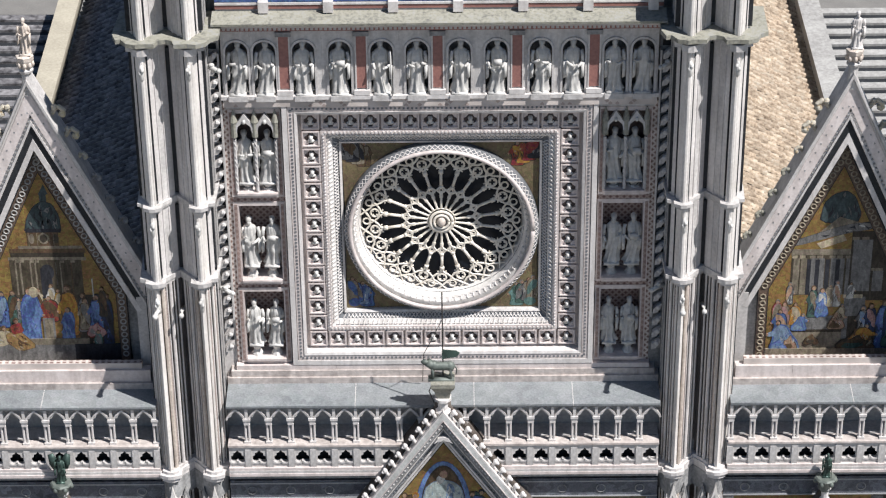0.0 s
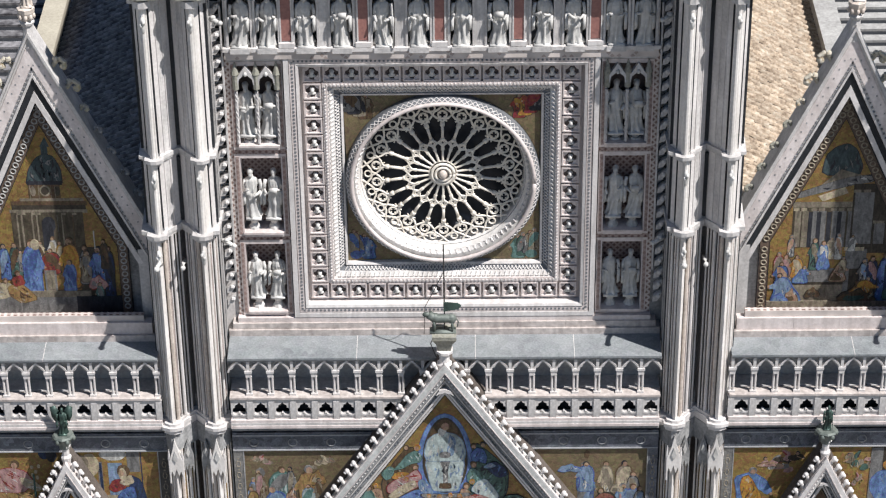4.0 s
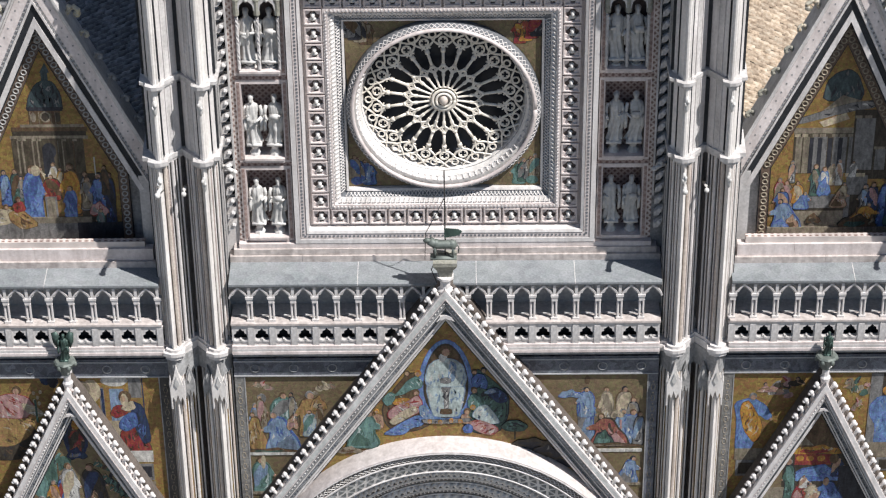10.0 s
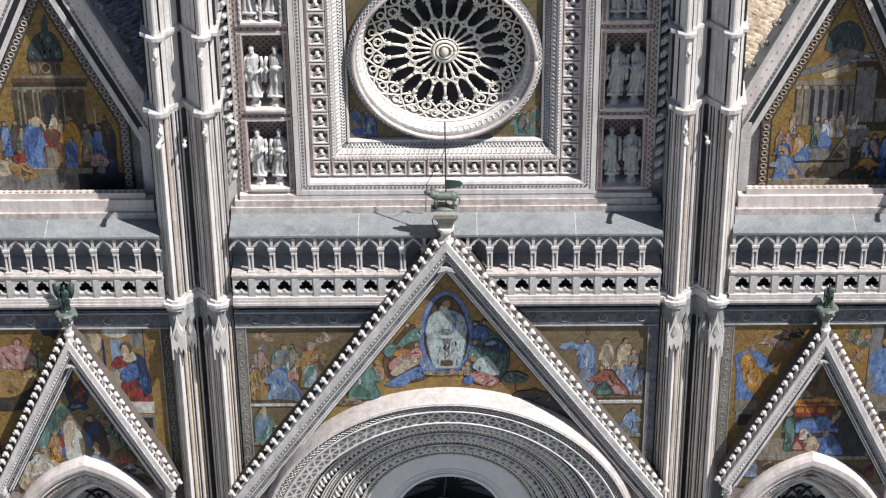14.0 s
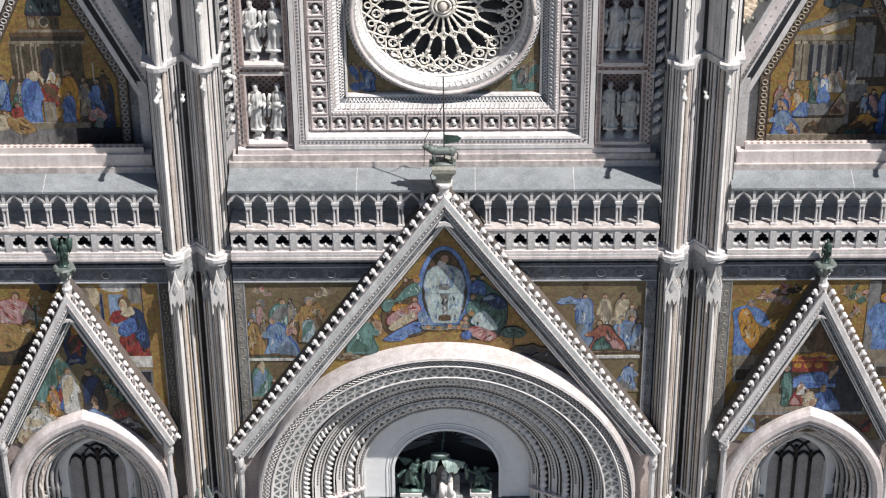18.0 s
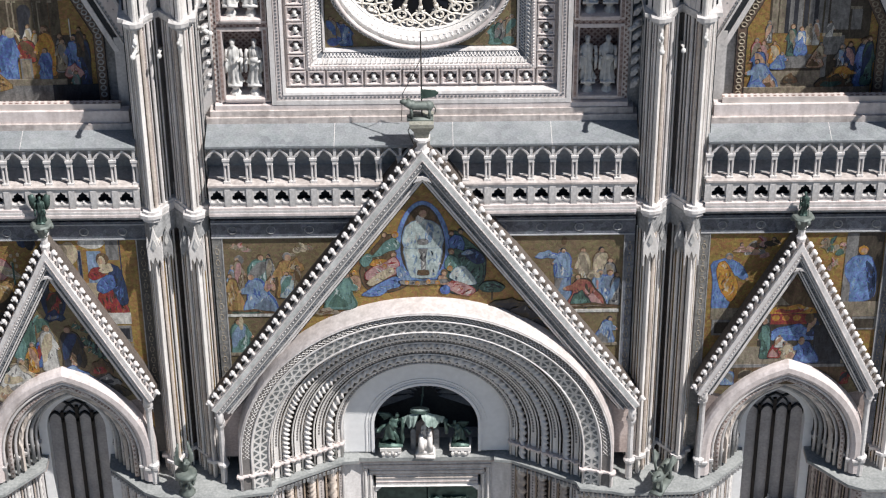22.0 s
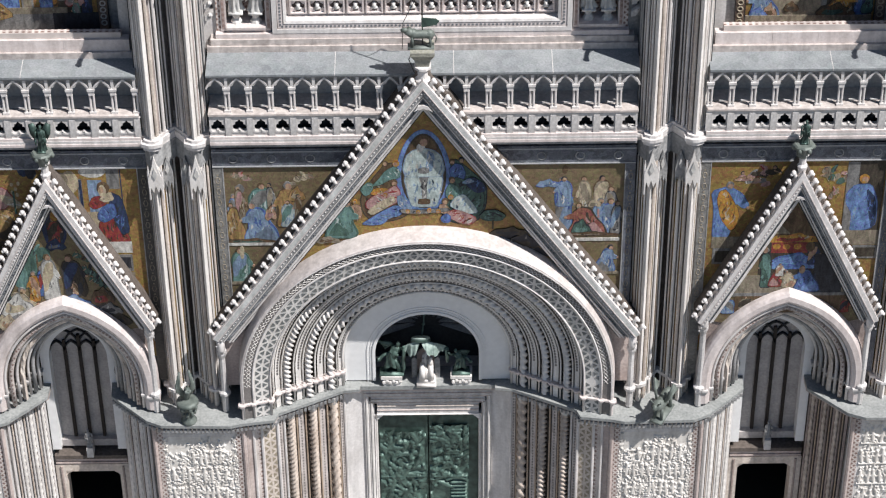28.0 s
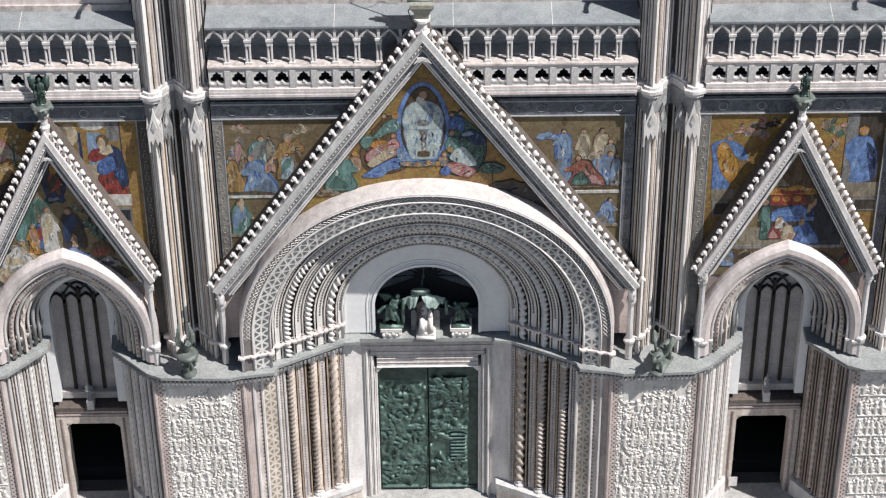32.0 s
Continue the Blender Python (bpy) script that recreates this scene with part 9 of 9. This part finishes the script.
# lap, shins and folds of the seated form, the small form on its knee
g.tube([(-0.18, -0.72, 11.22), (-0.19, -1.02, 11.2), (-0.2, -1.08, 10.95), (-0.2, -1.04, 10.62)], 0.12, 9, 3, 2, 0.16)
g.tube([(0.12, -0.72, 11.22), (0.14, -1.02, 11.18), (0.15, -1.08, 10.95), (0.15, -1.04, 10.62)], 0.12, 9, 3, 2, 0.16)
g.tube([(-0.03, -0.96, 11.14), (-0.03, -1.02, 10.9), (-0.02, -1.0, 10.6)], 0.1, 8)
g.ball((0.14, -0.92, 11.42), 0.1, 0.1, 0.17, 8, 5).ball((0.15, -0.95, 11.64), 0.07, 0.07, 0.08, 7, 4)
g.slab([(-0.36, -1.1), (0.3, -1.12), (0.32, -0.5), (-0.36, -0.5)], 10.42, 10.62, "z").slab([(-0.44, -1.2), (0.36, -1.22), (0.36, -0.45), (-0.44, -0.45)], 10.3, 10.43, "z")
thr = part("marble_carving", g, BAR_WHITE, smooth=True)
tagged(thr, "white marble seated sculpture under the bronze canopy", "statue")
seat = thing("marble_throne", "grey stone throne behind the marble sculpture", "throne")
for x0, x1 in ((-0.64, -0.42), (0.3, 0.52)):
    part("side_panel", Shape().slab([(x0, 10.3), (x1, 10.3), (x1, 11.3), ((x0 + x1) / 2, 11.42), (x0, 11.3)], -0.6, -0.1), MARBLE_GREY, seat)
part("back_panel", Shape().slab([(-0.42, 10.3), (0.3, 10.3), (0.3, 11.5), (-0.06, 11.8), (-0.42, 11.5)], -0.4, -0.3), STONE_BROWN, seat)
for sg in (-1, 1):
    post = part("window_figure", robed(0.9, 600 + sg, reach=0.3), MARBLE_GREY, smooth=True, at=(sg * BAY + 0.02, -0.75, 6.85))
    tagged(post, "small pale figure standing before a side window", "statue", "window figures")
    ped = part("figure_bracket", Shape().box(sg * BAY - 0.12, sg * BAY + 0.16, -0.92, -0.4, 6.3, 6.82), MARBLE)
    tagged(ped, "stone bracket below a side window", "bracket", "figure brackets")
notice = part("notice", Shape().box(12.92, 13.28, -0.82, -0.80, 1.2, 1.75), MARBLE_CLEAN)
tagged(notice, "small white notice board by a side door", "notice")
